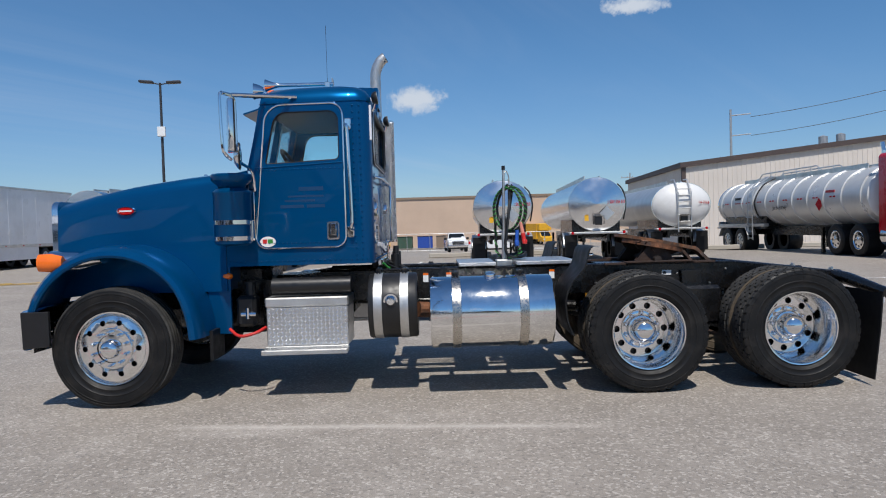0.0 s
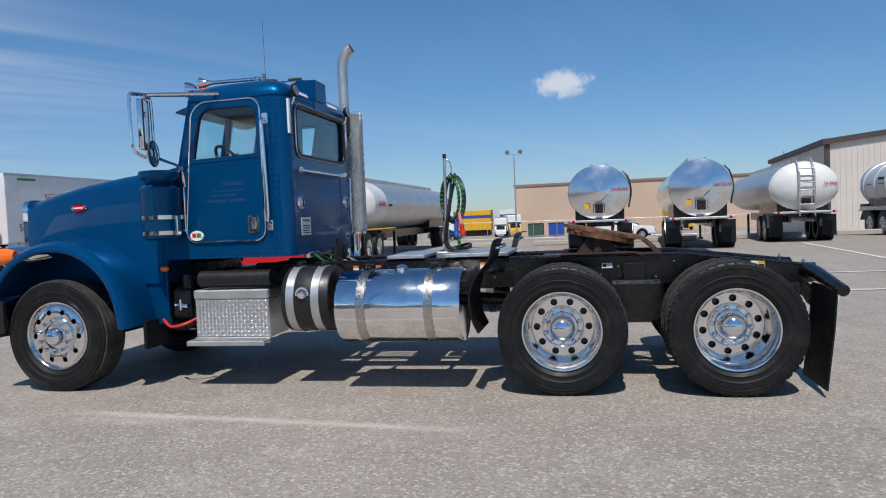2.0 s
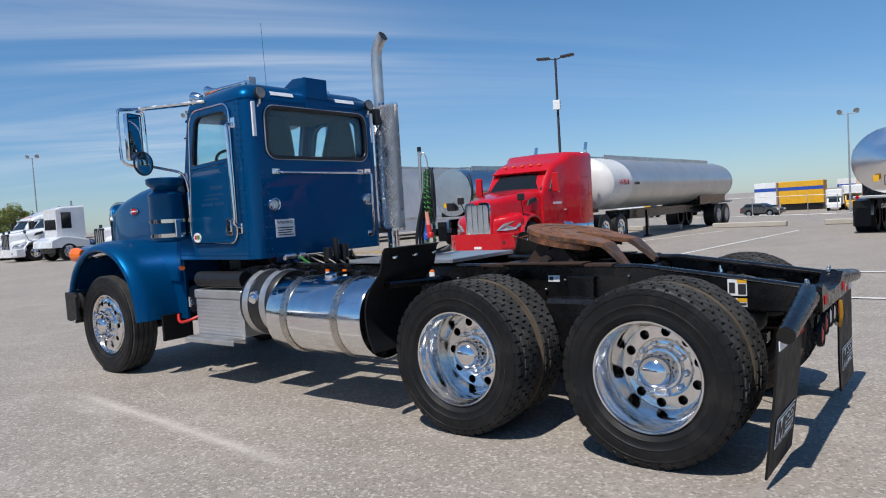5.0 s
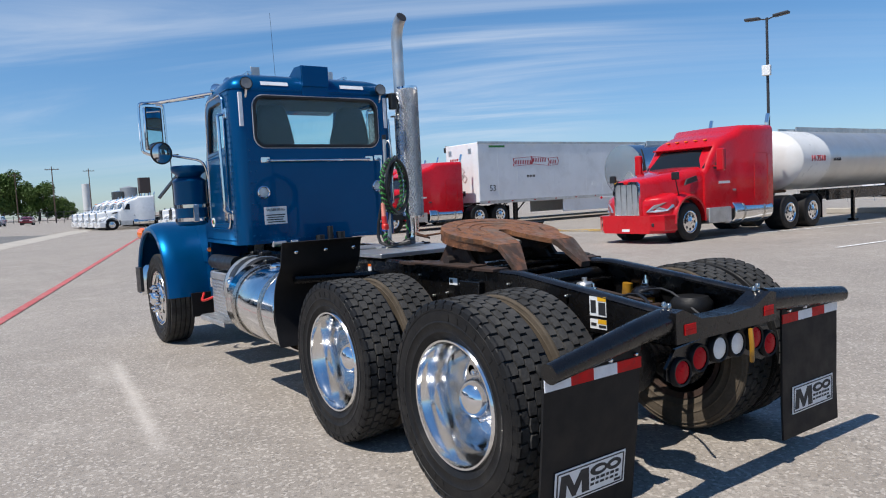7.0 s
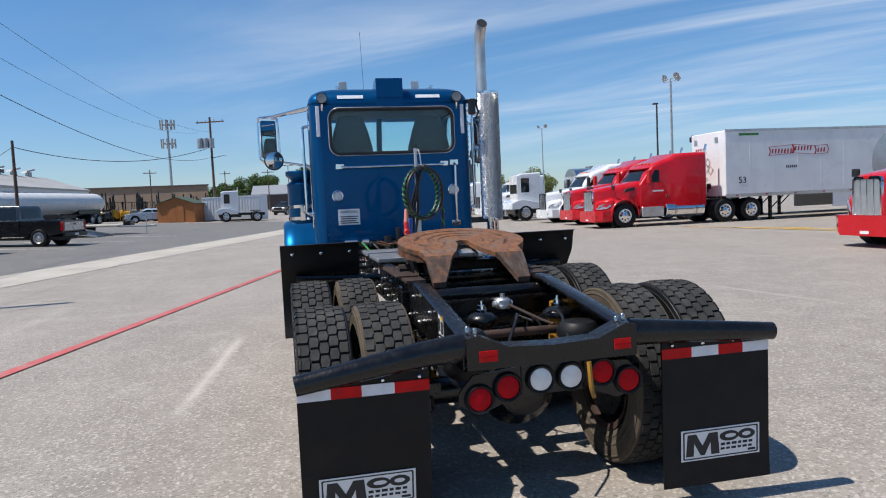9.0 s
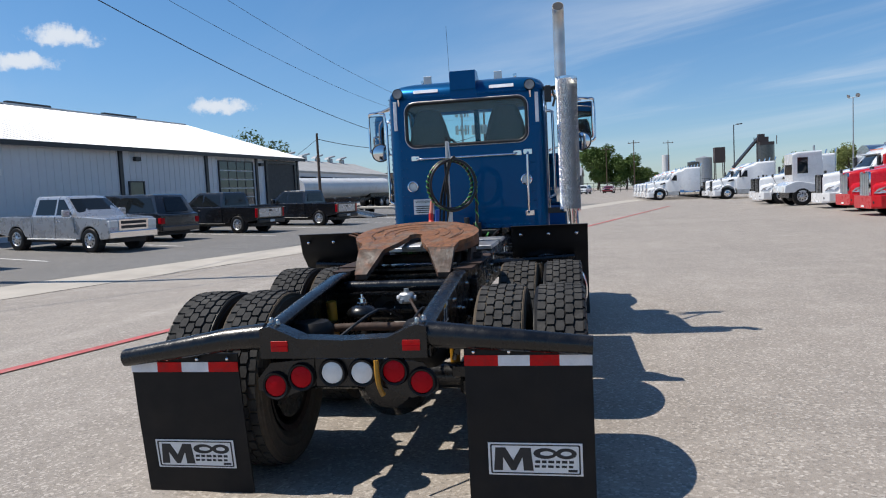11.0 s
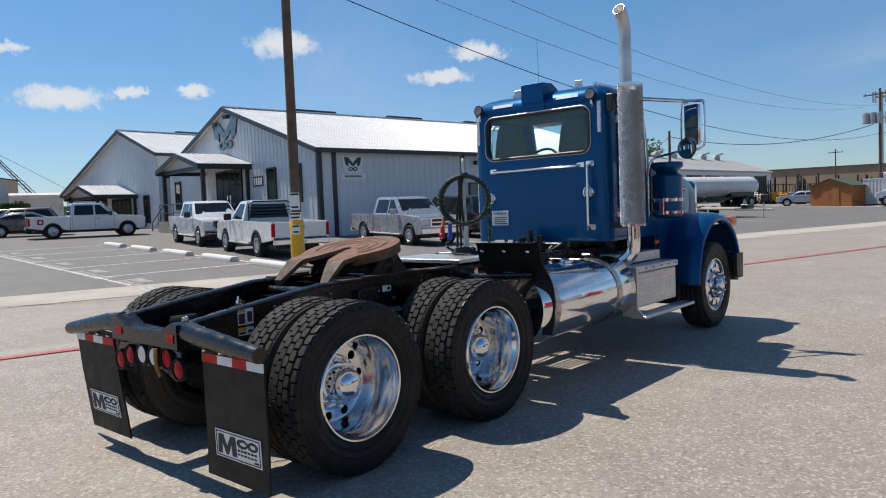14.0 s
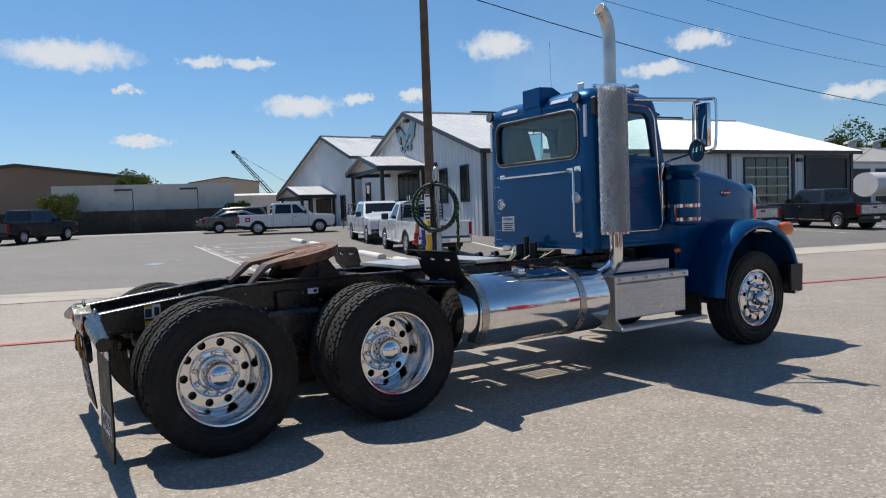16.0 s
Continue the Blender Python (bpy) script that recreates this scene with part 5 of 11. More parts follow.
# mirrors, turned a little towards the driver
for s in (-1, 1):
    my = s * 1.285
    mr = part("mirror", moved(box(-0.035, 0.02, -0.09, 0.09, -0.215, 0.215, 0.018, 3), pose(-1.745, my, 2.355, 0, 0, -20 * s)), M["chrome"], TRUCK, "tall chrome west coast mirror", True)
    part("mirror_rim", moved(framed(rrect(-0.09, 0.09, -0.215, 0.215, 0.018), rrect(-0.08, 0.08, -0.205, 0.205, 0.014), lambda p, d: (d, p[0], p[1]), 0.018, 0.024), pose(-1.745, my, 2.355, 0, 0, -20 * s)), M["plastic"], mr)
    part("mirror_glass", moved(prism(rrect(-0.081, 0.081, -0.206, 0.206, 0.014), "X", 0.0195, 0.0215), pose(-1.745, my, 2.355, 0, 0, -20 * s)), M["mirror"], mr)
    part("mirror_frame", merge(tube([(-1.79, s * 1.30, 2.615), (-1.79, s * 1.375, 2.61), (-1.80, s * 1.395, 2.55), (-1.79, s * 1.395, 2.2), (-1.78, s * 1.375, 2.12), (-1.76, s * 1.27, 2.08)], 0.014, 8, 4),
                              tube([(-1.79, s * 1.375, 2.61), (-1.76, s * 1.18, 2.625), (-1.58, s * 0.80, 2.675)], 0.016, 8), tube([(-1.76, s * 1.2, 2.625), (-1.30, s * 0.80, 2.665)], 0.019, 8),
                              tube([(-1.76, s * 1.24, 2.60), (-1.75, s * 1.19, 2.595), (-1.745, s * 1.172, 2.54), (-1.745, s * 1.165, 2.2), (-1.74, s * 1.17, 2.12)], 0.014, 8, 4),
                              tube([(-1.75, s * 1.20, 2.10), (-1.74, s * 1.0, 2.065), (-1.71, s * 0.86, 2.03), (-1.70, s * 0.81, 1.96), (-1.695, s * 0.79, 1.84)], 0.013, 8, 4)), M["chrome"], mr, "", True)
    cv = part("convex_mirror", lathe([(0.0, 0.05), (0.06, 0.045), (0.105, 0.015), (0.112, 0.0)], 24), M["chrome"], mr, "", True, pose(-1.700, s * 1.235, 2.11, 0, 0, 90 - 12 * s))
    part("convex_rim", lathe([(0.100, -0.006), (0.106, -0.008), (0.114, -0.002), (0.114, 0.006)], 28), M["plastic"], cv, "", True)
    part("convex_glass", lathe([(0.0, -0.020), (0.04, -0.0175), (0.075, -0.011), (0.102, -0.003)], 24), M["mirror"], cv, "", True)

# hood, fenders, grille and bumper
def hood_ring(x, hw, zt, zb, r=0.11, n=7):
    pts = [(x, hw + 0.03, zb)]
    for i in range(n):
        t = radians(90 * i / (n - 1))
        pts.append((x, hw - r + r * math.cos(t), zt - 0.05 - r + r * math.sin(t)))
    pts.append((x, hw * 0.45, zt - 0.012))
    pts.append((x, 0, zt))
    return pts + [(a, -b, c) for a, b, c in reversed(pts[:-1])]


part("hood", loft([hood_ring(*q) for q in ((-3.575, 0.585, 1.80, 0.92, 0.09), (-3.54, 0.60, 1.83, 0.92), (-3.2, 0.65, 1.905, 0.95), (-2.84, 0.69, 1.972, 0.95), (-2.4, 0.715, 2.03, 0.95), (-2.1, 0.73, 2.058, 0.95), (-1.985, 0.735, 2.06, 0.95))]), M["blue"], TRUCK, "long sloping blue hood", True)
part("grille_shell", framed(rrect(-0.59, 0.59, 0.92, 1.81, 0.08), rrect(-0.535, 0.535, 0.97, 1.74, 0.05), lambda p, d: (d, p[0], p[1]), -3.625, -3.57), M["chrome"], TRUCK, "chrome grille surround", True)
part("grille_screen", box(-3.585, -3.578, -0.535, 0.535, 0.97, 1.74), M["ink"], TRUCK)
for k in range(17):
    part("grille_bar", box(-3.61, -3.586, -0.52 + 0.065 * k - 0.008, -0.52 + 0.065 * k + 0.008, 0.97, 1.74), M["chrome"], TRUCK)
part("bumper", prism([(-3.52, 0.50), (-3.60, 0.52), (-3.62, 0.86), (-3.54, 0.88)], "Y", -1.15, 1.15, 0.012), M["chrome"], TRUCK, "chrome front bumper", True)
for s in (-1, 1):
    part("bumper_end", prism([(-3.595, 0.54), (-3.605, 0.855), (-3.37, 0.855), (-3.37, 0.56)], "Y", s * 1.152, s * 1.19, 0.006), M["plastic"], TRUCK)
    rings = []
    for i in range(25):
        a = radians(182 - 178 * i / 24)
        rx = 0.735 if math.cos(a) < 0 else 0.715
        cx, cz = -2.865 + rx * math.cos(a), 0.56 + 0.79 * max(0.0, math.sin(a)) ** 0.92 * 1.0
        cz = cz if math.sin(a) > 0 else 0.56 + 0.79 * math.sin(a)
        nx, nz = math.cos(a), math.sin(a)
        if i > 20:
            cz -= 0.012 * (i - 20)
        prof = [(-0.055, 1.165), (-0.035, 1.175), (0.0, 1.165), (0.03, 1.12), (0.045, 1.04), (0.05, 0.9), (0.05, 0.45), (0.02, 0.45), (0.02, 0.9), (0.01, 1.04), (-0.02, 1.11), (-0.06, 1.14)]
        rings.append([(cx + nx * d, s * y, cz + nz * d) for d, y in prof])
    part("fender", loft(rings), M["blue"], TRUCK, "flared blue front fender", True)
    part("fender_skirt", prism([(-2.2, 1.5), (-1.96, 1.55), (-1.96, 0.56), (-2.13, 0.56), (-2.17, 0.95)], "Y", s * 0.70, s * 0.74, 0.006), M["blue"], TRUCK, "blue panel behind the fender")
    part("side_marker", lathe([(0.0, -0.03), (0.03, -0.026), (0.045, -0.008), (0.05, 0.0)], 16), M["amber"], TRUCK, "amber side marker", True, pose(-1.985, s * 0.742, 1.085, 0, 0, 0 if s < 0 else 180) @ Matrix.Diagonal((1, 1, 0.6, 1)))
    part("splash_apron", box(-2.1, -2.07, s * 0.62 if s > 0 else -0.95, 0.95 if s > 0 else -0.62, 0.36, 0.62), M["flap"], TRUCK)
    pod = part("headlight_pod", loft([[(x, s * (0.93 + w * math.cos(t)), 1.27 + h * math.sin(t)) for t in [2 * math.pi * i / 16 for i in range(16)]] for x, w, h in ((-3.46, 0.13, 0.075), (-3.44, 0.16, 0.095), (-3.2, 0.15, 0.085), (-3.0, 0.08, 0.03))]), M["chrome"], TRUCK, "chrome headlight pod", True)
    part("turn_signal", loft([[(x, s * (1.12 + w * math.cos(t)), 1.265 + h * math.sin(t)) for t in [2 * math.pi * i / 14 for i in range(14)]] for x, w, h in ((-3.47, 0.03, 0.03), (-3.46, 0.05, 0.075), (-3.36, 0.055, 0.08), (-3.26, 0.035, 0.055))]), M["amber"], pod, "large amber turn signal", True)
    ac = part("air_cleaner", lathe([(0.0, 1.36), (0.12, 1.36), (0.155, 1.38), (0.162, 1.40), (0.162, 1.80), (0.168, 1.81), (0.168, 1.83), (0.15, 1.845), (0.13, 1.86)], 36, "Z"), M["blue"], TRUCK, "blue canister air cleaner with chrome bands", True, pose(-1.86, s * 0.94, 0))
    part("intake_cap", lathe([(0.11, 1.85), (0.125, 1.89), (0.165, 1.92), (0.175, 1.935), (0.175, 1.975), (0.165, 1.985), (0.0, 1.99)], 36, "Z"), M["blue"], ac, "", True)
    for z in (1.425, 1.565):
        part("band", lathe([(0.163, z - 0.02), (0.167, z - 0.018), (0.167, z + 0.018), (0.163, z + 0.02)], 36, "Z"), M["chrome"], ac, "", True)
    part("cleaner_bracket", box(0.13, 0.18, -0.03, 0.03, 1.40, 1.58, 0.006), M["chrome"], ac)
    if s > 0:
        part("reflector", box(0.135, 0.175, 0.031, 0.036, 1.43, 1.55), M["tape_red"], ac, "small red reflector")
    bd = part("hood_badge", lathe([(0.0, -0.012), (0.05, -0.011), (0.062, 0.0)], 20), M["tape_red"], TRUCK, "red oval badge in a chrome ring", True, pose(-2.893, s * 0.694, 1.70, 0, 0, (-6 if s < 0 else 186)) @ Matrix.Diagonal((1.3, 1, 0.55, 1)))
    part("badge_ring", lathe([(0.06, -0.004), (0.066, -0.014), (0.072, 0.0)], 20), M["chrome"], bd, "", True)
    part("badge_bar", box(-0.045, 0.045, -0.0145, -0.0125, -0.012, 0.012), M["sticker"], bd, "plain pale bar on the badge")

# door sticker, left
dsk = part("door_sticker", lathe([(0.0, -0.003), (0.062, -0.003), (0.063, 0.0)], 24), M["sticker"], TRUCK, "small oval multicoloured sticker", False, pose(-1.595, -half(-1.6) - 0.013, 1.385, 0, 0, -4.5) @ Matrix.Diagonal((1.15, 1, 0.75, 1)))
part("sticker_mark", merge(box(-0.04, -0.005, -0.005, -0.0032, -0.02, 0.03), ), M["red_hose"], dsk)
part("sticker_mark", box(0.0, 0.04, -0.005, -0.0032, -0.02, 0.03), M["green_hose"], dsk)

# exhaust stack, right: pipe, muffler and its guard of expanded metal
sx, sy = -0.735, 1.02
gx_, gy_ = -0.705, 1.078


def expanded_metal(cx, cy, rx, ry, z0, z1, cols, rows, wide, proud):
    """A sleeve of diamond meshes: twisted strands between staggered knots."""
    verts, polys = [], []
    dz = (z1 - z0) / rows
    for j in range(rows):
        for i in range(cols):
            for d in (-0.5, 0.5):
                u0, u1 = i + 0.5 * (j % 2), i + 0.5 * (j % 2) + d
                n = len(verts)
                for u, z, k in ((u0, z0 + j * dz, 0), (u1, z0 + (j + 1) * dz, 0)):
                    for e, o in ((-wide, proud), (wide, -proud)):
                        t = 2 * math.pi * (u + e) / cols
                        verts.append((cx + (rx + o) * math.cos(t), cy + (ry + o) * math.sin(t), z))
                polys.append((n, n + 1, n + 3, n + 2))
    return faces(verts, polys)


M["guard"] = mat("bright_expanded_steel", (0.86, 0.86, 0.87), 0.24, 0.8, 0.05, 6.0, 60.0)
ell = lambda z, k: [(gx_ + (0.152 + k) * math.cos(t), gy_ + (0.104 + k) * math.sin(t), z) for t in [2 * math.pi * i / 40 for i in range(40)]]
tagged(part("muffler_guard", expanded_metal(gx_, gy_, 0.152, 0.104, 1.335, 2.705, 25, 54, 0.165, 0.007), M["guard"], TRUCK, "bright expanded metal muffler guard"), kind="stuff")
for z in (1.33, 2.70):
    part("guard_band", loft([ell(z - 0.012, 0.001), ell(z - 0.012, 0.006), ell(z + 0.012, 0.006), ell(z + 0.012, 0.001)], caps=False), M["chrome"], TRUCK, "", True)
part("muffler", loft([[(gx_ + (0.152 - k) * math.cos(t), gy_ + (0.104 - k) * math.sin(t), z) for t in [2 * math.pi * i / 32 for i in range(32)]] for z, k in ((1.32, 0.05), (1.34, 0.022), (2.68, 0.022), (2.70, 0.05))]), M["alu_dull"], TRUCK, "dull muffler behind the guard", True)
pipe_line = [(sx, sy, 2.62), (sx, sy, 3.12), (sx, sy, 3.20), (sx + 0.008, sy, 3.265), (sx + 0.028, sy, 3.325), (sx + 0.06, sy, 3.38), (sx + 0.092, sy, 3.412), (sx + 0.118, sy, 3.428)]
part("stack_pipe", tube(pipe_line, 0.06, 24, 5), M["alu_dull"], TRUCK, "curved exhaust stack pipe", True)
# black disc closes the pipe, its colour standing for the shaded hollow
part("stack_mouth", merge(moved(lathe([(0.0, -0.002), (0.054, -0.001)], 24, "Z"), Matrix.Translation((sx + 0.121, sy, 3.4295)) @ pose(0, 0, 0, 0, 60, 0))), M["ink"], TRUCK, "flat black disc for the shaded inside of the pipe")
part("exhaust_elbow", tube([(gx_, gy_, 1.34), (gx_, gy_, 1.12), (gx_, gy_ - 0.03, 1.04), (gx_ + 0.02, gy_ - 0.1, 0.97), (gx_ + 0.04, gy_ - 0.2, 0.93), (gx_ + 0.05, gy_ - 0.45, 0.92)], 0.064, 18, 4), M["chrome"], TRUCK, "chrome exhaust elbow", True)
part("stack_bracket", merge(box(sx - 0.02, sx + 0.02, 0.83, sy + 0.0, 2.60, 2.64), box(sx + 0.03, sx + 0.10, 0.85, 0.92, 2.47, 2.64, 0.01), tube([(sx + 0.06, 0.93, 2.6), (sx + 0.07, 0.955, 2.5), (sx + 0.06, 0.93, 2.42)], 0.012, 6)), M["plastic"], TRUCK)
part("stack_bracket", box(sx - 0.02, sx + 0.02, 0.6, sy, 1.30, 1.36), M["plastic"], TRUCK)

# fifth wheel: a round tilted plate, split at the back into two bent-down ramps
def fifth_wheel_outline():
    out = [(0.47 * math.cos(radians(a)) * 0.96, 0.47 * math.sin(radians(a))) for a in range(50, 311, 10)]
    out += [(0.47, -0.345), (0.47, -0.155), (0.30, -0.092), (0.13, -0.05)]
    out += [(0.06 + 0.052 * math.cos(radians(a)), 0.052 * math.sin(radians(a))) for a in range(-60, -301, -24)]
    return out + [(0.13, 0.05), (0.30, 0.092), (0.47, 0.155), (0.47, 0.345)]


FW = part("fifth_wheel", panel(fifth_wheel_outline(), [], lambda p, d: (p[0], p[1], d), -0.04, 0.0), M["turntable"], TRUCK, "rusty tilted fifth wheel plate", False, pose(2.07, 0.012, 1.285, 0, 11.5, 0) @ Matrix.Diagonal((0.77, 0.93, 0.77, 1)))
for s in (-1, 1):
    part("ramp", loft([[(x, s * y0, z), (x, s * y1, z), (x, s * y1, z - 0.045), (x, s * y0, z - 0.045)] for x, y0, y1, z in ((0.465, 0.155, 0.345, 0.0), (0.50, 0.168, 0.345, -0.012), (0.60, 0.205, 0.342, -0.075), (0.71, 0.25, 0.335, -0.15))]), M["ramp"], FW, "dark greasy worn ramp")
    part("rim_skirt", loft([[((0.452 - 0.02 * k) * math.cos(radians(a)) * 0.96, s * (0.468 - 0.02 * k) * math.sin(radians(a)), z) for a in range(40, 165, 8)] for k, z in ((0, -0.038), (0, -0.10), (1, -0.10), (1, -0.038))], close=False, caps=False), M["rust"], FW)
    part("under_rib", prism([(-0.35, -0.04), (0.40, -0.04), (0.22, -0.15), (-0.22, -0.15)], "Y", s * 0.24, s * 0.265), M["rust_dark"], FW)
    part("pivot_bracket", merge(prism([(-0.2, 0.0), (0.2, 0.0), (0.075, 0.155), (-0.075, 0.155)], "Y", s * 0.36 - 0.012, s * 0.36 + 0.012), prism([(-0.2, 0.0), (0.2, 0.0), (0.075, 0.155), (-0.075, 0.155)], "Y", s * 0.29 - 0.012, s * 0.29 + 0.012), tube([(0, s * 0.26, 0.13), (0, s * 0.41, 0.13)], 0.03, 10)), M["rust_dark"], TRUCK, "rusty pivot bracket", loc=pose(2.02, 0.03, 1.075))
    part("mount_angle", merge(box(1.5, 2.55, s * 0.40 - 0.06, s * 0.40 + 0.06, 1.066, 1.082), box(1.7, 2.35, s * 0.42 - 0.07, s * 0.42 + 0.07, 1.083, 1.092)), M["rust_dark"], TRUCK, "rust-streaked mounting angle")
for r in (0.17, 0.25, 0.35):
    part("grease_groove", loft([[((r + dr) * math.cos(t) * 0.96, (r + dr) * math.sin(t), dz) for t in [radians(a) for a in range(48 + int(200 * (0.4 - r) * 0.3), 313 - int(200 * (0.4 - r) * 0.3), 7)]] for dr, dz in ((-0.006, 0.001), (-0.003, 0.005), (0.003, 0.005), (0.006, 0.001))], close=False, caps=False), M["rust"], FW)
for a in (70, 110, 180, 250, 290):
    part("grease_slot", box(-0.05, 0.05, -0.007, 0.007, 0.0005, 0.004, 0.002), M["rust_dark"], FW, loc=pose(0.33 * math.cos(radians(a)), 0.33 * math.sin(radians(a)), 0, 0, 0, a + 90))
part("lock_jaw", merge(box(-0.12, 0.16, -0.1, 0.1, -0.12, -0.075, 0.01), box(0.12, 0.2, -0.06, 0.06, -0.10, -0.06, 0.008)), M["alu_dull"], FW, "bright lock jaw under the plate")
part("release_handle", tube([(-0.28, -0.3, -0.06), (-0.3, -0.5, -0.08), (-0.3, -0.58, -0.05), (-0.24, -0.6, -0.05), (-0.22, -0.5, -0.08)], 0.009, 8), M["rust"], FW)
part("cross_tube", tube([(2.02, -0.42, 1.105), (2.02, 0.46, 1.105)], 0.035, 10), M["rust_dark"], TRUCK)
part("slide_plate", box(1.52, 2.30, -0.335, 0.335, 1.05, 1.064), M["black"], TRUCK)

# hose pole and looped air lines
hp = part("hose_pole", merge(tube([(0.595, 0.0, 1.08), (0.595, 0.0, 1.42)], 0.026, 10), tube([(0.595, 0.0, 1.4), (0.605, 0.0, 2.04)], 0.014, 10), tube([(0.61, 0.0, 1.98), (0.63, 0.02, 2.02), (0.66, 0.03, 1.96), (0.66, 0.04, 1.84)], 0.006, 6, 3)), M["alu_dull"], TRUCK, "upright spring pole for the air lines", True)
part("pole_tip", tube([(0.605, 0.0, 2.03), (0.605, 0.0, 2.07)], 0.018, 8), M["plastic"], hp)
part("pole_foot", box(0.50, 0.70, -0.09, 0.09, 1.06, 1.13, 0.01), M["alu_dull"], hp)
for k, (mk, off) in enumerate((("plastic", 0.0), ("plastic", 0.028), ("plastic", -0.03))):
    pts = []
    for i in range(31):
        a = 2 * math.pi * (i / 30) + math.pi / 2 + 0.12 * k
        q = 0.235 * math.cos(a) * (1.0 - 0.06 * k)
        pts.append((0.66 - 0.58 * q + off * 0.8, 0.045 + 0.83 * q + off * 0.5, 1.635 + (0.23 - 0.008 * k) * math.sin(a)))
    ring_pts = list(pts)
    pts += [(0.64, -0.06 + 0.03 * k, 1.55), (0.60, -0.10 + 0.04 * k, 1.30), (0.62, -0.10 + 0.05 * k, 1.17), (0.74, -0.06 + 0.04 * k, 1.15), (0.82, 0.06, 1.16 + 0.015 * k), (0.74, 0.16, 1.155 + 0.015 * k), (0.62, 0.12, 1.15), (0.5, 0.05 + 0.06 * k, 1.12)]
    part("air_line", tube(pts, 0.013, 8, 2), M[mk], hp, "black looped air line", True)
    if k != 1:
        wrap = []
        for i, p in enumerate(curve_points(ring_pts, 8)):
            t = i * 0.8
            wrap.append(p + 0.014 * Vector((math.cos(t), math.sin(t), 0)))
        part("hose_wrap", tube(wrap, 0.0062, 5), M["green_hose"], hp, "green spiral wrap")
low_line = [(0.53, 0.235, 1.6), (0.53, 0.24, 1.4), (0.54, 0.22, 1.2), (0.6, 0.12, 1.145), (0.68, -0.03, 1.15), (0.74, -0.12, 1.2), (0.72, -0.1, 1.27)]
part("air_line", tube(low_line, 0.013, 8, 3), M["plastic"], hp, "black looped air line", True)
part("hose_wrap", tube([p + 0.014 * Vector((math.cos(0.8 * i), math.sin(0.8 * i), 0)) for i, p in enumerate(curve_points(low_line, 14))], 0.0062, 5), M["green_hose"], hp, "green spiral wrap")
part("glad_hand", tube([(0.75, -0.13, 1.50), (0.77, -0.14, 1.38)], [0.016, 0.02], 10), M["salmon"], hp, "salmon pink coupling sleeve", True)
part("glad_hand", merge(tube([(0.77, -0.14, 1.39), (0.78, -0.14, 1.31)], 0.022, 10), box(0.76, 0.81, -0.165, -0.115, 1.28, 1.33, 0.01)), M["red_hose"], hp, "red air coupling", True)
part("glad_hand", merge(tube([(0.72, -0.09, 1.42), (0.71, -0.10, 1.30)], 0.02, 10), box(0.69, 0.735, -0.125, -0.08, 1.26, 1.32, 0.01)), M["blue_hose"], hp, "blue air coupling", True)

part("hanging_strap", tube([(3.79, 0.165, 0.79), (3.795, 0.168, 0.72), (3.79, 0.175, 0.66), (3.78, 0.19, 0.62)], 0.012, 6, 3), M["yellow_worn"], TRUCK, "worn yellow strap by the tail lights", True)

# rear suspension and air gear between the rails
for ax in (AX_1, AX_2):
    for s in (-1, 1):
        part("air_bag", lathe([(0.0, 0.90), (0.09, 0.90), (0.115, 0.87), (0.118, 0.83), (0.10, 0.80), (0.118, 0.77), (0.115, 0.70), (0.08, 0.66), (0.0, 0.66)], 18, "Z"), M["rubber"], TRUCK, "black rubber air spring", True, pose(ax + 0.33, s * 0.31, 0))
        part("brake_chamber", moved(lathe([(0.0, 0.0), (0.07, 0.005), (0.085, 0.03), (0.085, 0.10), (0.075, 0.12), (0.085, 0.14), (0.085, 0.2), (0.05, 0.23), (0.0, 0.23)], 18, "X"), pose(ax - 0.38, s * 0.5, 0.56, 0, 12, 0)), M["black"], TRUCK, "", True)
        part("shock_absorber", tube([(ax - 0.22, s * 0.37, 0.50), (ax - 0.18, s * 0.38, 0.93)], 0.032, 10), M["yellow_worn"], TRUCK, "yellow shock absorber", True)
        sp_ = [(ax - 0.5 + i / 8, 0.64 - 0.12 * math.sin(math.pi * i / 8)) for i in range(9)]
        part("leaf_spring", prism(sp_ + [(x, z + 0.05) for x, z in reversed(sp_)], "Y", s * 0.52 - 0.04, s * 0.52 + 0.04), M["black"], TRUCK)
part("air_tank", tube([(2.30, -0.32, 0.80), (2.30, 0.34, 0.80)], 0.095, 18), M["black"], TRUCK, "", True)
part("cross_tube", merge(tube([(2.60, -0.40, 0.985), (2.60, 0.40, 0.985)], 0.04, 14), box(2.57, 2.63, -0.40, -0.34, 0.9, 1.02, 0.008), box(2.57, 2.63, 0.34, 0.40, 0.9, 1.02, 0.008)), M["black"], TRUCK, "black tube between the rails", True)
part("leveling_valve", merge(box(2.72, 2.80, 0.035, 0.125, 0.90, 0.965, 0.012), tube([(2.76, 0.02, 0.93), (2.76, 0.14, 0.93)], 0.018, 8), tube([(2.76, 0.08, 0.96), (2.76, 0.08, 0.99)], 0.016, 8), tube([(2.80, 0.06, 0.92), (2.84, 0.06, 0.92)], 0.012, 6)), M["alu_dull"], TRUCK, "bright air valve", True)
part("linkage_rod", tube([(2.80, 0.11, 0.925), (3.05, 0.22, 0.865), (3.12, 0.26, 0.85)], 0.009, 8), M["rust_dark"], TRUCK)
part("sway_bar", tube([(3.10, -0.36, 0.80), (3.16, -0.2, 0.83), (3.16, 0.22, 0.83), (3.08, 0.37, 0.80)], 0.024, 10, 4), M["rust_dark"], TRUCK, "", True)
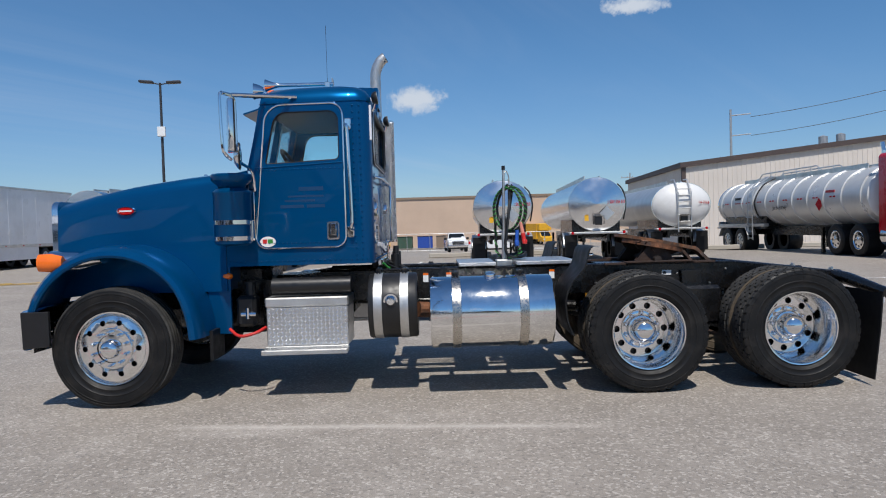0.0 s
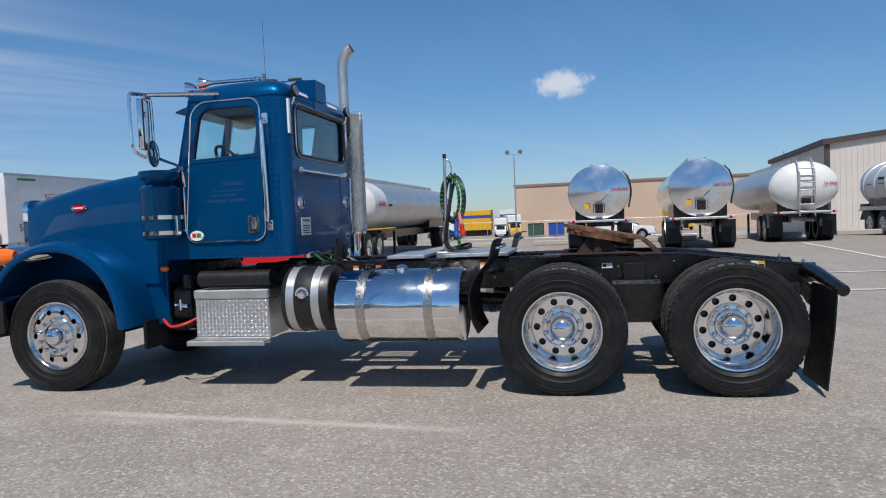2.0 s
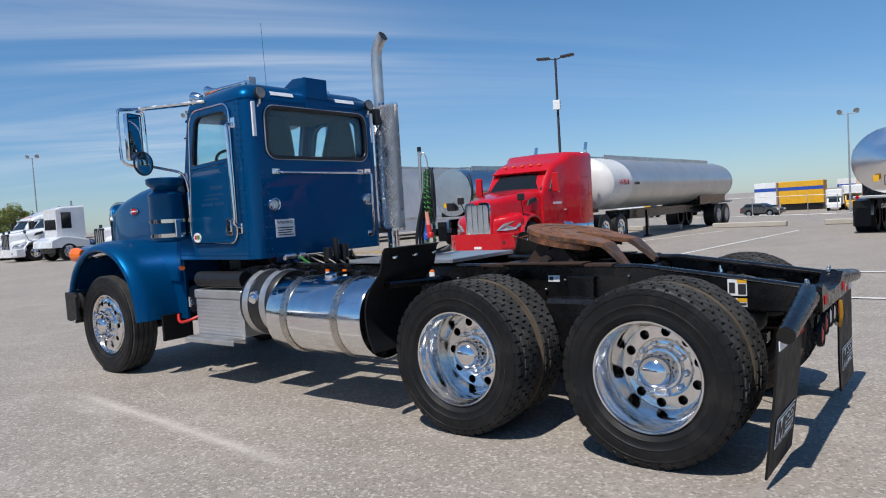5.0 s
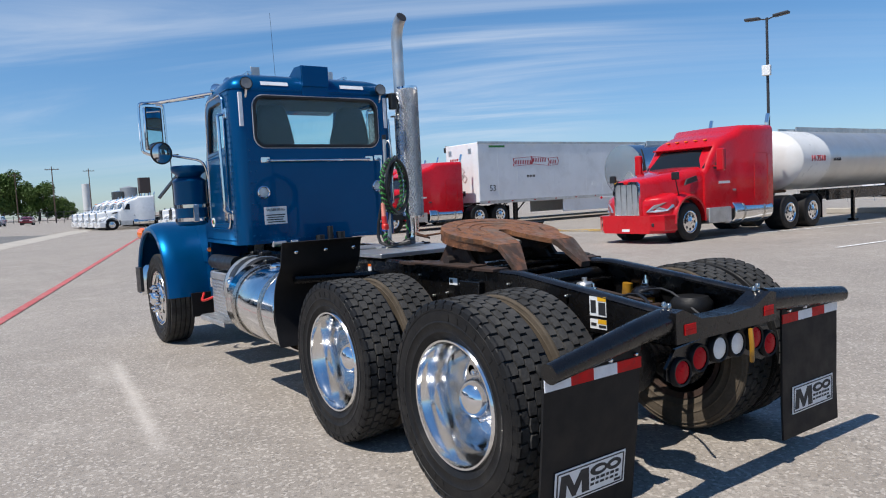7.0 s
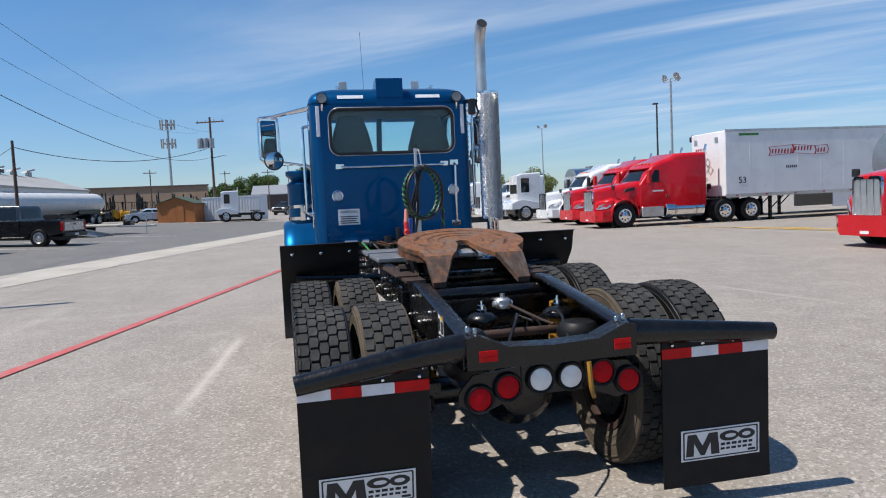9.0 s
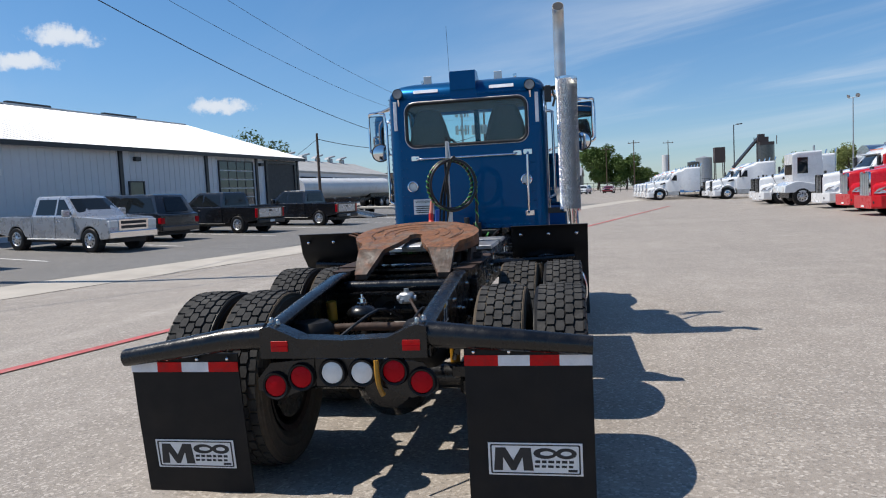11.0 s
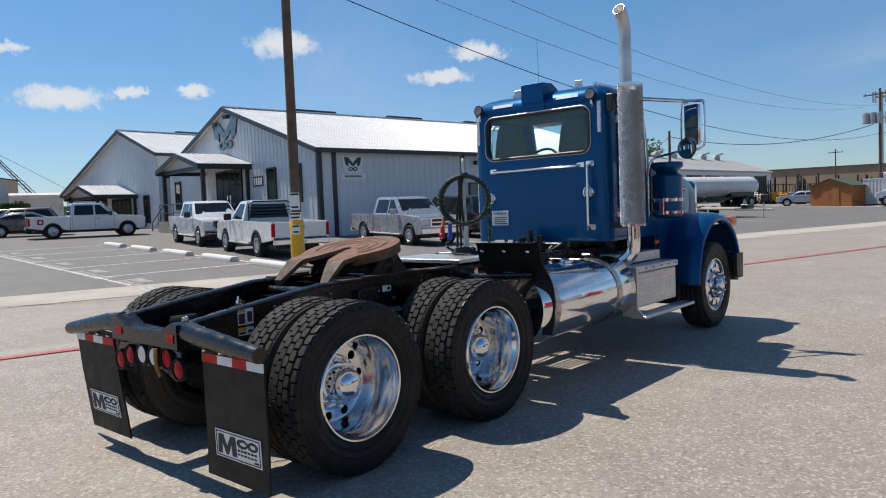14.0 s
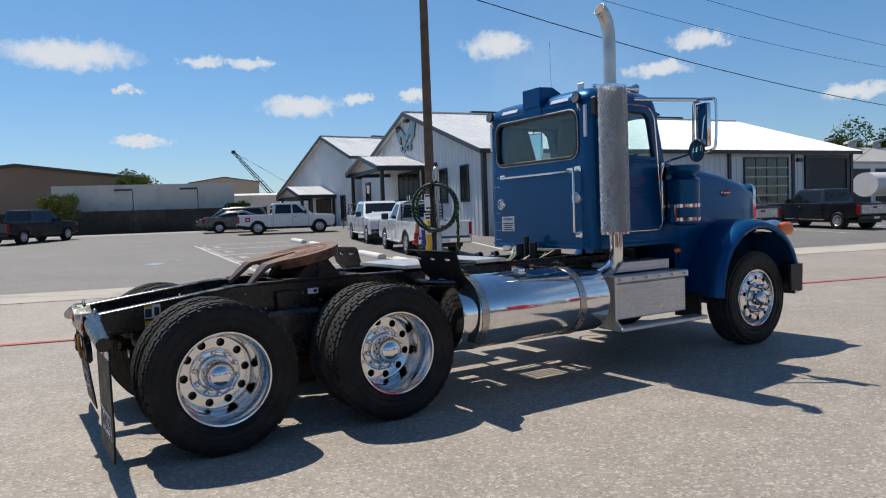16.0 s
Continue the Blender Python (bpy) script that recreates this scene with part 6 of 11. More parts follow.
for yy, body in ((-0.125, "black"), (0.325, "yellow_worn")):
    fb = part("canister", lathe([(0.0, 0.74), (0.045, 0.74), (0.05, 0.76), (0.05, 0.885), (0.0, 0.886)], 18, "Z"), M[body], TRUCK, "grimy canister between the rails", True, pose(3.02, yy, 0))
    part("canister_cap", lathe([(0.082, 0.872), (0.088, 0.885), (0.084, 0.905), (0.06, 0.925), (0.03, 0.935), (0.0, 0.936)], 20, "Z"), M["black"], fb, "", True)
    part("stud", lathe([(0.0, 0.998), (0.009, 0.996), (0.011, 0.975), (0.022, 0.972), (0.024, 0.95), (0.034, 0.948), (0.034, 0.93)], 10, "Z"), M["chrome"], fb, "bright stud and nut", True)
part("coil_hose", tube([(2.18 + 0.05 * math.cos(0.9 * i), -0.02 + 0.012 * i, 0.92 + 0.05 * math.sin(0.9 * i)) for i in range(24)], 0.011, 6, 2), M["rust"], TRUCK, "rusty coiled hose", True)
part("suspension_beam", merge(box(1.25, 3.45, -0.60, -0.50, 0.52, 0.62, 0.02), box(2.1, 2.55, -0.62, -0.44, 0.50, 0.86, 0.03)), M["black"], TRUCK)
part("suspension_beam", merge(box(1.25, 3.45, 0.50, 0.60, 0.52, 0.62, 0.02), box(2.1, 2.55, 0.44, 0.62, 0.50, 0.86, 0.03)), M["black"], TRUCK)
rnd = random.Random(4)
for k in range(20):
    x0, y0 = rnd.uniform(1.4, 3.0), rnd.uniform(-0.34, 0.34)
    x1, y1 = x0 + rnd.uniform(0.15, 0.7), rnd.uniform(-0.34, 0.34)
    part("air_hose", tube([(x0, y0, 0.84), ((x0 + x1) / 2, (y0 + y1) / 2 + 0.05, 0.96 - rnd.random() * 0.14), (min(x1, 3.6), y1, 0.82)], 0.008 if k % 4 else 0.004, 6, 4), M["plastic" if k % 4 else "sticker"], TRUCK)
for s in (-1, 1):
    for k in range(5):
        xx = 2.72 + 0.13 * k
        part("u_bolt", merge(tube([(xx, s * 0.44, 0.66), (xx, s * 0.47, 0.80 + 0.03 * (k % 2))], 0.012, 6), tube([(xx - 0.02, s * 0.45, 0.74 + 0.04 * (k % 2)), (xx + 0.035, s * 0.48, 0.74 + 0.04 * (k % 2))], 0.016, 6)), M["strap"], TRUCK)
part("hanger_bracket", prism([(2.22, 1.0), (2.42, 1.0), (2.40, 0.62), (2.24, 0.62)], "Y", -0.47, -0.425, 0.006), M["black"], TRUCK, "cast hanger bracket on the rail")
part("hanger_bracket", prism([(2.22, 1.0), (2.42, 1.0), (2.40, 0.62), (2.24, 0.62)], "Y", 0.425, 0.47, 0.006), M["black"], TRUCK, "cast hanger bracket on the rail")
for s in (-1, 1):
    for x, z0, z1, hw_ in ((3.33, 0.885, 0.985, 0.055), (3.33, 0.82, 0.87, 0.055)):
        lb = part("rail_label", box(x - hw_, x + hw_, s * 0.4255 - 0.001, s * 0.4255 + 0.001, z0, z1), M["sticker"], TRUCK, "white label with a yellow corner")
        part("label_corner", box(x, x + hw_, s * 0.427 - 0.001, s * 0.427 + 0.001, z1 - 0.022, z1), M["yellow"], lb)
        part("lettering_bar", box(x + 0.005, x + hw_ - 0.004, s * 0.427 - 0.001, s * 0.427 + 0.001, z0 + 0.008, z1 - 0.028), M["ink"], lb)
        part("lettering_bar", box(x - hw_ + 0.008, x - 0.012, s * 0.427 - 0.001, s * 0.427 + 0.001, z0 + 0.015, z1 - 0.02), M["ink"], lb)
    for x in (0.02, -0.2, 1.0):
        lb = part("rail_label", box(x - 0.025, x + 0.025, s * 0.4255 - 0.001, s * 0.4255 + 0.001, 0.955, 1.04), M["sticker"], TRUCK, "small white rail label")
        part("label_corner", box(x - 0.025, x + 0.025, s * 0.427 - 0.001, s * 0.427 + 0.001, 1.02, 1.04), M["amber"], lb)
    lb = part("rail_label", box(2.05, 2.14, s * 0.4255 - 0.001, s * 0.4255 + 0.001, 0.955, 1.0), M["sticker"], TRUCK, "small white rail label")
    part("lettering_bar", box(2.06, 2.09, s * 0.427 - 0.001, s * 0.427 + 0.001, 0.965, 0.99), M["ink"], lb)
# gear behind and below the cab
part("transmission", merge(box(-1.7, -0.9, -0.3, 0.3, 0.62, 1.05, 0.06), box(-2.6, -1.7, -0.32, 0.32, 0.5, 1.2, 0.08)), M["black"], TRUCK)
part("cab_mount", merge(box(-0.72, -0.58, -0.30, 0.30, 1.10, 1.16, 0.01), tube([(-0.5, -0.12, 1.08), (-0.5, -0.12, 1.22)], 0.045, 10), tube([(-0.5, 0.1, 1.08), (-0.5, 0.1, 1.24)], 0.045, 10), tube([(-0.5, -0.01, 1.08), (-0.5, -0.01, 1.3)], 0.03, 10)), M["plastic"], TRUCK)
part("cab_latch", merge(box(-0.64, -0.60, -0.56, -0.42, 1.13, 1.19, 0.008), box(-0.64, -0.60, -0.38, -0.30, 1.13, 1.19, 0.008)), M["chrome"], TRUCK)
for k in range(8):
    y0 = -0.38 + 0.1 * k
    part("cable", tube([(-0.62, y0, 1.16), (-0.5, y0 * 0.8, 1.06 + 0.03 * (k % 3)), (-0.2, y0 * 0.6, 0.98), (0.15, y0 * 0.5, 1.0)], 0.011, 6, 4), M["plastic" if k % 3 else "green_hose"], TRUCK)
part("red_cable", tube([(-1.95, -0.85, 0.62), (-1.85, -0.9, 0.56), (-1.72, -0.88, 0.58), (-1.64, -0.8, 0.62)], 0.014, 8, 4), M["red_hose"], TRUCK, "red battery cable")
part("steering_box", merge(box(-1.92, -1.74, -0.75, -0.55, 0.62, 0.9, 0.03), tube([(-1.8, -0.66, 0.85), (-1.8, -0.66, 1.02)], 0.05, 10)), M["plastic"], TRUCK)
part("chrome_fittings", merge(tube([(-1.86, -0.78, 0.74), (-1.72, -0.8, 0.74)], 0.022, 8), tube([(-1.8, -0.8, 0.70), (-1.8, -0.8, 0.80)], 0.018, 8)), M["chrome"], TRUCK)

# ---- vehicles standing round the lot: nose to -y, nose at y = 0, wheels on z = 0 ----
M["car_glass"] = mat("dark_car_glass", (0.012, 0.015, 0.017), 0.05, 0.0, 0.05, 2, 30, spec=0.45, rough_vary=0.03)
M["white_car"] = mat("white_car_paint", (0.72, 0.73, 0.74), 0.25, 0.0, 0.03, 2.0, 60.0, coat=1.0, dirt=(0.5, 0.48, 0.45), dirt_amount=0.08)
M["navy_car"] = mat("dark_blue_car_paint", (0.010, 0.014, 0.026), 0.2, 0.2, 0.1, 2.0, 60.0, coat=0.6, dirt=(0.03, 0.03, 0.03), dirt_amount=0.06)
M["headlight"] = mat("clear_headlight", (0.45, 0.47, 0.5), 0.12, 0.6, 0.2, 14.0, 60.0, coat=1.0)
M["taupe"] = mat("taupe_metallic_paint", (0.22, 0.195, 0.165), 0.3, 0.4, 0.05, 2.0, 300.0, coat=1.0)
M["grey_car"] = mat("dark_grey_paint", (0.06, 0.062, 0.066), 0.3, 0.3, 0.05, 2.0, 300.0, coat=1.0)
M["pale_blue"] = mat("pale_blue_paint", (0.35, 0.43, 0.52), 0.3, 0.2, 0.05, 2.0, 300.0, coat=1.0)
M["dark_red"] = mat("dark_red_paint", (0.22, 0.02, 0.03), 0.3, 0.2, 0.05, 2.0, 300.0, coat=1.0)
M["steel_wheel"] = mat("alloy_wheel", (0.55, 0.55, 0.56), 0.3, 0.9, 0.08, 8, 60)
M["tank_mirror"] = mat("mirror_polished_tank", (0.74, 0.74, 0.74), 0.2, 1.0, 0.05, 1.2, 20, rough_vary=0.05, dirt=(0.5, 0.49, 0.47), dirt_amount=0.12)
M["tank_pale"] = mat("pale_tank_silver", (0.6, 0.6, 0.59), 0.36, 0.35, 0.06, 1.0, 20, dirt=(0.4, 0.38, 0.35), dirt_amount=0.15)
M["tank_silver"] = mat("brushed_tank_silver", (0.58, 0.58, 0.57), 0.38, 0.75, 0.06, 1.0, 20, dirt=(0.4, 0.38, 0.35), dirt_amount=0.15)
M["van_white"] = mat("white_trailer_skin", (0.76, 0.765, 0.77), 0.35, 0.0, 0.05, 0.7, 20, dirt=(0.45, 0.43, 0.40), dirt_amount=0.25, dirt_scale=0.8)
M["red_ink"] = mat("red_lettering", (0.42, 0.03, 0.04), 0.5, 0.0, 0.1, 5, 60)

WHEEL_ME = {}


def simple_wheel(parent, x, y, R, w, rim=0.6, rim_mat="steel_wheel", side=1, name="wheel", spokes=True):
    """A road wheel: rim disc with dark gaps, and its tyre."""
    key = (R, w, rim, rim_mat)
    if key not in WHEEL_ME:
        r = R * rim
        bm = lathe([(r * 0.18, -0.012), (r * 0.3, 0.0), (r * 0.42, 0.012), (r * 0.86, 0.02), (r * 0.95, -0.005), (r, 0.0), (r * 1.02, 0.02)], 24)
        cap = lathe([(0.0, -0.02), (r * 0.12, -0.02), (r * 0.2, -0.005)], 16)
        me = bpy.data.meshes.new("wheel")
        m_ = merge(bm, cap)
        m_.to_mesh(me)
        m_.free()
        t = lathe([(r, 0.03), (r * 1.05, 0.005), (R * 0.86, -0.008), (R * 0.95, 0.004), (R, 0.03), (R, w - 0.03), (R * 0.95, w), (R * 0.8, w), (r, w - 0.02)], 32)
        tm = bpy.data.meshes.new("tyre")
        t.to_mesh(tm)
        t.free()
        h = merge(*[moved(lathe([(0.0, 0.0), (r * 0.13, 0.0)], 8), pose(r * 0.64 * math.cos(a), 0.0125, r * 0.64 * math.sin(a))) for a in [2 * math.pi * k / 8 for k in range(8)]])
        hm = bpy.data.meshes.new("hand_holes")
        h.to_mesh(hm)
        h.free()
        for q in (me, tm):
            q.polygons.foreach_set("use_smooth", [True] * len(q.polygons))
            q.set_sharp_from_angle(angle=radians(35))
        WHEEL_ME[key] = (me, tm, hm)
    me, tm, hm = WHEEL_ME[key]
    ob = piece(name, me, M[rim_mat], parent, loc=pose(x, y, R, 0, 0, -90 if side < 0 else 90))
    piece("tyre", tm, M["rubber"], ob)
    piece("hand_hole", hm, M["ink"], ob)
    return ob


def arch(yc, r, zb, n=9):
    """Points over a wheel arch, from the rear foot to the front foot."""
    return [(yc + r * math.cos(t), max(zb, 0.42 + r * math.sin(t))) for t in [math.pi * i / (n - 1) for i in range(n)]]


def side_quad(parent, pts, hw, material, name, s, out=0.006):
    """A flush pane on a car's flank; hw(z) is the half-width there."""
    bm = faces([(s * (hw(z) + out), y, z) for y, z in pts] + [(s * (hw(z) - 0.01), y, z) for y, z in pts], [tuple(range(len(pts)))] + [(i, (i + 1) % len(pts), len(pts) + (i + 1) % len(pts), len(pts) + i) for i in range(len(pts))])
    bmesh.ops.recalc_face_normals(bm, faces=bm.faces[:])
    return part(name, bm, M[material], parent)


def pickup(m, paint, label, crew=True, rack=False, dark_trim=False, L=5.85, tall=1.9, mark=False):
    T = thing("pickup_truck", m, label, "pickup truck", "vehicles parked by the offices")
    W, yf, wb = 0.98, 0.95, 3.75 if crew else 3.4
    yr, yc = yf + wb, 3.85 if crew else 3.05
    ws = 1.35
    zb = 0.42
    low = [(0.06, 0.46), (0.0, 0.62), (0.03, 1.0), (0.14, 1.13), (1.3, 1.2), (yc, 1.22), (yc, zb)] + [(yf + 0.46 + 0.02, zb)] + arch(yf, 0.46, zb)[1:-1] + [(yf - 0.48, zb)]
    body = part("body", prism([(y, z) for y, z in low], "X", -W, W, 0.035), M[paint], T)
    bed = [(yc + 0.015, 1.19), (L - 0.02, 1.19), (L, 0.62), (yr + 0.48, 0.5)] + arch(yr, 0.46, 0.5)[1:-1] + [(yr - 0.48, 0.5), (yc + 0.015, 0.42)]
    for s in (-1, 1):
        part("bed_side", prism(bed, "X", s * W if s > 0 else -W, s * (W - 0.07), 0.012), M[paint], T)
    tg = part("tailgate", box(-W + 0.07, W - 0.07, L - 0.07, L - 0.005, 0.68, 1.19, 0.015), M[paint], T)
    part("tailgate_handle", box(-0.12, 0.12, L - 0.006, L + 0.006, 0.98, 1.06, 0.004), M["plastic"], tg)
    if paint == "black_car":
        part("tailgate_panel", box(-W + 0.2, W - 0.2, L - 0.007, L - 0.001, 0.74, 1.12), M["silver"], tg, "silver tailgate panel")
    if mark:
        part("tailgate_mark", box(-0.6, -0.3, L - 0.006, L - 0.002, 0.8, 1.08), M["tape_red"], tg, "plain red mark")
        for s in (-1, 1):
            part("side_mark", framed(rrect(L - 0.72, L - 0.42, 0.78, 1.06, 0.04), rrect(L - 0.64, L - 0.5, 0.86, 0.98, 0.02), lambda p, d: (s * (W + d), p[0], p[1]), 0.001, 0.003), M["tape_red"], T, "plain red mark")
    part("bed_floor", box(-W + 0.07, W - 0.07, yc + 0.02, L - 0.07, 0.66, 0.70), M["plastic"], T)
    part("bed_front", box(-W + 0.07, W - 0.07, yc + 0.02, yc + 0.06, 0.66, 1.18), M[paint], T)
    hw = lambda z: 0.95 - 0.20 * max(0.0, (z - 1.2) / (tall - 1.2))
    ring = lambda y0, y1, z, h: [(h, y1, z), (h, y0 + 0.15, z), (h * 0.55, y0, z), (-h * 0.55, y0, z), (-h, y0 + 0.15, z), (-h, y1, z)]
    roof0 = ws + 0.80
    part("cab_roof", loft([ring(ws, yc - 0.02, 1.2, hw(1.2)), ring(ws + 0.7, yc - 0.10, tall - 0.08, hw(tall - 0.08)), ring(roof0 + 0.05, yc - 0.17, tall - 0.015, hw(tall) - 0.04), ring(roof0 + 0.25, yc - 0.3, tall, hw(tall) - 0.2)]), M[paint], T, "", True)
    for y0, y1, h0, h1, nm in ((ws + 0.07, ws + 0.66, 1.24, tall - 0.1, "windscreen"),):
        k = 0.012
        part(nm, faces([(-0.86, y0 + 0.12 - k, h0), (-0.5, y0 - k, h0), (0.5, y0 - k, h0), (0.86, y0 + 0.12 - k, h0), (0.73, y1 + 0.12 - k, h1), (0.42, y1 - k, h1), (-0.42, y1 - k, h1), (-0.73, y1 + 0.12 - k, h1)], [(1, 2, 5, 6), (0, 1, 6, 7), (2, 3, 4, 5)]), M["car_glass"], T)
    part("rear_window", faces([(-0.72, yc - 0.013, 1.3), (0.72, yc - 0.013, 1.3), (0.62, yc - 0.085, tall - 0.14), (-0.62, yc - 0.085, tall - 0.14)], [(0, 1, 2, 3)]), M["car_glass"], T)
    mid = 2.62 if crew else yc - 0.2
    for s in (-1, 1):
        side_quad(T, [(ws + 0.42, 1.25), (mid - 0.04, 1.25), (mid - 0.04, tall - 0.12), (ws + 0.98, tall - 0.12)], hw, "car_glass", "side_window", s)
        if crew:
            side_quad(T, [(mid + 0.05, 1.25), (yc - 0.2, 1.25), (yc - 0.28, tall - 0.12), (mid + 0.05, tall - 0.12)], hw, "car_glass", "side_window", s)
        for y in (ws + 0.3, mid, *((yc - 0.1,) if crew else ())):
            part("door_gap", box(s * (W + 0.001) - 0.003, s * (W + 0.001) + 0.003, y - 0.006, y + 0.006, 0.5, 1.2), M["ink"], T)
        part("door_handle", box(s * W - 0.015, s * W + 0.022, mid - 0.26, mid - 0.1, 1.02, 1.06, 0.008), M["chrome" if not dark_trim else "plastic"], T)
        part("wing_mirror", box(s * 1.0 if s > 0 else -1.26, 1.26 if s > 0 else -1.0, ws + 0.42, ws + 0.56, 1.2, 1.44, 0.03), M["plastic" if paint == "white_car" else paint], T)
        part("head_light", box(s * 0.62 if s > 0 else -0.97, 0.97 if s > 0 else -0.62, -0.012, 0.2, 0.82, 1.06, 0.02), M["white_lens"], T)
        part("tail_light", box(s * (W - 0.1) if s > 0 else -W - 0.006, W + 0.006 if s > 0 else -(W - 0.1), L - 0.09, L + 0.004, 0.72, 1.14, 0.01), M["red_lens"], T)
        part("running_board", box(s * 0.9 if s > 0 else -1.04, 1.04 if s > 0 else -0.9, yf + 0.6, yr - 0.65, 0.40, 0.45, 0.01), M["alu_dull" if not dark_trim else "plastic"], T)
        part("arch_liner", moved(lathe([(0.44, 0), (0.44, 0.25), (0, 0.25)], 16), pose(s * 0.95, yf, 0.42, 0, 0, 90 if s > 0 else -90)), M["ink"], T)
        part("arch_liner", moved(lathe([(0.44, 0), (0.44, 0.25), (0, 0.25)], 16), pose(s * 0.95, yr, 0.42, 0, 0, 90 if s > 0 else -90)), M["ink"], T)
        if paint == "white_car" and not crew:
            part("arch_flare", framed([(yr + 0.5 * math.cos(t), 0.42 + 0.5 * math.sin(t)) for t in [2 * math.pi * i / 24 for i in range(24)]], [(yr + 0.42 * math.cos(t), 0.42 + 0.42 * math.sin(t)) for t in [2 * math.pi * i / 24 for i in range(24)]], lambda p, d: (s * (W + d), p[0], max(0.45, p[1])), -0.02, 0.02), M["plastic"], T)
        for y in (yf, yr):
            simple_wheel(T, s * 0.985, y, 0.405, 0.27, 0.62, side=s)
    part("grille", framed(rrect(-0.6, 0.6, 0.72, 1.08, 0.03), rrect(-0.52, 0.52, 0.78, 1.03, 0.02), lambda p, d: (p[0], d, p[1]), -0.02, 0.03), M["plastic" if dark_trim else "chrome"], T)
    part("grille_mesh", box(-0.54, 0.54, -0.004, 0.02, 0.77, 1.04), M["ink"], T)
    part("grille_bar", box(-0.54, 0.54, -0.018, 0.0, 0.88, 0.93), M["plastic" if dark_trim else "chrome"], T)
    part("front_bumper", box(-0.97, 0.97, -0.06, 0.12, 0.46, 0.70, 0.03), M["plastic" if dark_trim else "chrome"], T)
    part("rear_bumper", box(-0.95, 0.95, L - 0.05, L + 0.1, 0.45, 0.64, 0.03), M["plastic" if dark_trim else "chrome"], T)
    part("number_plate", box(-0.16, 0.16, L + 0.101, L + 0.105, 0.5, 0.6), M["sticker"], T, "blank plate")
    part("underside", box(-0.75, 0.75, 0.3, L - 0.3, 0.30, 0.46), M["ink"], T)
    if rack:
        rk = part("headache_rack", merge(tube([(-0.8, yc + 0.1, 1.2), (-0.78, yc + 0.1, 1.78), (-0.6, yc + 0.1, 1.86), (0.6, yc + 0.1, 1.86), (0.78, yc + 0.1, 1.78), (0.8, yc + 0.1, 1.2)], 0.03, 8), *[tube([(-0.78, yc + 0.1, z), (0.78, yc + 0.1, z)], 0.018, 6) for z in (1.3, 1.42, 1.54, 1.66)]), M["plastic"], T, "black tube rack behind the cab")
    return T


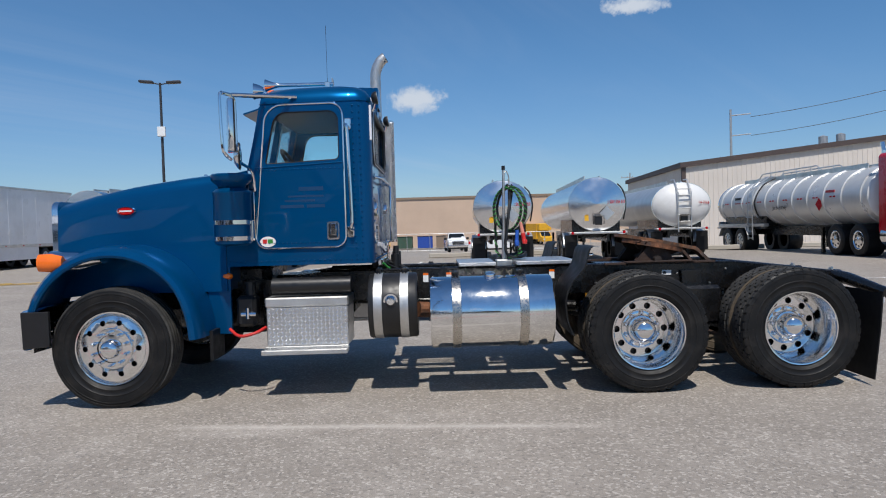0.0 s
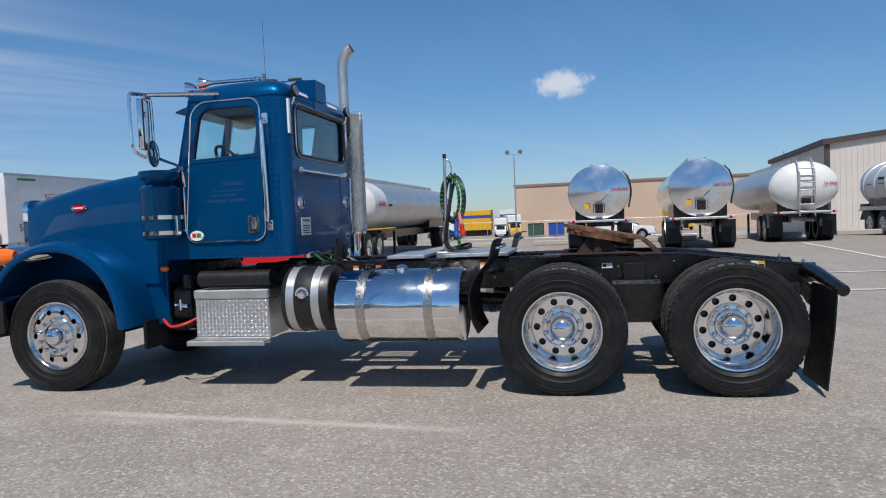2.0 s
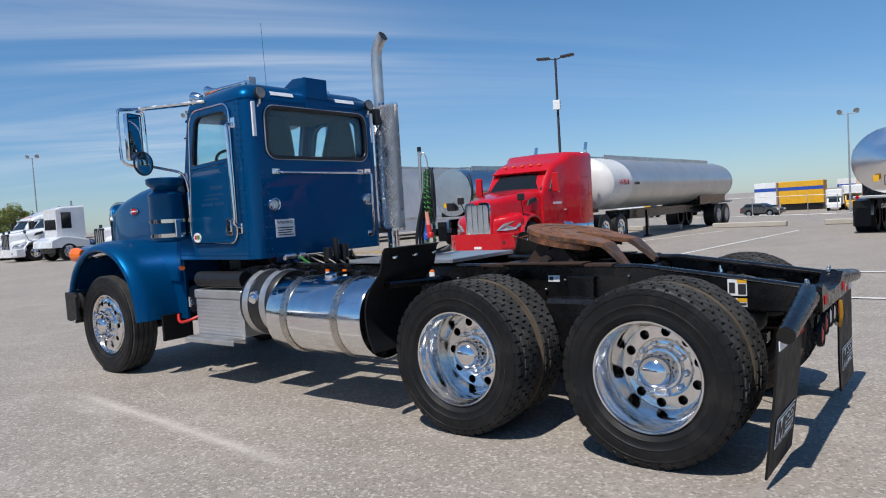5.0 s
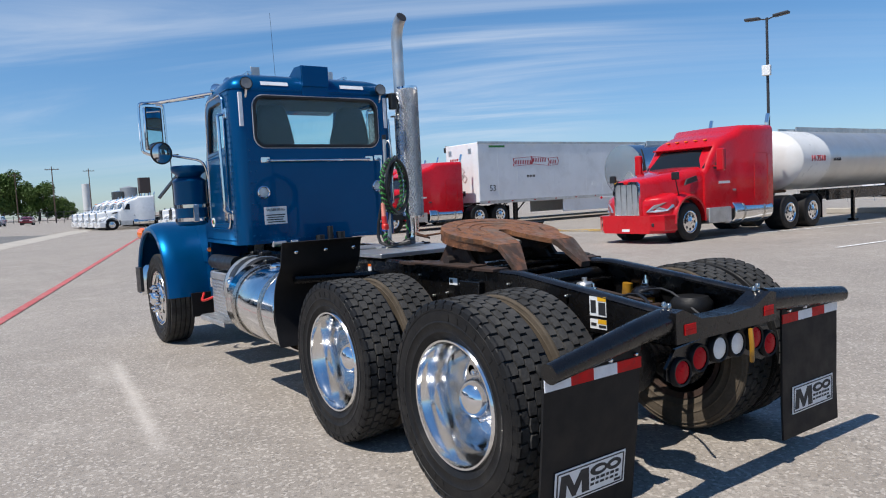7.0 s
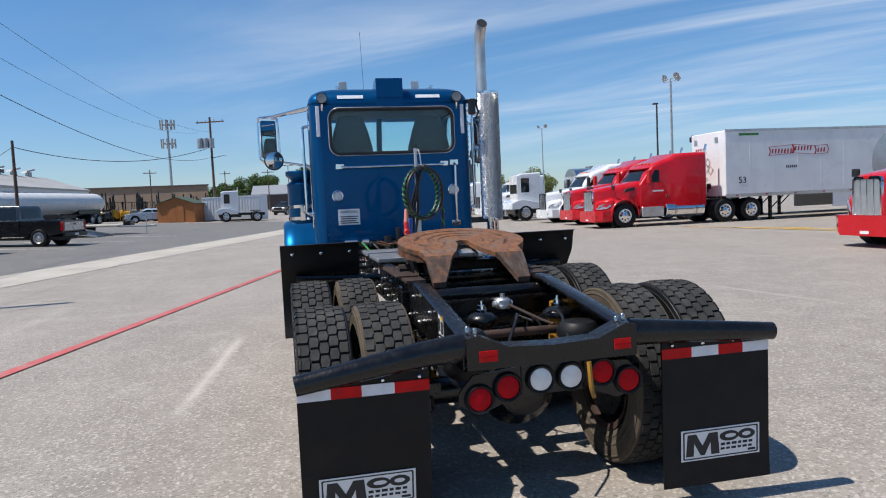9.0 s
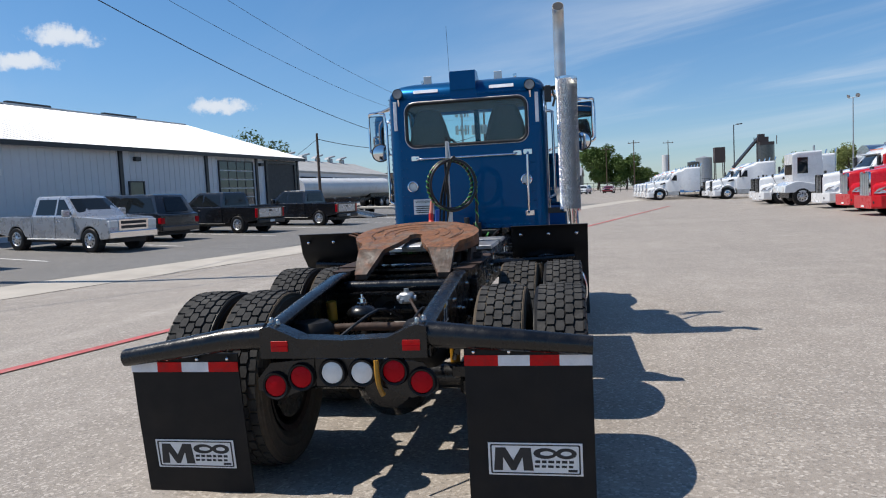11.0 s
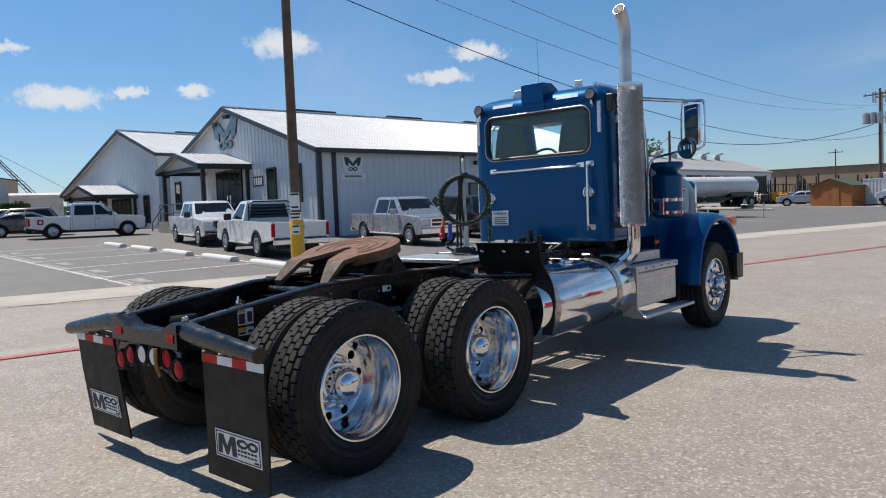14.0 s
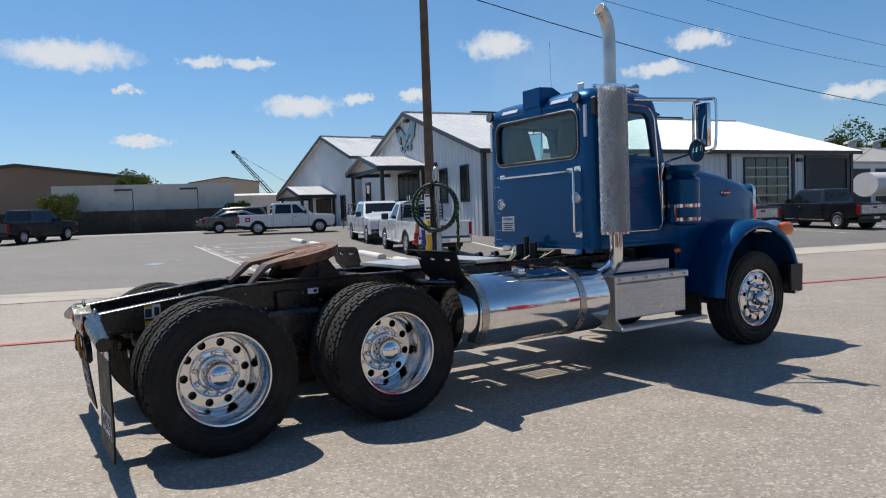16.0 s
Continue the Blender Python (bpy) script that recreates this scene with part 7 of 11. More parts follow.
def wagon(m, paint, label, L=4.9, H=1.75, W=0.95, category="car", name="suv", sedan=False, belt=1.08):
    T = thing(name, m, label, category, "vehicles parked by the offices")
    yf, yr = 0.92, L - 1.05
    zb = 0.36
    top = [(0.04, 0.42), (0.0, 0.6), (0.05, 0.82), (0.2, 0.9), (1.15, belt - 0.06), (L - 0.25, belt), (L - 0.02, belt - 0.08), (L, 0.6), (L - 0.06, zb + 0.06)]
    low = top + [(yr + 0.44, zb)] + [(y, z - 0.06) for y, z in arch(yr, 0.42, zb + 0.06)[1:-1]] + [(yr - 0.44, zb), (yf + 0.44, zb)] + [(y, z - 0.06) for y, z in arch(yf, 0.42, zb + 0.06)[1:-1]] + [(yf - 0.44, zb)]
    part("body", prism(low, "X", -W, W, 0.04), M[paint], T)
    hw = lambda z: W - 0.04 - 0.22 * max(0.0, (z - belt) / (H - belt))
    ws, wt = 1.05, 1.9
    yb, yt = (L - 0.75, L - 1.55) if sedan else (L - 0.1, L - 0.5)
    ring = lambda y0, y1, z, h: [(h, y1 - 0.1, z), (h, y0 + 0.15, z), (h * 0.55, y0, z), (-h * 0.55, y0, z), (-h, y0 + 0.15, z), (-h, y1 - 0.1, z), (-h * 0.6, y1, z), (h * 0.6, y1, z)]
    part("cabin", loft([ring(ws, yb, belt - 0.04, hw(belt)), ring(wt - 0.1, yt + 0.05, H - 0.08, hw(H - 0.08)), ring(wt + 0.02, yt - 0.06, H - 0.015, hw(H) - 0.04), ring(wt + 0.3, yt - 0.3, H, hw(H) - 0.2)]), M[paint], T, "", True)
    k = 0.014
    part("windscreen", faces([(-W + 0.12, ws + 0.19 - k, belt + 0.03), (-W * 0.52, ws + 0.06 - k, belt + 0.03), (W * 0.52, ws + 0.06 - k, belt + 0.03), (W - 0.12, ws + 0.19 - k, belt + 0.03), (W - 0.26, wt - k, H - 0.12), (W * 0.42, wt - 0.15 - k, H - 0.12), (-W * 0.42, wt - 0.15 - k, H - 0.12), (-W + 0.26, wt - k, H - 0.12)], [(1, 2, 5, 6), (0, 1, 6, 7), (2, 3, 4, 5)]), M["car_glass"], T)
    part("rear_window", faces([(-W * 0.58, yb - 0.03 + k, belt + 0.05), (W * 0.58, yb - 0.03 + k, belt + 0.05), (W * 0.46, yt + 0.08 + k, H - 0.13), (-W * 0.46, yt + 0.08 + k, H - 0.13)], [(0, 1, 2, 3)]), M["car_glass"], T)
    cut = (L - 0.1 - 1.0) / 3
    for s in (-1, 1):
        y3 = yb - 0.3
        edges = [ws + 0.45, (ws + y3) / 2 + 0.05, y3]
        side_quad(T, [(edges[0], belt + 0.03), (edges[1] - 0.04, belt + 0.03), (edges[1] - 0.04, H - 0.13), (wt + 0.12, H - 0.13)], hw, "car_glass", "side_window", s)
        side_quad(T, [(edges[1] + 0.04, belt + 0.03), (edges[2], belt + 0.03), (yt - 0.22, H - 0.13), (edges[1] + 0.04, H - 0.13)], hw, "car_glass", "side_window", s)
        part("head_light", box(s * 0.5 if s > 0 else -W + 0.02, W - 0.02 if s > 0 else -0.5, -0.006, 0.25, 0.68, 0.84, 0.02), M["white_lens"], T)
        part("tail_light", box(s * (W - 0.2) if s > 0 else -W - 0.004, W + 0.004 if s > 0 else -(W - 0.2), L - 0.16, L + 0.006, 0.72, 0.95, 0.01), M["red_lens"], T)
        part("wing_mirror", box(s * (W - 0.02) if s > 0 else -W - 0.16, W + 0.16 if s > 0 else -(W - 0.02), ws + 0.5, ws + 0.6, belt, belt + 0.15, 0.02), M[paint], T)
        part("door_gap", box(s * (W + 0.001) - 0.003, s * (W + 0.001) + 0.003, edges[1] - 0.006, edges[1] + 0.006, 0.45, belt), M["ink"], T)
        for y in (yf, yr):
            simple_wheel(T, s * (W + 0.003), y, 0.34, 0.23, 0.66, side=s)
            part("arch_liner", moved(lathe([(0.40, 0), (0.40, 0.22), (0, 0.22)], 14), pose(s * (W - 0.03), y, 0.36, 0, 0, 90 if s > 0 else -90)), M["ink"], T)
    part("front_bumper", box(-W + 0.04, W - 0.04, -0.05, 0.1, 0.38, 0.58, 0.04), M[paint], T)
    part("rear_bumper", box(-W + 0.04, W - 0.04, L - 0.06, L + 0.07, 0.4, 0.62, 0.03), M[paint], T)
    part("grille", box(-0.45, 0.45, -0.015, 0.02, 0.62, 0.8, 0.01), M["plastic"], T)
    part("underside", box(-W + 0.2, W - 0.2, 0.3, L - 0.3, 0.24, 0.4), M["ink"], T)
    return T


def ring_section(hw, zb, zt, r, y, n=5):
    """A rounded-top cross-section at y."""
    pts = [(hw, zb)]
    for i in range(n):
        t = radians(90 * i / (n - 1))
        pts.append((hw - r + r * math.cos(t), zt - r + r * math.sin(t)))
    pts.append((0.0, zt + 0.02))
    pts += [(-x, z) for x, z in reversed(pts[:-1])]
    return [(x, y, z) for x, z in pts]


def tractor(m, paint, label, style="aero", wheelbase=5.3, name="semi_truck", sleeper=True, logo=True):
    """A conventional highway tractor."""
    T = thing(name, m, label, "truck", "highway tractors in a row")
    end = 5.05 if sleeper else 3.55
    hz = 1.5 if style == "aero" else 1.45
    part("hood", loft([ring_section(0.41, 0.72, hz + 0.13, 0.12, -0.01), ring_section(0.45, 0.70, hz + 0.19, 0.14, 0.06), ring_section(0.58, 0.72, hz + 0.26, 0.2, 0.45), ring_section(0.76, 0.8, hz + 0.35, 0.26, 1.05), ring_section(0.92, 0.9, hz + 0.45, 0.28, 1.6), ring_section(1.0, 0.9, hz + 0.50, 0.28, 2.05)]), M[paint], T, "", True)
    part("nose_cheek", loft([ring_section(0.52, 0.64, 1.10, 0.12, 0.05), ring_section(0.72, 0.64, 1.20, 0.14, 0.14), ring_section(1.02, 0.64, 1.24, 0.16, 0.36), ring_section(1.13, 0.64, 1.30, 0.18, 0.60), ring_section(1.12, 0.64, 1.32, 0.18, 0.64)]), M[paint], T, "", True)
    rz = 3.16 if sleeper else 2.75
    secs = [ring_section(1.05, 0.78, hz + 0.38, 0.16, 1.93), ring_section(1.07, 0.78, 1.95, 0.18, 2.0), ring_section(1.07, 0.78, 2.52, 0.22, 2.42), ring_section(1.09, 0.78, 2.70, 0.22, 2.58)]
    secs += [ring_section(1.10, 0.78, 2.84, 0.22, 2.95), ring_section(1.12, 0.78, 2.98, 0.22, 3.42), ring_section(1.2, 0.78, rz - 0.03, 0.2, 3.62), ring_section(1.21, 0.78, rz, 0.18, 4.7), ring_section(1.19, 0.78, rz, 0.16, end)] if sleeper else [ring_section(1.1, 0.78, rz, 0.2, 3.3), ring_section(1.08, 0.78, rz, 0.16, end)]
    part("cab", loft(secs), M[paint], T, "", True)
    part("windscreen", faces([(-0.98, 2.0, 1.94), (-0.5, 1.965, 1.94), (0.5, 1.965, 1.94), (0.98, 2.0, 1.94), (0.88, 2.395, 2.46), (0.45, 2.36, 2.48), (-0.45, 2.36, 2.48), (-0.88, 2.395, 2.46)], [(1, 2, 5, 6), (0, 1, 6, 7), (2, 3, 4, 5)]), M["car_glass"], T)
    part("visor", box(-0.95, 0.95, 2.26, 2.55, 2.51, 2.56, 0.02), M[paint], T)
    for k in range(5):
        part("marker_light", box(-0.62 + 0.31 * k - 0.05, -0.62 + 0.31 * k + 0.05, 2.56, 2.64, 2.73, 2.77, 0.01), M["amber"], T)
    shell = "chrome" if style != "vnl" else "plastic"
    part("grille_surround", framed(rrect(-0.42, 0.42, 0.72, 1.66, [0.05, 0.12, 0.12, 0.05], 5), rrect(-0.37, 0.37, 0.77, 1.59, [0.04, 0.1, 0.1, 0.04], 5), lambda p, d: (p[0], d, p[1]), -0.06, 0.08), M[shell], T, "bright grille surround", True)
    part("grille_mesh", prism(rrect(-0.38, 0.38, 0.76, 1.6, [0.04, 0.1, 0.1, 0.04], 5), "Y", -0.03, 0.03), M["alu_dull"], T)
    for k in range(3):
        part("grille_bar", box(-0.20 + 0.19 * k, -0.18 + 0.19 * k, -0.055, -0.02, 0.76, 1.6), M[shell], T)
    part("nose_badge", lathe([(0.0, -0.02), (0.05, -0.018), (0.06, 0.0)], 16), M["tape_red" if paint == "red" else "chrome"], T, loc=pose(0, -0.06, 1.635) @ Matrix.Diagonal((1.5, 1, 0.7, 1)))
    part("bumper", loft([[(x * w, y, z) for x, y in ((-1.15, 0.55), (-1.1, 0.1), (-0.8, -0.12), (0.8, -0.12), (1.1, 0.1), (1.15, 0.55), (1.0, 0.6), (-1.0, 0.6))] for z, w in ((0.28, 0.93), (0.36, 1.0), (0.74, 1.0), (0.76, 0.985))]), M[paint], T)
    part("number_plate", box(-0.13, 0.13, -0.126, -0.121, 0.33, 0.40), M["sticker"], T, "blank plate")
    for s in (-1, 1):
        rings = []
        for i in range(11):
            a = radians(185 - 190 * i / 10)
            cy, cz = 1.15 - 0.66 * math.cos(math.pi - a) * 1.0, 0.55 + 0.68 * max(-0.05, math.sin(a))
            cy = 1.15 + 0.66 * math.cos(a)
            rings.append([(s * x, cy + math.cos(a) * d, cz + math.sin(a) * d) for d, x in ((-0.05, 1.16), (0.0, 1.17), (0.05, 1.1), (0.08, 0.95), (0.08, 0.6), (0.0, 0.6), (0.0, 0.95))])
        part("fender", loft(rings), M[paint], T, "", True)
        part("head_light", loft([[(s * (0.60 + a), 0.045 + 0.0 * a, 0.84), (s * (0.80 + a), 0.165, 0.83), (s * (1.03 + a * 0.3), 0.335, 0.86), (s * (1.10 + a * 0.3), 0.52, 0.97), (s * (1.07 + a * 0.3), 0.50, 1.08), (s * (0.98 + a), 0.31, 1.08), (s * (0.78 + a), 0.15, 1.02)] for a in (0.012, -0.05)]), M["headlight"], T, "clear wrap-round headlight")
        part("fog_lamp", box(s * 0.82 - 0.07, s * 0.82 + 0.07, -0.115, 0.05, 0.46, 0.56, 0.02), M["ink"], T, loc=pose(0, 0.02, 0))
        part("door_handle", box(s * 1.1 - 0.025, s * 1.1 + 0.025, 3.12, 3.28, 1.28, 1.34, 0.01), M["chrome"], T)
        hwc = lambda z: 1.075
        side_quad(T, [(2.3, 1.92), (3.2, 1.86), (3.2, 2.44), (2.62, 2.44)], lambda z: 1.085 + 0.03 * 0, "car_glass", "side_window", s, 0.012)
        part("mirror", merge(box(s * 1.28 if s > 0 else -1.5, 1.5 if s > 0 else -1.28, 2.1, 2.24, 1.85, 2.45, 0.03), tube([(s * 1.05, 2.3, 2.0), (s * 1.35, 2.17, 1.95)], 0.02, 6)), M[paint if style != "vnl" else "plastic"], T)
        part("hood_mirror", merge(box(s * 0.95 if s > 0 else -1.17, 1.17 if s > 0 else -0.95, 0.6, 0.68, 1.66, 1.86, 0.02), tube([(s * 1.06, 0.64, 1.7), (s * 1.0, 0.85, 1.25)], 0.015, 6)), M["plastic"], T)
        part("door_gap", box(s * 1.1 - 0.012, s * 1.1 + 0.012, 3.36, 3.376, 0.9, 2.6), M["ink"], T)
        part("cab_step", box(s * 0.75 if s > 0 else -1.15, 1.15 if s > 0 else -0.75, 1.95, 3.0, 0.42, 0.85, 0.02), M["alu_dull"], T)
        part("fuel_tank", moved(lathe([(0.0, 0), (0.31, 0.0), (0.34, 0.03), (0.34, 1.85), (0.31, 1.88), (0, 1.88)], 24), pose(s * 0.9, 3.1, 0.68)), M["alu"], T, "", True)
        for yb in (3.5, 4.5):
            part("tank_band", moved(lathe([(0.342, 0), (0.35, 0.005), (0.35, 0.075), (0.342, 0.08)], 24), pose(s * 0.9, yb, 0.68)), M["strap"], T)
        if sleeper:
            part("locker_door", framed(rrect(4.05, 4.75, 0.95, 2.35, 0.12), rrect(4.08, 4.72, 0.98, 2.32, 0.1), lambda p, d: (s * (1.2 + d), p[0], p[1]), 0.0, 0.018), M[paint], T)
            part("exhaust_pipe", tube([(s * 0.95, end + 0.12, 1.2), (s * 0.95, end + 0.12, 3.25), (s * 0.95, end + 0.2, 3.5)], 0.06, 10), M["alu"], T)
        if logo:
            part("door_mark", box(s * 1.095 - 0.008, s * 1.095 + 0.008, 2.5, 3.05, 1.5, 1.57), M["sticker"], T, "plain pale mark on the door")
        part("intake_vent", prism([(1.2, 1.5), (1.75, 1.62), (1.7, 1.75), (1.3, 1.66)], "X", s * 0.90, s * 0.955), M["ink"], T)
        simple_wheel(T, s * 1.12, 1.15, 0.52, 0.29, 0.58, "alu", s)
        for y in (1.15 + wheelbase - 0.66, 1.15 + wheelbase + 0.66):
            simple_wheel(T, s * 1.22, y, 0.52, 0.6, 0.58, "alu", s)
        part("frame_rail", box(s * 0.36 if s > 0 else -0.44, 0.44 if s > 0 else -0.36, 2.0, 1.15 + wheelbase + 1.1, 0.75, 0.98), M["black"], T)
        part("mud_flap", box(s * 0.62 if s > 0 else -1.2, 1.2 if s > 0 else -0.62, 1.15 + wheelbase + 1.25, 1.15 + wheelbase + 1.27, 0.25, 0.95), M["flap"], T)
        part("arch_liner", moved(lathe([(0.6, 0), (0.6, 0.3), (0, 0.3)], 16), pose(s * 1.0, 1.15, 0.55, 0, 0, 90 if s > 0 else -90)), M["ink"], T)
    part("fifth_wheel", box(-0.45, 0.45, 1.15 + wheelbase - 0.5, 1.15 + wheelbase + 0.5, 1.1, 1.18, 0.02), M["rust"], T)
    part("underside", box(-0.8, 0.8, 0.6, 3.4, 0.4, 0.9), M["ink"], T)
    return T


def yard_truck(m, label):
    """A small cab-forward terminal tractor."""
    T = thing("yard_truck", m, label, "truck", "highway tractors in a row")
    part("cab", loft([ring_section(0.75, 1.0, 2.9, 0.1, 0.55), ring_section(0.78, 1.0, 3.0, 0.1, 0.8), ring_section(0.78, 1.0, 3.05, 0.1, 2.1)]), M["white_car"], T)
    part("nose", prism([(0.0, 0.75), (0.05, 1.15), (0.55, 1.35), (0.9, 1.35), (2.1, 1.1), (2.1, 0.75)], "X", -1.15, 1.15, 0.03), M["white_car"], T)
    part("windscreen", faces([(-0.66, 0.535, 1.75), (0.66, 0.535, 1.75), (0.66, 0.56, 2.7), (-0.66, 0.56, 2.7)], [(0, 1, 2, 3)]), M["car_glass"], T)
    for s in (-1, 1):
        side_quad(T, [(0.8, 1.8), (1.35, 1.8), (1.35, 2.7), (0.8, 2.7)], lambda z: 0.775, "car_glass", "side_window", s, 0.012)
        part("head_light", box(s * 0.7 if s > 0 else -1.0, 1.0 if s > 0 else -0.7, -0.01, 0.1, 0.85, 1.05), M["white_lens"], T)
        simple_wheel(T, s * 1.15, 0.95, 0.5, 0.28, 0.58, "steel_wheel", s)
        simple_wheel(T, s * 1.2, 3.9, 0.5, 0.55, 0.58, "steel_wheel", s)
        part("rear_fender", moved(lathe([(0.57, 0.0), (0.57, 0.5)], 10, "Y", 10, 130), pose(s * 1.15 , 3.9, 0.5, 0, 0, 90 if s > 0 else -90)), M["black"], T)
        part("frame_rail", box(s * 0.36 if s > 0 else -0.44, 0.44 if s > 0 else -0.36, 0.5, 4.7, 0.62, 0.88), M["black"], T)
    part("exhaust", tube([(-0.85, 2.2, 1.0), (-0.85, 2.2, 3.4)], 0.06, 8), M["alu_dull"], T)
    part("underside", box(-0.9, 0.9, 0.3, 2.4, 0.45, 0.85), M["black"], T)
    part("fifth_wheel", box(-0.45, 0.45, 3.3, 4.3, 1.05, 1.13, 0.02), M["rust"], T)
    return T


def under_gear(T, y0, L, hw=1.2, axles=None, flaps=True):
    """Running gear below a trailer whose rear is at y0 and whose nose lies L further along y."""
    for s in (-1, 1):
        for y in axles:
            simple_wheel(T, s * 1.22, y, 0.51, 0.6, 0.58, "steel_wheel", s)
        part("landing_leg", merge(box(s * 0.75 - 0.05, s * 0.75 + 0.05, y0 + L * 0.72, y0 + L * 0.72 + 0.1, 0.08, 1.05), box(s * 0.75 - 0.12, s * 0.75 + 0.12, y0 + L * 0.72 - 0.08, y0 + L * 0.72 + 0.18, 0.0, 0.08)), M["black"], T)
    part("sub_frame", merge(box(-0.5, -0.4, y0 + 0.3, y0 + L * 0.8, 0.75, 1.1), box(0.4, 0.5, y0 + 0.3, y0 + L * 0.8, 0.75, 1.1), box(-0.5, 0.5, y0 + 1.0, y0 + 4.0, 0.9, 1.05)), M["black"], T)


def tank_trailer(m, label, L=12.5, hw=1.12, hh=1.0, zc=2.2, skin="tank_mirror", head="tank_mirror", ribs=0, dome=0.0, number="", ladder=False, flip=False, placard=True, walkway=True, rear_gear=True, white_front=0.0, cone=False):
    """A tank trailer: its rear head at y = 0, its nose L further on."""
    T = thing("tank_trailer", m, label, "tank trailer", "tank trailers in the yard")
    n = 48
    ring = lambda y, k: [(hw * k * math.cos(t), y, zc + hh * k * math.sin(t)) for t in [2 * math.pi * i / n for i in range(n)]]
    heads = lambda y, d: [ring(y + d * dome, 0.001), ring(y + d * dome * 0.72, 0.3), ring(y + d * dome * 0.42, 0.6), ring(y + d * dome * 0.14, 0.88), ring(y + d * dome * 0.04, 0.97), ring(y, 1.0)] if cone else [ring(y + d * dome, 0.001), ring(y + d * dome * 0.94, 0.3), ring(y + d * dome * 0.72, 0.6), ring(y + d * dome * 0.4, 0.85), ring(y + d * dome * 0.12, 0.97), ring(y, 1.0)]
    rear = part("rear_head", loft(heads(0.0, -1), caps=False), M[head], T, "tank rear head", True)
    part("front_head", loft(heads(L, 1), caps=False), M[head], T, "", True)
    shell = [ring(0.0, 1.0), ring(L, 1.0)] if not white_front else [ring(0.0, 1.0), ring(L - white_front, 1.0)]
    part("shell", loft(shell, caps=False), M[skin], T, "", True)
    if white_front:
        part("painted_end", loft([ring(L - white_front, 1.0), ring(L, 1.0)], caps=False), M["tank_white"], T, "", True)
    for k in range(ribs):
        y = 0.35 + (L - 0.7) * k / (ribs - 1)
        part("stiffener_ring", loft([ring(y - 0.06, 1.0), ring(y - 0.045, 1.035), ring(y + 0.045, 1.035), ring(y + 0.06, 1.0)], caps=False), M[skin], T, "", True)
    part("rim_band", loft([ring(0.0, 1.002), ring(0.0, 1.014), ring(0.09, 1.014), ring(0.09, 1.002)], caps=False), M["alu"], T, "", True)
    if walkway:
        part("walkway", merge(box(-0.22, 0.22, 1.0, L - 1.2, zc + hh - 0.02, zc + hh + 0.03), *[box(s * 0.3 - 0.02, s * 0.3 + 0.02, 1.0, L - 1.2, zc + hh - 0.05, zc + hh + 0.12) for s in (-1, 1)]), M["alu_dull"], T)
        for y in (L * 0.3, L * 0.5, L * 0.7):
            part("man_lid", lathe([(0.0, 0.16), (0.2, 0.15), (0.23, 0.12), (0.23, -0.03)], 16, "Z"), M["alu_dull"], T, loc=pose(0, y, zc + hh))
    if ladder:
        part("ladder", merge(*[tube([(x, -0.1 - dome, 1.0), (x, -0.1 - dome, zc + hh * 0.55), (x, 0.0, zc + hh + 0.12), (x, 0.5, zc + hh + 0.14)], 0.03, 6) for x in (-0.27, 0.25)], *[tube([(-0.27, -0.1 - dome, z), (0.25, -0.1 - dome, z)], 0.026, 6) for z in (1.15, 1.42, 1.69, 1.96, 2.23, 2.5, 2.75)]), M["alu_dull"], T, "rear ladder")
    part("rear_beam", box(-1.08, 1.08, -0.25, 0.15, zc - hh - 0.11, zc - hh - 0.03, 0.015), M["alu_dull"], T, "dull rear beam")
    part("saddle", box(-0.9, 0.9, 0.3, 4.2, zc - hh - 0.12, zc - hh * 0.55, 0.02), M["black"], T)
    part("valve_box", merge(box(-0.14, 0.14, -0.2 - dome * 0.6, -0.02, zc - hh * 0.78, zc - hh * 0.45, 0.02), tube([(-0.2, -0.1 - dome, zc - hh * 0.75), (-0.2, -0.14 - dome, zc - hh * 0.45), (0.2, -0.14 - dome, zc - hh * 0.45), (0.2, -0.1 - dome, zc - hh * 0.75)], 0.015, 6)), M["plastic"], T)
    if placard:
        part("placard", box(-0.19, 0.19, -0.012, -0.006, -0.19, 0.19), M["alu_dull"], T, "dull diamond placard frame", loc=pose(hw * 0.32, -dome * 0.9 - 0.012, zc - hh * 0.35, 0, 45, 0))
        part("vapour_hose", tube([(hw * 0.78, 0.2, zc + hh * 0.75), (hw * 0.95, 0.12, zc + hh * 0.5), (hw * 1.04, 0.1, zc), (hw * 0.95, 0.12, zc - hh * 0.6)], 0.03, 8, 4), M["plastic"], T)
        part("yellow_tag", box(-hw * 0.47, -hw * 0.33, -0.012 - dome * 0.85, -0.006 - dome * 0.85, zc - hh * 0.62, zc - hh * 0.42), M["yellow"], T)
    if number:
        text(number, 0.19, M["red_ink"], T, pose(hw * 0.70, -0.025 - dome * 0.62, zc + hh * 0.06, 90, 0, math.degrees(math.atan(1.5 * dome / hw))), extrude=0.004)
    ax = (1.2, 2.45)
    under_gear(T, 0, L, axles=ax)
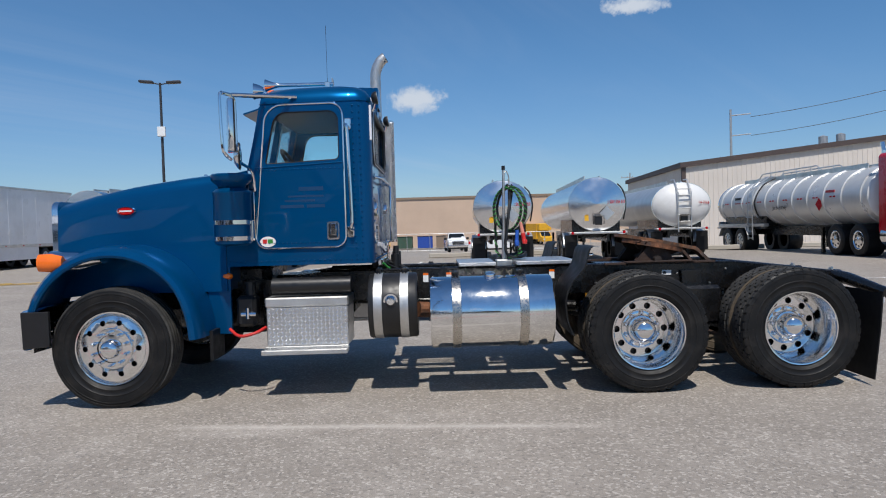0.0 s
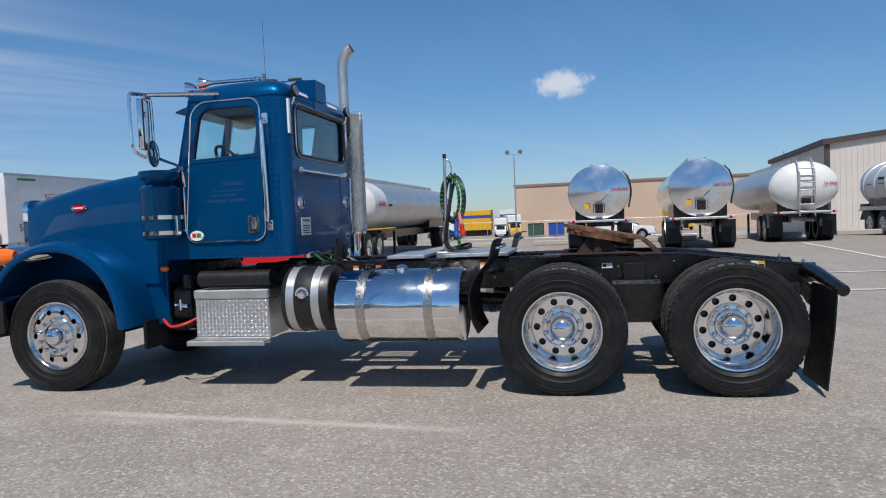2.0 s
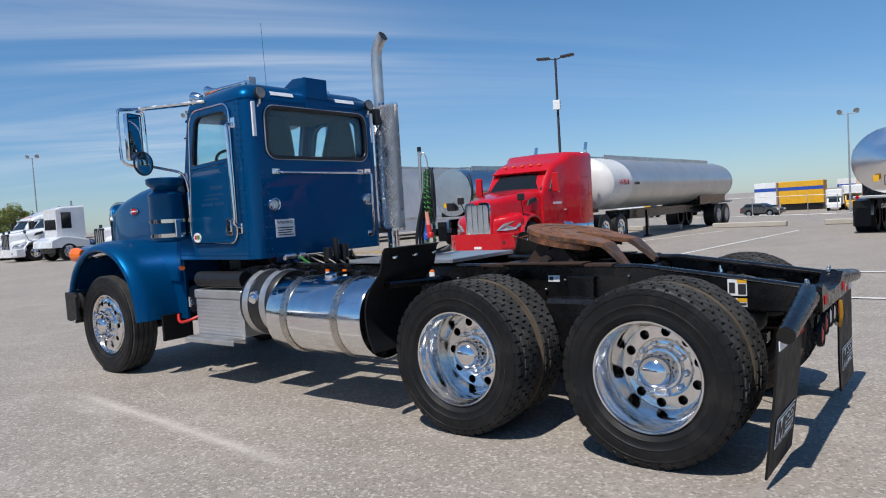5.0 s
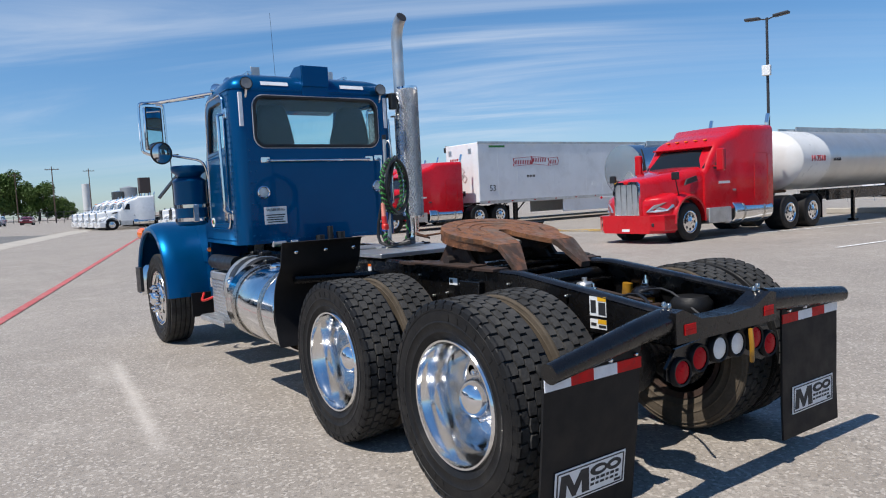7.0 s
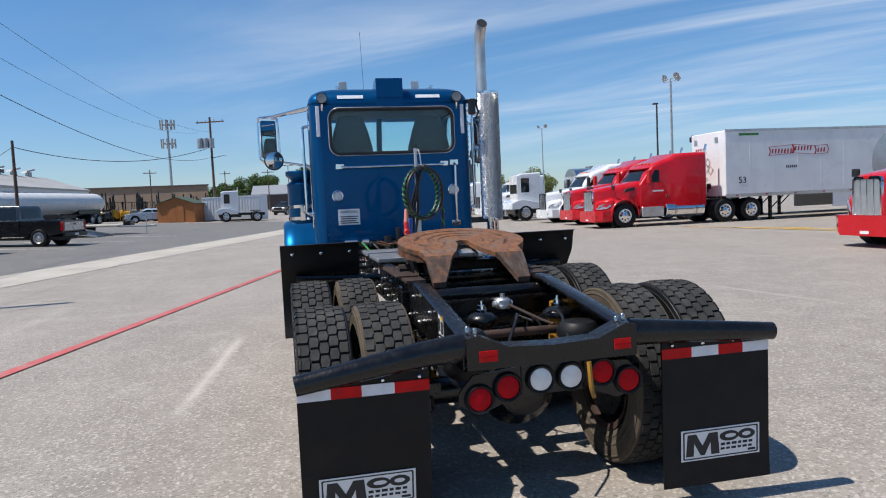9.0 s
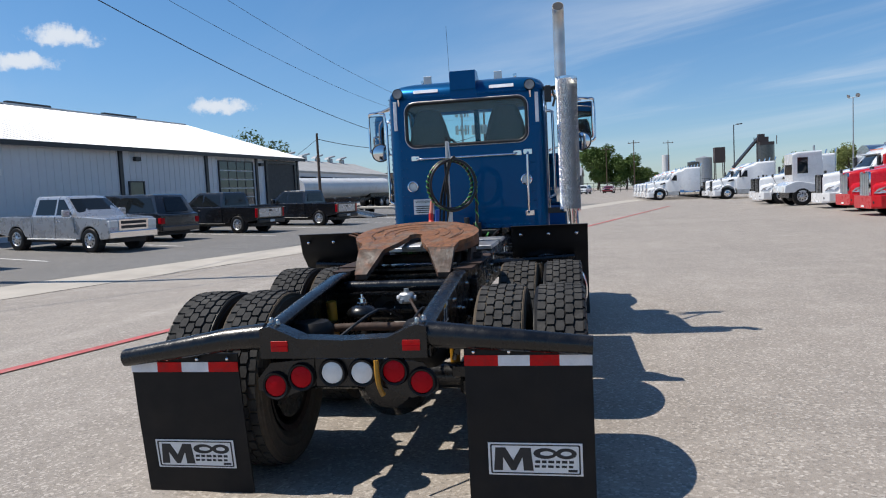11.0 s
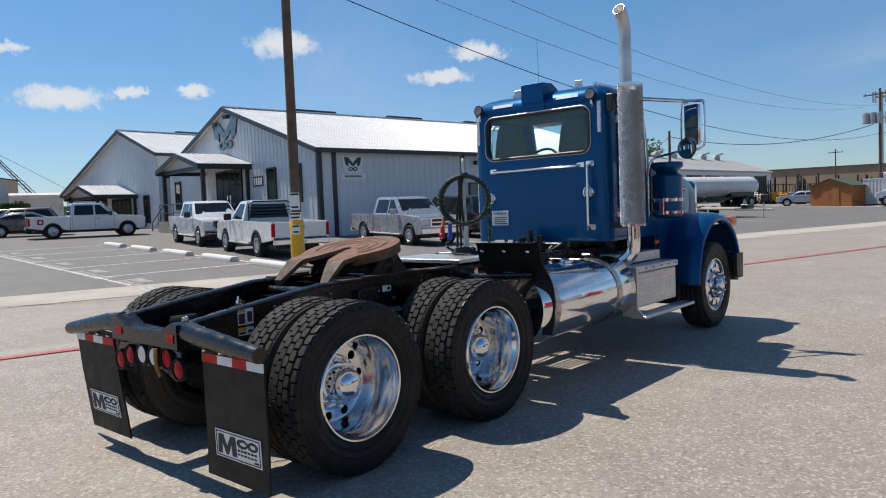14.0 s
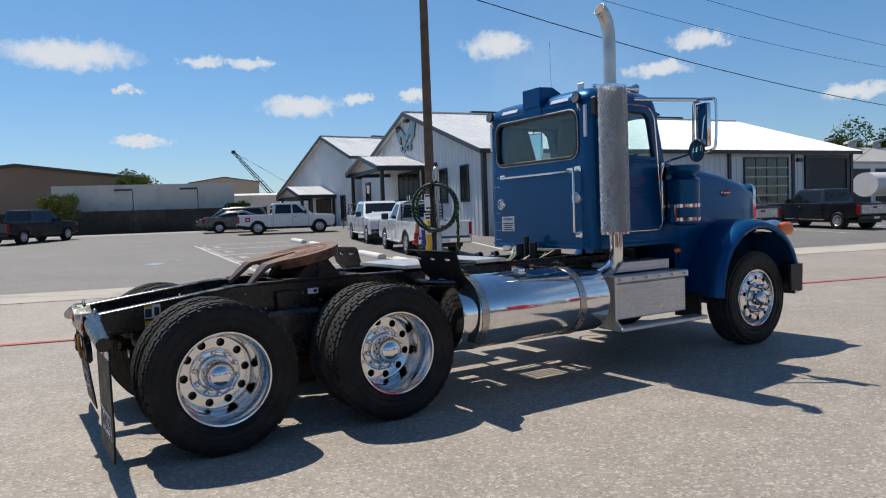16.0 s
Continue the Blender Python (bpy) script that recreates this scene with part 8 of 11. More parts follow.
    if rear_gear:
        for s in (-1, 1):
            part("mud_flap", box(s * 0.7 if s > 0 else -1.18, 1.18 if s > 0 else -0.7, 0.35, 0.37, 0.22, 1.02), M["flap"], T)
            part("fender", moved(lathe([(0.62, 0.0), (0.62, 0.55), (0.6, 0.55), (0.6, 0.0)], 12, "Y", 5, 175), pose(s * 1.2, 1.2, 0.5, 0, 0, 90 if s > 0 else -90)), M["alu_dull"], T)
            part("tail_light", lathe([(0, -0.02), (0.05, -0.015), (0.055, 0)], 10), M["red_lens"], T, loc=pose(s * 0.95, -0.25, zc - hh - 0.07))
    return T


def van_trailer(m, label, L=16.1, marks=True, W=1.3):
    """A box trailer, its nose at y = 0."""
    T = thing("van_trailer", m, label, "trailer", "trailers in the yard")
    part("box_body", box(-W, W, 0, L, 1.15, 4.05, 0.03), M["van_white"], T)
    for s in (-1, 1):
        part("top_rail", box(s * W - 0.02, s * W + 0.02, 0.0, L, 3.98, 4.09, 0.006), M["alu_dull"], T)
        part("bottom_rail", box(s * W - 0.018, s * W + 0.018, 0.0, L, 1.08, 1.24, 0.006), M["alu_dull"], T)
        for k in range(11):
            part("side_reflector", box(s * W - 0.022, s * W + 0.022, 0.5 + 1.5 * k, 0.62 + 1.5 * k, 1.14, 1.19), M["red_lens"], T)
        for k in range(1, 13):
            part("panel_seam", box(s * W - 0.004, s * W + 0.004, L * k / 13 - 0.015, L * k / 13 + 0.015, 1.25, 3.97), M["van_white"], T)
        if marks:
            on = lambda p, d: (s * (W + d), p[0], p[1])
            for y0_, y1_, za, zb in ((2.2, 3.5, 2.86, 2.94), (3.4, 4.65, 2.96, 2.86), (4.6, 5.3, 2.86, 2.9)):
                rib = [(y0_, za), (y1_, zb), (y1_ + 0.08, zb + 0.19), (y1_, zb + 0.4), (y0_, za + 0.4), (y0_ + 0.06, za + 0.2)]
                mid_ = Vector((sum(p[0] for p in rib) / 6, sum(p[1] for p in rib) / 6))
                part("side_mark", framed(rib, [tuple(mid_ + (Vector(p) - mid_) * 0.9) for p in rib], on, 0.001, 0.005), M["red_ink"], T, "plain ribbon banner outline")
                n_ = int((y1_ - y0_) / 0.16) - 1
                part("side_bar", merge(*[panel([(y0_ + 0.15 + 0.16 * i, za + 0.1), (y0_ + 0.23 + 0.16 * i, za + 0.1), (y0_ + 0.26 + 0.16 * i, za + 0.3), (y0_ + 0.18 + 0.16 * i, za + 0.3)], [], on, 0.001, 0.004) for i in range(n_)]), M["red_ink"], T, "plain bars in the banner")
            part("number_bar", merge(*[box(s * W - 0.004, s * W + 0.004, 3.1 + 0.1 * i, 3.16 + 0.1 * i, 2.3, 2.42) for i in range(6)]), M["ink"], T, "plain number bars")
            part("green_tape", box(s * W - 0.005, s * W + 0.005, 0.7, 1.7, 3.8, 3.9), M["green_hose"], T, "torn green tape")
            text("53", 0.42, M["ink"], T, pose(s * (W + 0.006), 0.85, 1.82, 90, 0, 90 if s > 0 else -90), extrude=0.003)
            for k in range(3):
                part("placard", box(-0.006, 0.006, -0.16, 0.16, -0.16, 0.16), M["sticker"], T, "diamond placard holder", loc=pose(s * (W + 0.004), 8.0 + 1.0 * k, 1.75, 45, 0, 0))
    part("nose_vent", box(-1.05, -0.8, -0.012, 0.0, 3.55, 3.8), M["alu_dull"], T)
    part("nose_vent", box(0.55, 0.8, -0.012, 0.0, 3.55, 3.8), M["alu_dull"], T)
    part("nose_box", merge(box(-0.2, 0.2, -0.06, 0.0, 1.5, 1.75, 0.01), tube([(-0.1, -0.06, 1.5), (-0.1, -0.15, 1.35)], 0.03, 6), tube([(0.1, -0.06, 1.5), (0.1, -0.15, 1.35)], 0.03, 6)), M["plastic"], T)
    part("nose_mark", box(-0.16, 0.16, -0.01, -0.003, -0.16, 0.16), M["sticker"], T, "diamond placard holder", loc=pose(-0.35, 0, 2.2, 0, 45, 0))
    for i, (x_, z_) in enumerate(((0.0, 2.45), (0.3, 2.35), (0.1, 2.7), (-0.15, 1.95))):
        part("nose_mark", framed(rrect(-0.16, 0.16, -0.16, 0.16, 0.01), rrect(-0.12, 0.12, -0.12, 0.12, 0.01), lambda p, d: (p[0], -d, p[1]), 0.003, 0.012), M["alu_dull"], T, "diamond placard holder", loc=pose(-0.1 + x_, 0, z_, 0, 45, 0))
    part("nose_bar", merge(*[box(-0.95 + 0.18 * i, -0.83 + 0.18 * i, -0.006, 0.0, z_, z_ + 0.1) for i in range(5) for z_ in (3.1, 3.27)]), M["red_ink"], T, "faded plain lettering bars")
    part("corner_lamp", box(-W - 0.12, -W, -0.04, 0.08, 3.75, 4.0, 0.02), M["plastic"], T)
    part("skirt", box(W - 0.06, W - 0.02, 5.6, 12.5, 0.45, 1.1), M["van_white"], T)
    part("skirt", box(-W + 0.02, -W + 0.06, 5.6, 12.5, 0.45, 1.1), M["van_white"], T)
    for s in (-1, 1):
        part("landing_leg", merge(box(s * 0.75 - 0.06, s * 0.75 + 0.06, 2.6, 2.72, 0.08, 1.1), box(s * 0.75 - 0.13, s * 0.75 + 0.13, 2.53, 2.79, 0.0, 0.08), tube([(s * 0.75, 2.7, 0.5), (s * 0.75, 3.4, 1.1)], 0.03, 6)), M["black"], T)
        for y in (L - 2.9, L - 1.65):
            simple_wheel(T, s * 1.25, y, 0.51, 0.6, 0.58, "steel_wheel", s)
    part("sub_frame", box(-0.5, 0.5, L - 4.0, L - 0.6, 0.75, 1.12), M["black"], T)
    part("cross_beams", box(-1.2, 1.2, 0.3, L - 0.2, 1.08, 1.16), M["black"], T)
    return T


# north side: tankers and red tractors
tank_trailer(pose(2.25, 27.4, 0, 0, 0, -2), "mirror-polished tank trailer with a shallow rear head", number="28-8168", L=11.5, dome=0.26, cone=True)
tank_trailer(pose(5.72, 26.6, 0, 0, 0, -3), "mirror-polished tank trailer with a shallow cone head", hw=1.05, hh=1.0, zc=2.17, number="28-7618", L=12.5, dome=0.24, cone=True)
tank_trailer(pose(9.85, 29.5, 0, 0, 0, -3), "white-ended tank trailer with a rear ladder", hw=1.2, hh=0.92, zc=2.12, skin="tank_silver", head="tank_white", dome=0.45, number="14-7666", ladder=True, placard=False, L=11.5)
jet_tank = tank_trailer(pose(15.6, 37.1, ground_at(15.6, 37.1) - 0.02, 0, 0, 181) @ Matrix.Scale(1.15, 4), "white ribbed jet fuel tank trailer behind a red tractor", hw=1.1, hh=0.92, zc=2.02, skin="tank_pale", head="tank_white", ribs=11, dome=0.25, L=11.0, placard=False, ladder=False, rear_gear=False)
for k in range(9):
    for j in range(4 if k == 1 else 2):
        part("side_reflector", box(1.098, 1.108, 0.75 + 1.03 * k + 0.2 * j, 0.87 + 1.03 * k + 0.2 * j, 2.03, 2.08), M["red_lens"], jet_tank)
part("side_ladder", merge(*[tube([(1.16, y, 0.55), (1.17, y, 2.25), (1.02, y, 2.62), (0.62, y, 2.98), (0.3, y, 3.1)], 0.026, 6, 3) for y in (3.12, 3.52)], *[tube([(1.165, 3.12, z), (1.165, 3.52, z)], 0.02, 6) for z in (0.62, 0.9, 1.18, 1.46, 1.74, 2.02, 2.28)], tube([(1.02, 3.12, 2.62), (1.02, 3.52, 2.62)], 0.02, 6)), M["alu_dull"], jet_tank, "aluminium ladder up the side")
part("drain_hose", tube([(0.3, 3.75, 3.0), (0.8, 3.7, 2.72), (1.1, 3.66, 2.2), (1.13, 3.66, 1.9), (1.0, 3.72, 1.5), (0.8, 3.8, 1.25)], 0.03, 8, 4), M["plastic"], jet_tank)
part("walkway_rail", merge(*[tube([(x, 2.6, 3.04), (x, 2.9, 3.22), (x, 7.0, 3.22), (x, 7.3, 3.06)], 0.024, 6) for x in (-0.42, 0.42)], *[tube([(x, y, 2.86), (x, y, 3.22)], 0.02, 6) for x in (-0.42, 0.42) for y in (3.6, 4.6, 5.6, 6.6)]), M["alu_dull"], jet_tank)
part("frame_rail", merge(box(0.92, 1.12, 0.0, 4.4, 1.08, 1.2, 0.01), box(0.5, 1.12, 0.0, 0.12, 1.08, 1.3, 0.01)), M["alu_dull"], jet_tank)
part("fender", merge(box(0.86, 1.24, 0.62, 3.0, 1.045, 1.075, 0.008), moved(box(0.86, 1.24, -0.5, 0.0, -0.012, 0.012), pose(0, 0.63, 1.06, 52)), moved(box(0.86, 1.24, 0.0, 0.4, -0.012, 0.012), pose(0, 2.99, 1.06, -52))), M["alu_dull"], jet_tank, "grey tandem fender")
text("Jet Fuel Only", 0.2, M["ink"], jet_tank, pose(1.108, 5.65, 1.78, 90, 0, 90), extrude=0.003)
part("lettering_bar", box(1.08, 1.098, 1.75, 2.35, 2.2, 2.3), M["ink"], jet_tank, "faded dark bar")
part("lettering_bar", box(1.07, 1.098, 8.75, 9.25, 2.19, 2.27), M["red_ink"], jet_tank, "small red bar")
part("placard", box(-0.006, 0.006, -0.16, 0.16, -0.16, 0.16), M["red_lens"], jet_tank, "red diamond placard", loc=pose(1.095, 8.35, 1.83, 45, 0, 0))
tractor(pose(16.0, 18.3, 0, 0, 0, 0) @ Matrix.Scale(1.12, 4), "red", "red sleeper tractor coupled to a ribbed tanker", wheelbase=5.6)
tractor(pose(-7.15, 19.1, 0, 0, 0, 0.5), "red", "red aerodynamic sleeper tractor with a chrome grille", wheelbase=5.45)
silver_tank = tank_trailer(pose(-7.05, 39.8, 0, 0, 0, 180), "long silver fuel tank trailer with a white front end", hw=1.2, hh=0.95, zc=2.12, skin="tank_silver", head="tank_white", dome=0.4, L=14.2, placard=False, white_front=1.6, rear_gear=False)
text("14-7518", 0.26, M["red_ink"], silver_tank, pose(-1.203, 13.35, 2.12, 90, 0, -90), extrude=0.012)
text("14-7518", 0.14, M["ink"], silver_tank, pose(-1.203, 12.2, 2.08, 90, 0, -90), extrude=0.012)
tank_trailer(pose(-12.8, 25.4, 0, 0, 0, -3), "mirror-polished tank trailer with an orange placard", hw=0.98, hh=0.95, zc=2.2, L=11, number="")
red_row = tractor(pose(-22.6, 19.0, 0, 0, 0, 1), "red", "red aerodynamic sleeper tractor with a chrome grille", wheelbase=5.5)
copy_thing(red_row, pose(-26.8, 19.7, 0, 0, 0, 1))
van_trailer(pose(-22.6, 24.9, 0, 0, 0, 1), "white dry van trailer with a plain red banner")
van_trailer(pose(-26.8, 28.6, 0, 0, 0, 1), "white dry van trailer in the second row", marks=False)
tractor(pose(-31.2, 20.0, 0, 0, 0, 1), "white_car", "white rounded sleeper tractor", "vnl", logo=False)
yard_truck(pose(-37.0, 19.6, 0, 0, 0, 1), "white terminal tractor with an upright cab")
tractor(pose(-41.5, 19.5, 0, 0, 0, 1), "white_car", "white highway tractor in the row", "vnl", logo=False, sleeper=False)
tank_trailer(pose(-37.0, 36, 0, 0, 0, 181), "mirror-polished tank trailer behind the terminal tractor", L=12, placard=False)
vnl = tractor(pose(-68.6, 15.1, 0, 0, 0, 1), "white_car", "white long-hood sleeper tractor", "aero", logo=False)
for k in range(1, 5):
    copy_thing(vnl, pose(-68.6 - 4.2 * k, 15.1, 0, 0, 0, 1))
vn2 = tractor(pose(-60.5, 20.0, 0, 0, 0, 1), "white_car", "white rounded sleeper tractor", "vnl", logo=False)
copy_thing(vn2, pose(-47.5, 20.6, 0, 0, 0, 1))
copy_thing(vn2, pose(-64.6, 20.1, 0, 0, 0, 1))

# south side: cars in front of the offices
pickup(lot_pose(-12.5, -9.95, 180), "silver", "silver crew cab pickup with chrome grille")
pickup(lot_pose(-6.35, -14.97, 0), "white_car", "white regular cab pickup with a black rack", crew=False, rack=True)
pickup(lot_pose(-6.35, -16.8, 180), "white_car", "white crew cab pickup by the steps")
pickup(lot_pose(-6.0, -31.8, -90), "white_car", "white crew cab pickup with a red tailgate mark", mark=True, dark_trim=True)
wagon(lot_pose(-16.6, -17.5, 0), "black_car", "large black sport utility vehicle", L=5.5, H=1.88, W=1.0, belt=1.15)
pickup(lot_pose(-21.6, -17.35, 0), "black_car", "black crew cab pickup with a grey tailgate", dark_trim=True)
pickup(lot_pose(-27.5, -17.0, 0), "black_car", "black crew cab pickup by the garage doors", dark_trim=True)
pickup(lot_pose(10.2, -35.4, -24.8), "navy_car", "black crew cab pickup across the car park", dark_trim=True)
wagon(lot_pose(2.1, -40.8, 90), "taupe", "taupe metallic sport utility vehicle", L=4.75, H=1.72)
wagon(lot_pose(2.6, -44.2, 90), "grey_car", "dark grey sport utility vehicle", L=4.8, H=1.75)
wagon(lot_pose(-2.7, -36.2, -90), "grey_car", "grey sedan with red tail lights", L=4.7, H=1.45, sedan=True, name="sedan")
wagon(lot_pose(-64.0, -26.9, 28), "pale_blue", "pale blue sedan by the fence", L=4.9, H=1.45, sedan=True, name="sedan")
yard_truck(lot_pose(-63.6, -17.6, 22), "white terminal tractor beside the container")
wagon(lot_pose(-120, -22, 90), "white_car", "white car far along the lot", L=4.8, H=1.6)
wagon(lot_pose(-128, -19, 95), "dark_red", "dark red car by the far fence", L=4.9, H=1.4, sedan=True, name="sedan")
pickup(lot_pose(-95, -20, 80), "black_car", "black pickup far along the lot", dark_trim=True)

# ---- buildings, poles, fences and trees ----
M["siding"] = mat("white_ribbed_steel_siding", (0.62, 0.64, 0.67), 0.45, 0.0, 0.04, 0.6, 30, dirt=(0.45, 0.45, 0.44), dirt_amount=0.12, dirt_scale=0.5)
M["roof"] = mat("white_steel_roof", (0.62, 0.63, 0.64), 0.4, 0.1, 0.04, 0.4, 30, dirt=(0.5, 0.48, 0.45), dirt_amount=0.15, dirt_scale=0.4)
M["trim"] = mat("dark_steel_trim", (0.022, 0.023, 0.027), 0.4, 0.0, 0.1, 3, 40)
M["beige"] = mat("beige_steel_siding", (0.62, 0.56, 0.50), 0.5, 0.0, 0.05, 0.4, 30, dirt=(0.42, 0.37, 0.32), dirt_amount=0.15, dirt_scale=0.3)
M["tan"] = mat("tan_wall", (0.53, 0.39, 0.29), 0.75, 0.0, 0.06, 0.3, 20, dirt=(0.4, 0.29, 0.21), dirt_amount=0.2, dirt_scale=0.2)
M["brown_wall"] = mat("brown_wall", (0.24, 0.175, 0.125), 0.8, 0.0, 0.08, 0.3, 20, dirt=(0.17, 0.12, 0.09), dirt_amount=0.25, dirt_scale=0.2)
M["brown_trim"] = mat("brown_trim", (0.07, 0.05, 0.045), 0.6, 0.0, 0.1, 2, 20)
M["wood_pole"] = mat("weathered_wood_pole", (0.13, 0.085, 0.06), 0.85, 0.0, 0.25, 4, 60, bump=0.5, dirt=(0.05, 0.035, 0.028), dirt_amount=0.5, dirt_scale=3)
M["pale_pole"] = mat("galvanised_pole", (0.4, 0.41, 0.42), 0.5, 0.6, 0.1, 4, 40)
M["roof_dull"] = mat("weathered_grey_roof", (0.42, 0.41, 0.39), 0.6, 0.2, 0.1, 0.5, 8, dirt=(0.3, 0.27, 0.23), dirt_amount=0.4, dirt_scale=0.3)
M["shed_roof"] = mat("dull_green_shingle", (0.055, 0.085, 0.06), 0.85, 0.0, 0.2, 3, 30, bump=0.4)
M["bay_shade"] = mat("dark_grey_bay_shade", (0.035, 0.037, 0.04), 0.6, 0.0, 0.1, 2, 40)
M["shed_wood"] = mat("orange_stained_wood", (0.34, 0.125, 0.035), 0.7, 0.0, 0.15, 1.5, 50, bump=0.3)
M["leaf"] = mat("green_leaves", (0.075, 0.13, 0.028), 0.65, 0.0, 0.35, 0.8, 8, spec=0.3)
M["leaf_dry"] = mat("yellow_green_leaves", (0.16, 0.19, 0.05), 0.65, 0.0, 0.35, 0.8, 8, spec=0.3)
M["bark"] = mat("bark", (0.09, 0.065, 0.045), 0.9, 0.0, 0.25, 3, 30, bump=0.6)
M["container"] = mat("white_container_steel", (0.6, 0.58, 0.54), 0.55, 0.0, 0.05, 0.5, 20, dirt=(0.32, 0.25, 0.19), dirt_amount=0.35, dirt_scale=0.7)
M["office_glass"] = mat("dark_office_glass", (0.02, 0.028, 0.028), 0.06, 0.0, 0.1, 1, 20, spec=0.8, rough_vary=0.03)
M["mesh_fence"] = mat("dark_fence_screen", (0.035, 0.033, 0.03), 0.9, 0.0, 0.35, 0.6, 12, dirt=(0.09, 0.08, 0.065), dirt_amount=0.5, dirt_scale=0.5)

LOTM = pose(0, 0, 0, 0, 0, -14.4)


def wall_ribs(x0, x1, y0, y1, z0, ztop, step, out):
    """Upright ribs along a wall from (x0, y0) to (x1, y1); ztop(u) is the height at the share u; out: the way they stand proud."""
    verts, polys = [], []
    L = math.hypot(x1 - x0, y1 - y0)
    n = int(L / step)
    d = Vector(((x1 - x0) / L, (y1 - y0) / L, 0))
    o = Vector((out[0], out[1], 0))
    for k in range(n):
        u = (k + 0.5) / n
        c = Vector((x0, y0, 0)) + d * (u * L)
        zt = ztop(u)
        b = len(verts)
        for z in (z0, zt):
            verts += [c - d * 0.035 + Vector((0, 0, z)), c - d * 0.02 + o * 0.025 + Vector((0, 0, z)), c + d * 0.02 + o * 0.025 + Vector((0, 0, z)), c + d * 0.035 + Vector((0, 0, z))]
        polys += [(b + i, b + i + 1, b + 4 + i + 1, b + 4 + i) for i in range(3)]
    return faces(verts, polys)


def gable_hall(name, a0, a1, b0, b1, base, eave, ridge, label, skirt=0.6, own=None, mid=None):
    """A steel hall along a with its gable ends at a0 and a1, in the lot's axes."""
    T = thing(name, (own or LOTM).copy(), label, "building")
    bm_ = (b0 + b1) / 2 if mid is None else mid
    pitch_ = (ridge - eave) / max(b1 - bm_, bm_ - b0)
    at_eave = lambda bb: ridge - pitch_ * abs(bb - bm_)
    prof = [(b0, base - skirt), (b1, base - skirt), (b1, at_eave(b1)), (bm_, ridge), (b0, at_eave(b0))]
    part("wall", prism(prof, "X", a0, a1), M["siding"], T, "white ribbed siding")
    for s, bb in ((1, b1), (-1, b0)):
        e = 0.45
        lo = (bb + s * e, at_eave(bb) - pitch_ * e)
        part("roof", prism([(bm_, ridge + 0.03), lo and (lo[0], lo[1] + 0.03), (lo[0], lo[1] + 0.09), (bm_, ridge + 0.09)], "X", a0 - 0.3, a1 + 0.35), M["roof"], T, "white standing seam roof")
        n = int((a1 - a0) / 0.4)
        verts, polys = [], []
        for k in range(n + 1):
            a = a0 - 0.28 + (a1 - a0 + 0.6) * k / n
            i = len(verts)
            verts += [(a - 0.03, bm_, ridge + 0.088), (a + 0.03, bm_, ridge + 0.088), (a, bm_, ridge + 0.13), (a - 0.03, lo[0], lo[1] + 0.088), (a + 0.03, lo[0], lo[1] + 0.088), (a, lo[0], lo[1] + 0.13)]
            polys += [(i, i + 2, i + 5, i + 3), (i + 2, i + 1, i + 4, i + 5), (i, i + 1, i + 2), (i + 3, i + 5, i + 4)]
        tagged(part("roof_seam", faces(verts, polys), M["roof"], T), kind="stuff")
        part("eave_trim", box(a0 - 0.3, a1 + 0.35, min(lo[0], lo[0] + s * 0.06), max(lo[0], lo[0] + s * 0.06), lo[1] - 0.12, lo[1] + 0.1), M["trim"], T)
        for aa, d in ((a1, 0.36), (a0, -0.31)):
            part("rake_trim", prism([(bm_, ridge - 0.14), (lo[0], lo[1] - 0.14), (lo[0], lo[1] + 0.1), (bm_, ridge + 0.11)], "X", aa + d - 0.03, aa + d + 0.03), M["trim"], T)
        tagged(part("wall_rib", wall_ribs(a0 + 0.1, a1 - 0.1, bb, bb, base - 0.3, lambda u: at_eave(bb) - 0.1, 0.42, (0, s)), M["siding"], T), kind="stuff")
    tagged(part("wall_rib", wall_ribs(a1, a1, b0 + 0.1, b1 - 0.1, base - 0.3, lambda u: at_eave(b0 + 0.1 + u * (b1 - b0 - 0.2)) - 0.15, 0.42, (1, 0)), M["siding"], T), kind="stuff")
    part("ridge_cap", box(a0 - 0.3, a1 + 0.35, bm_ - 0.2, bm_ + 0.2, ridge + 0.08, ridge + 0.15), M["roof"], T)
    for k in range(3):
        aa = a1 - (a1 - a0) * (0.22 + 0.27 * k)
        part("ridge_vent", box(aa - 1.5, aa + 1.5, bm_ - 0.15, bm_ + 0.15, ridge + 0.15, ridge + 0.28), M["trim"], T)
    return T


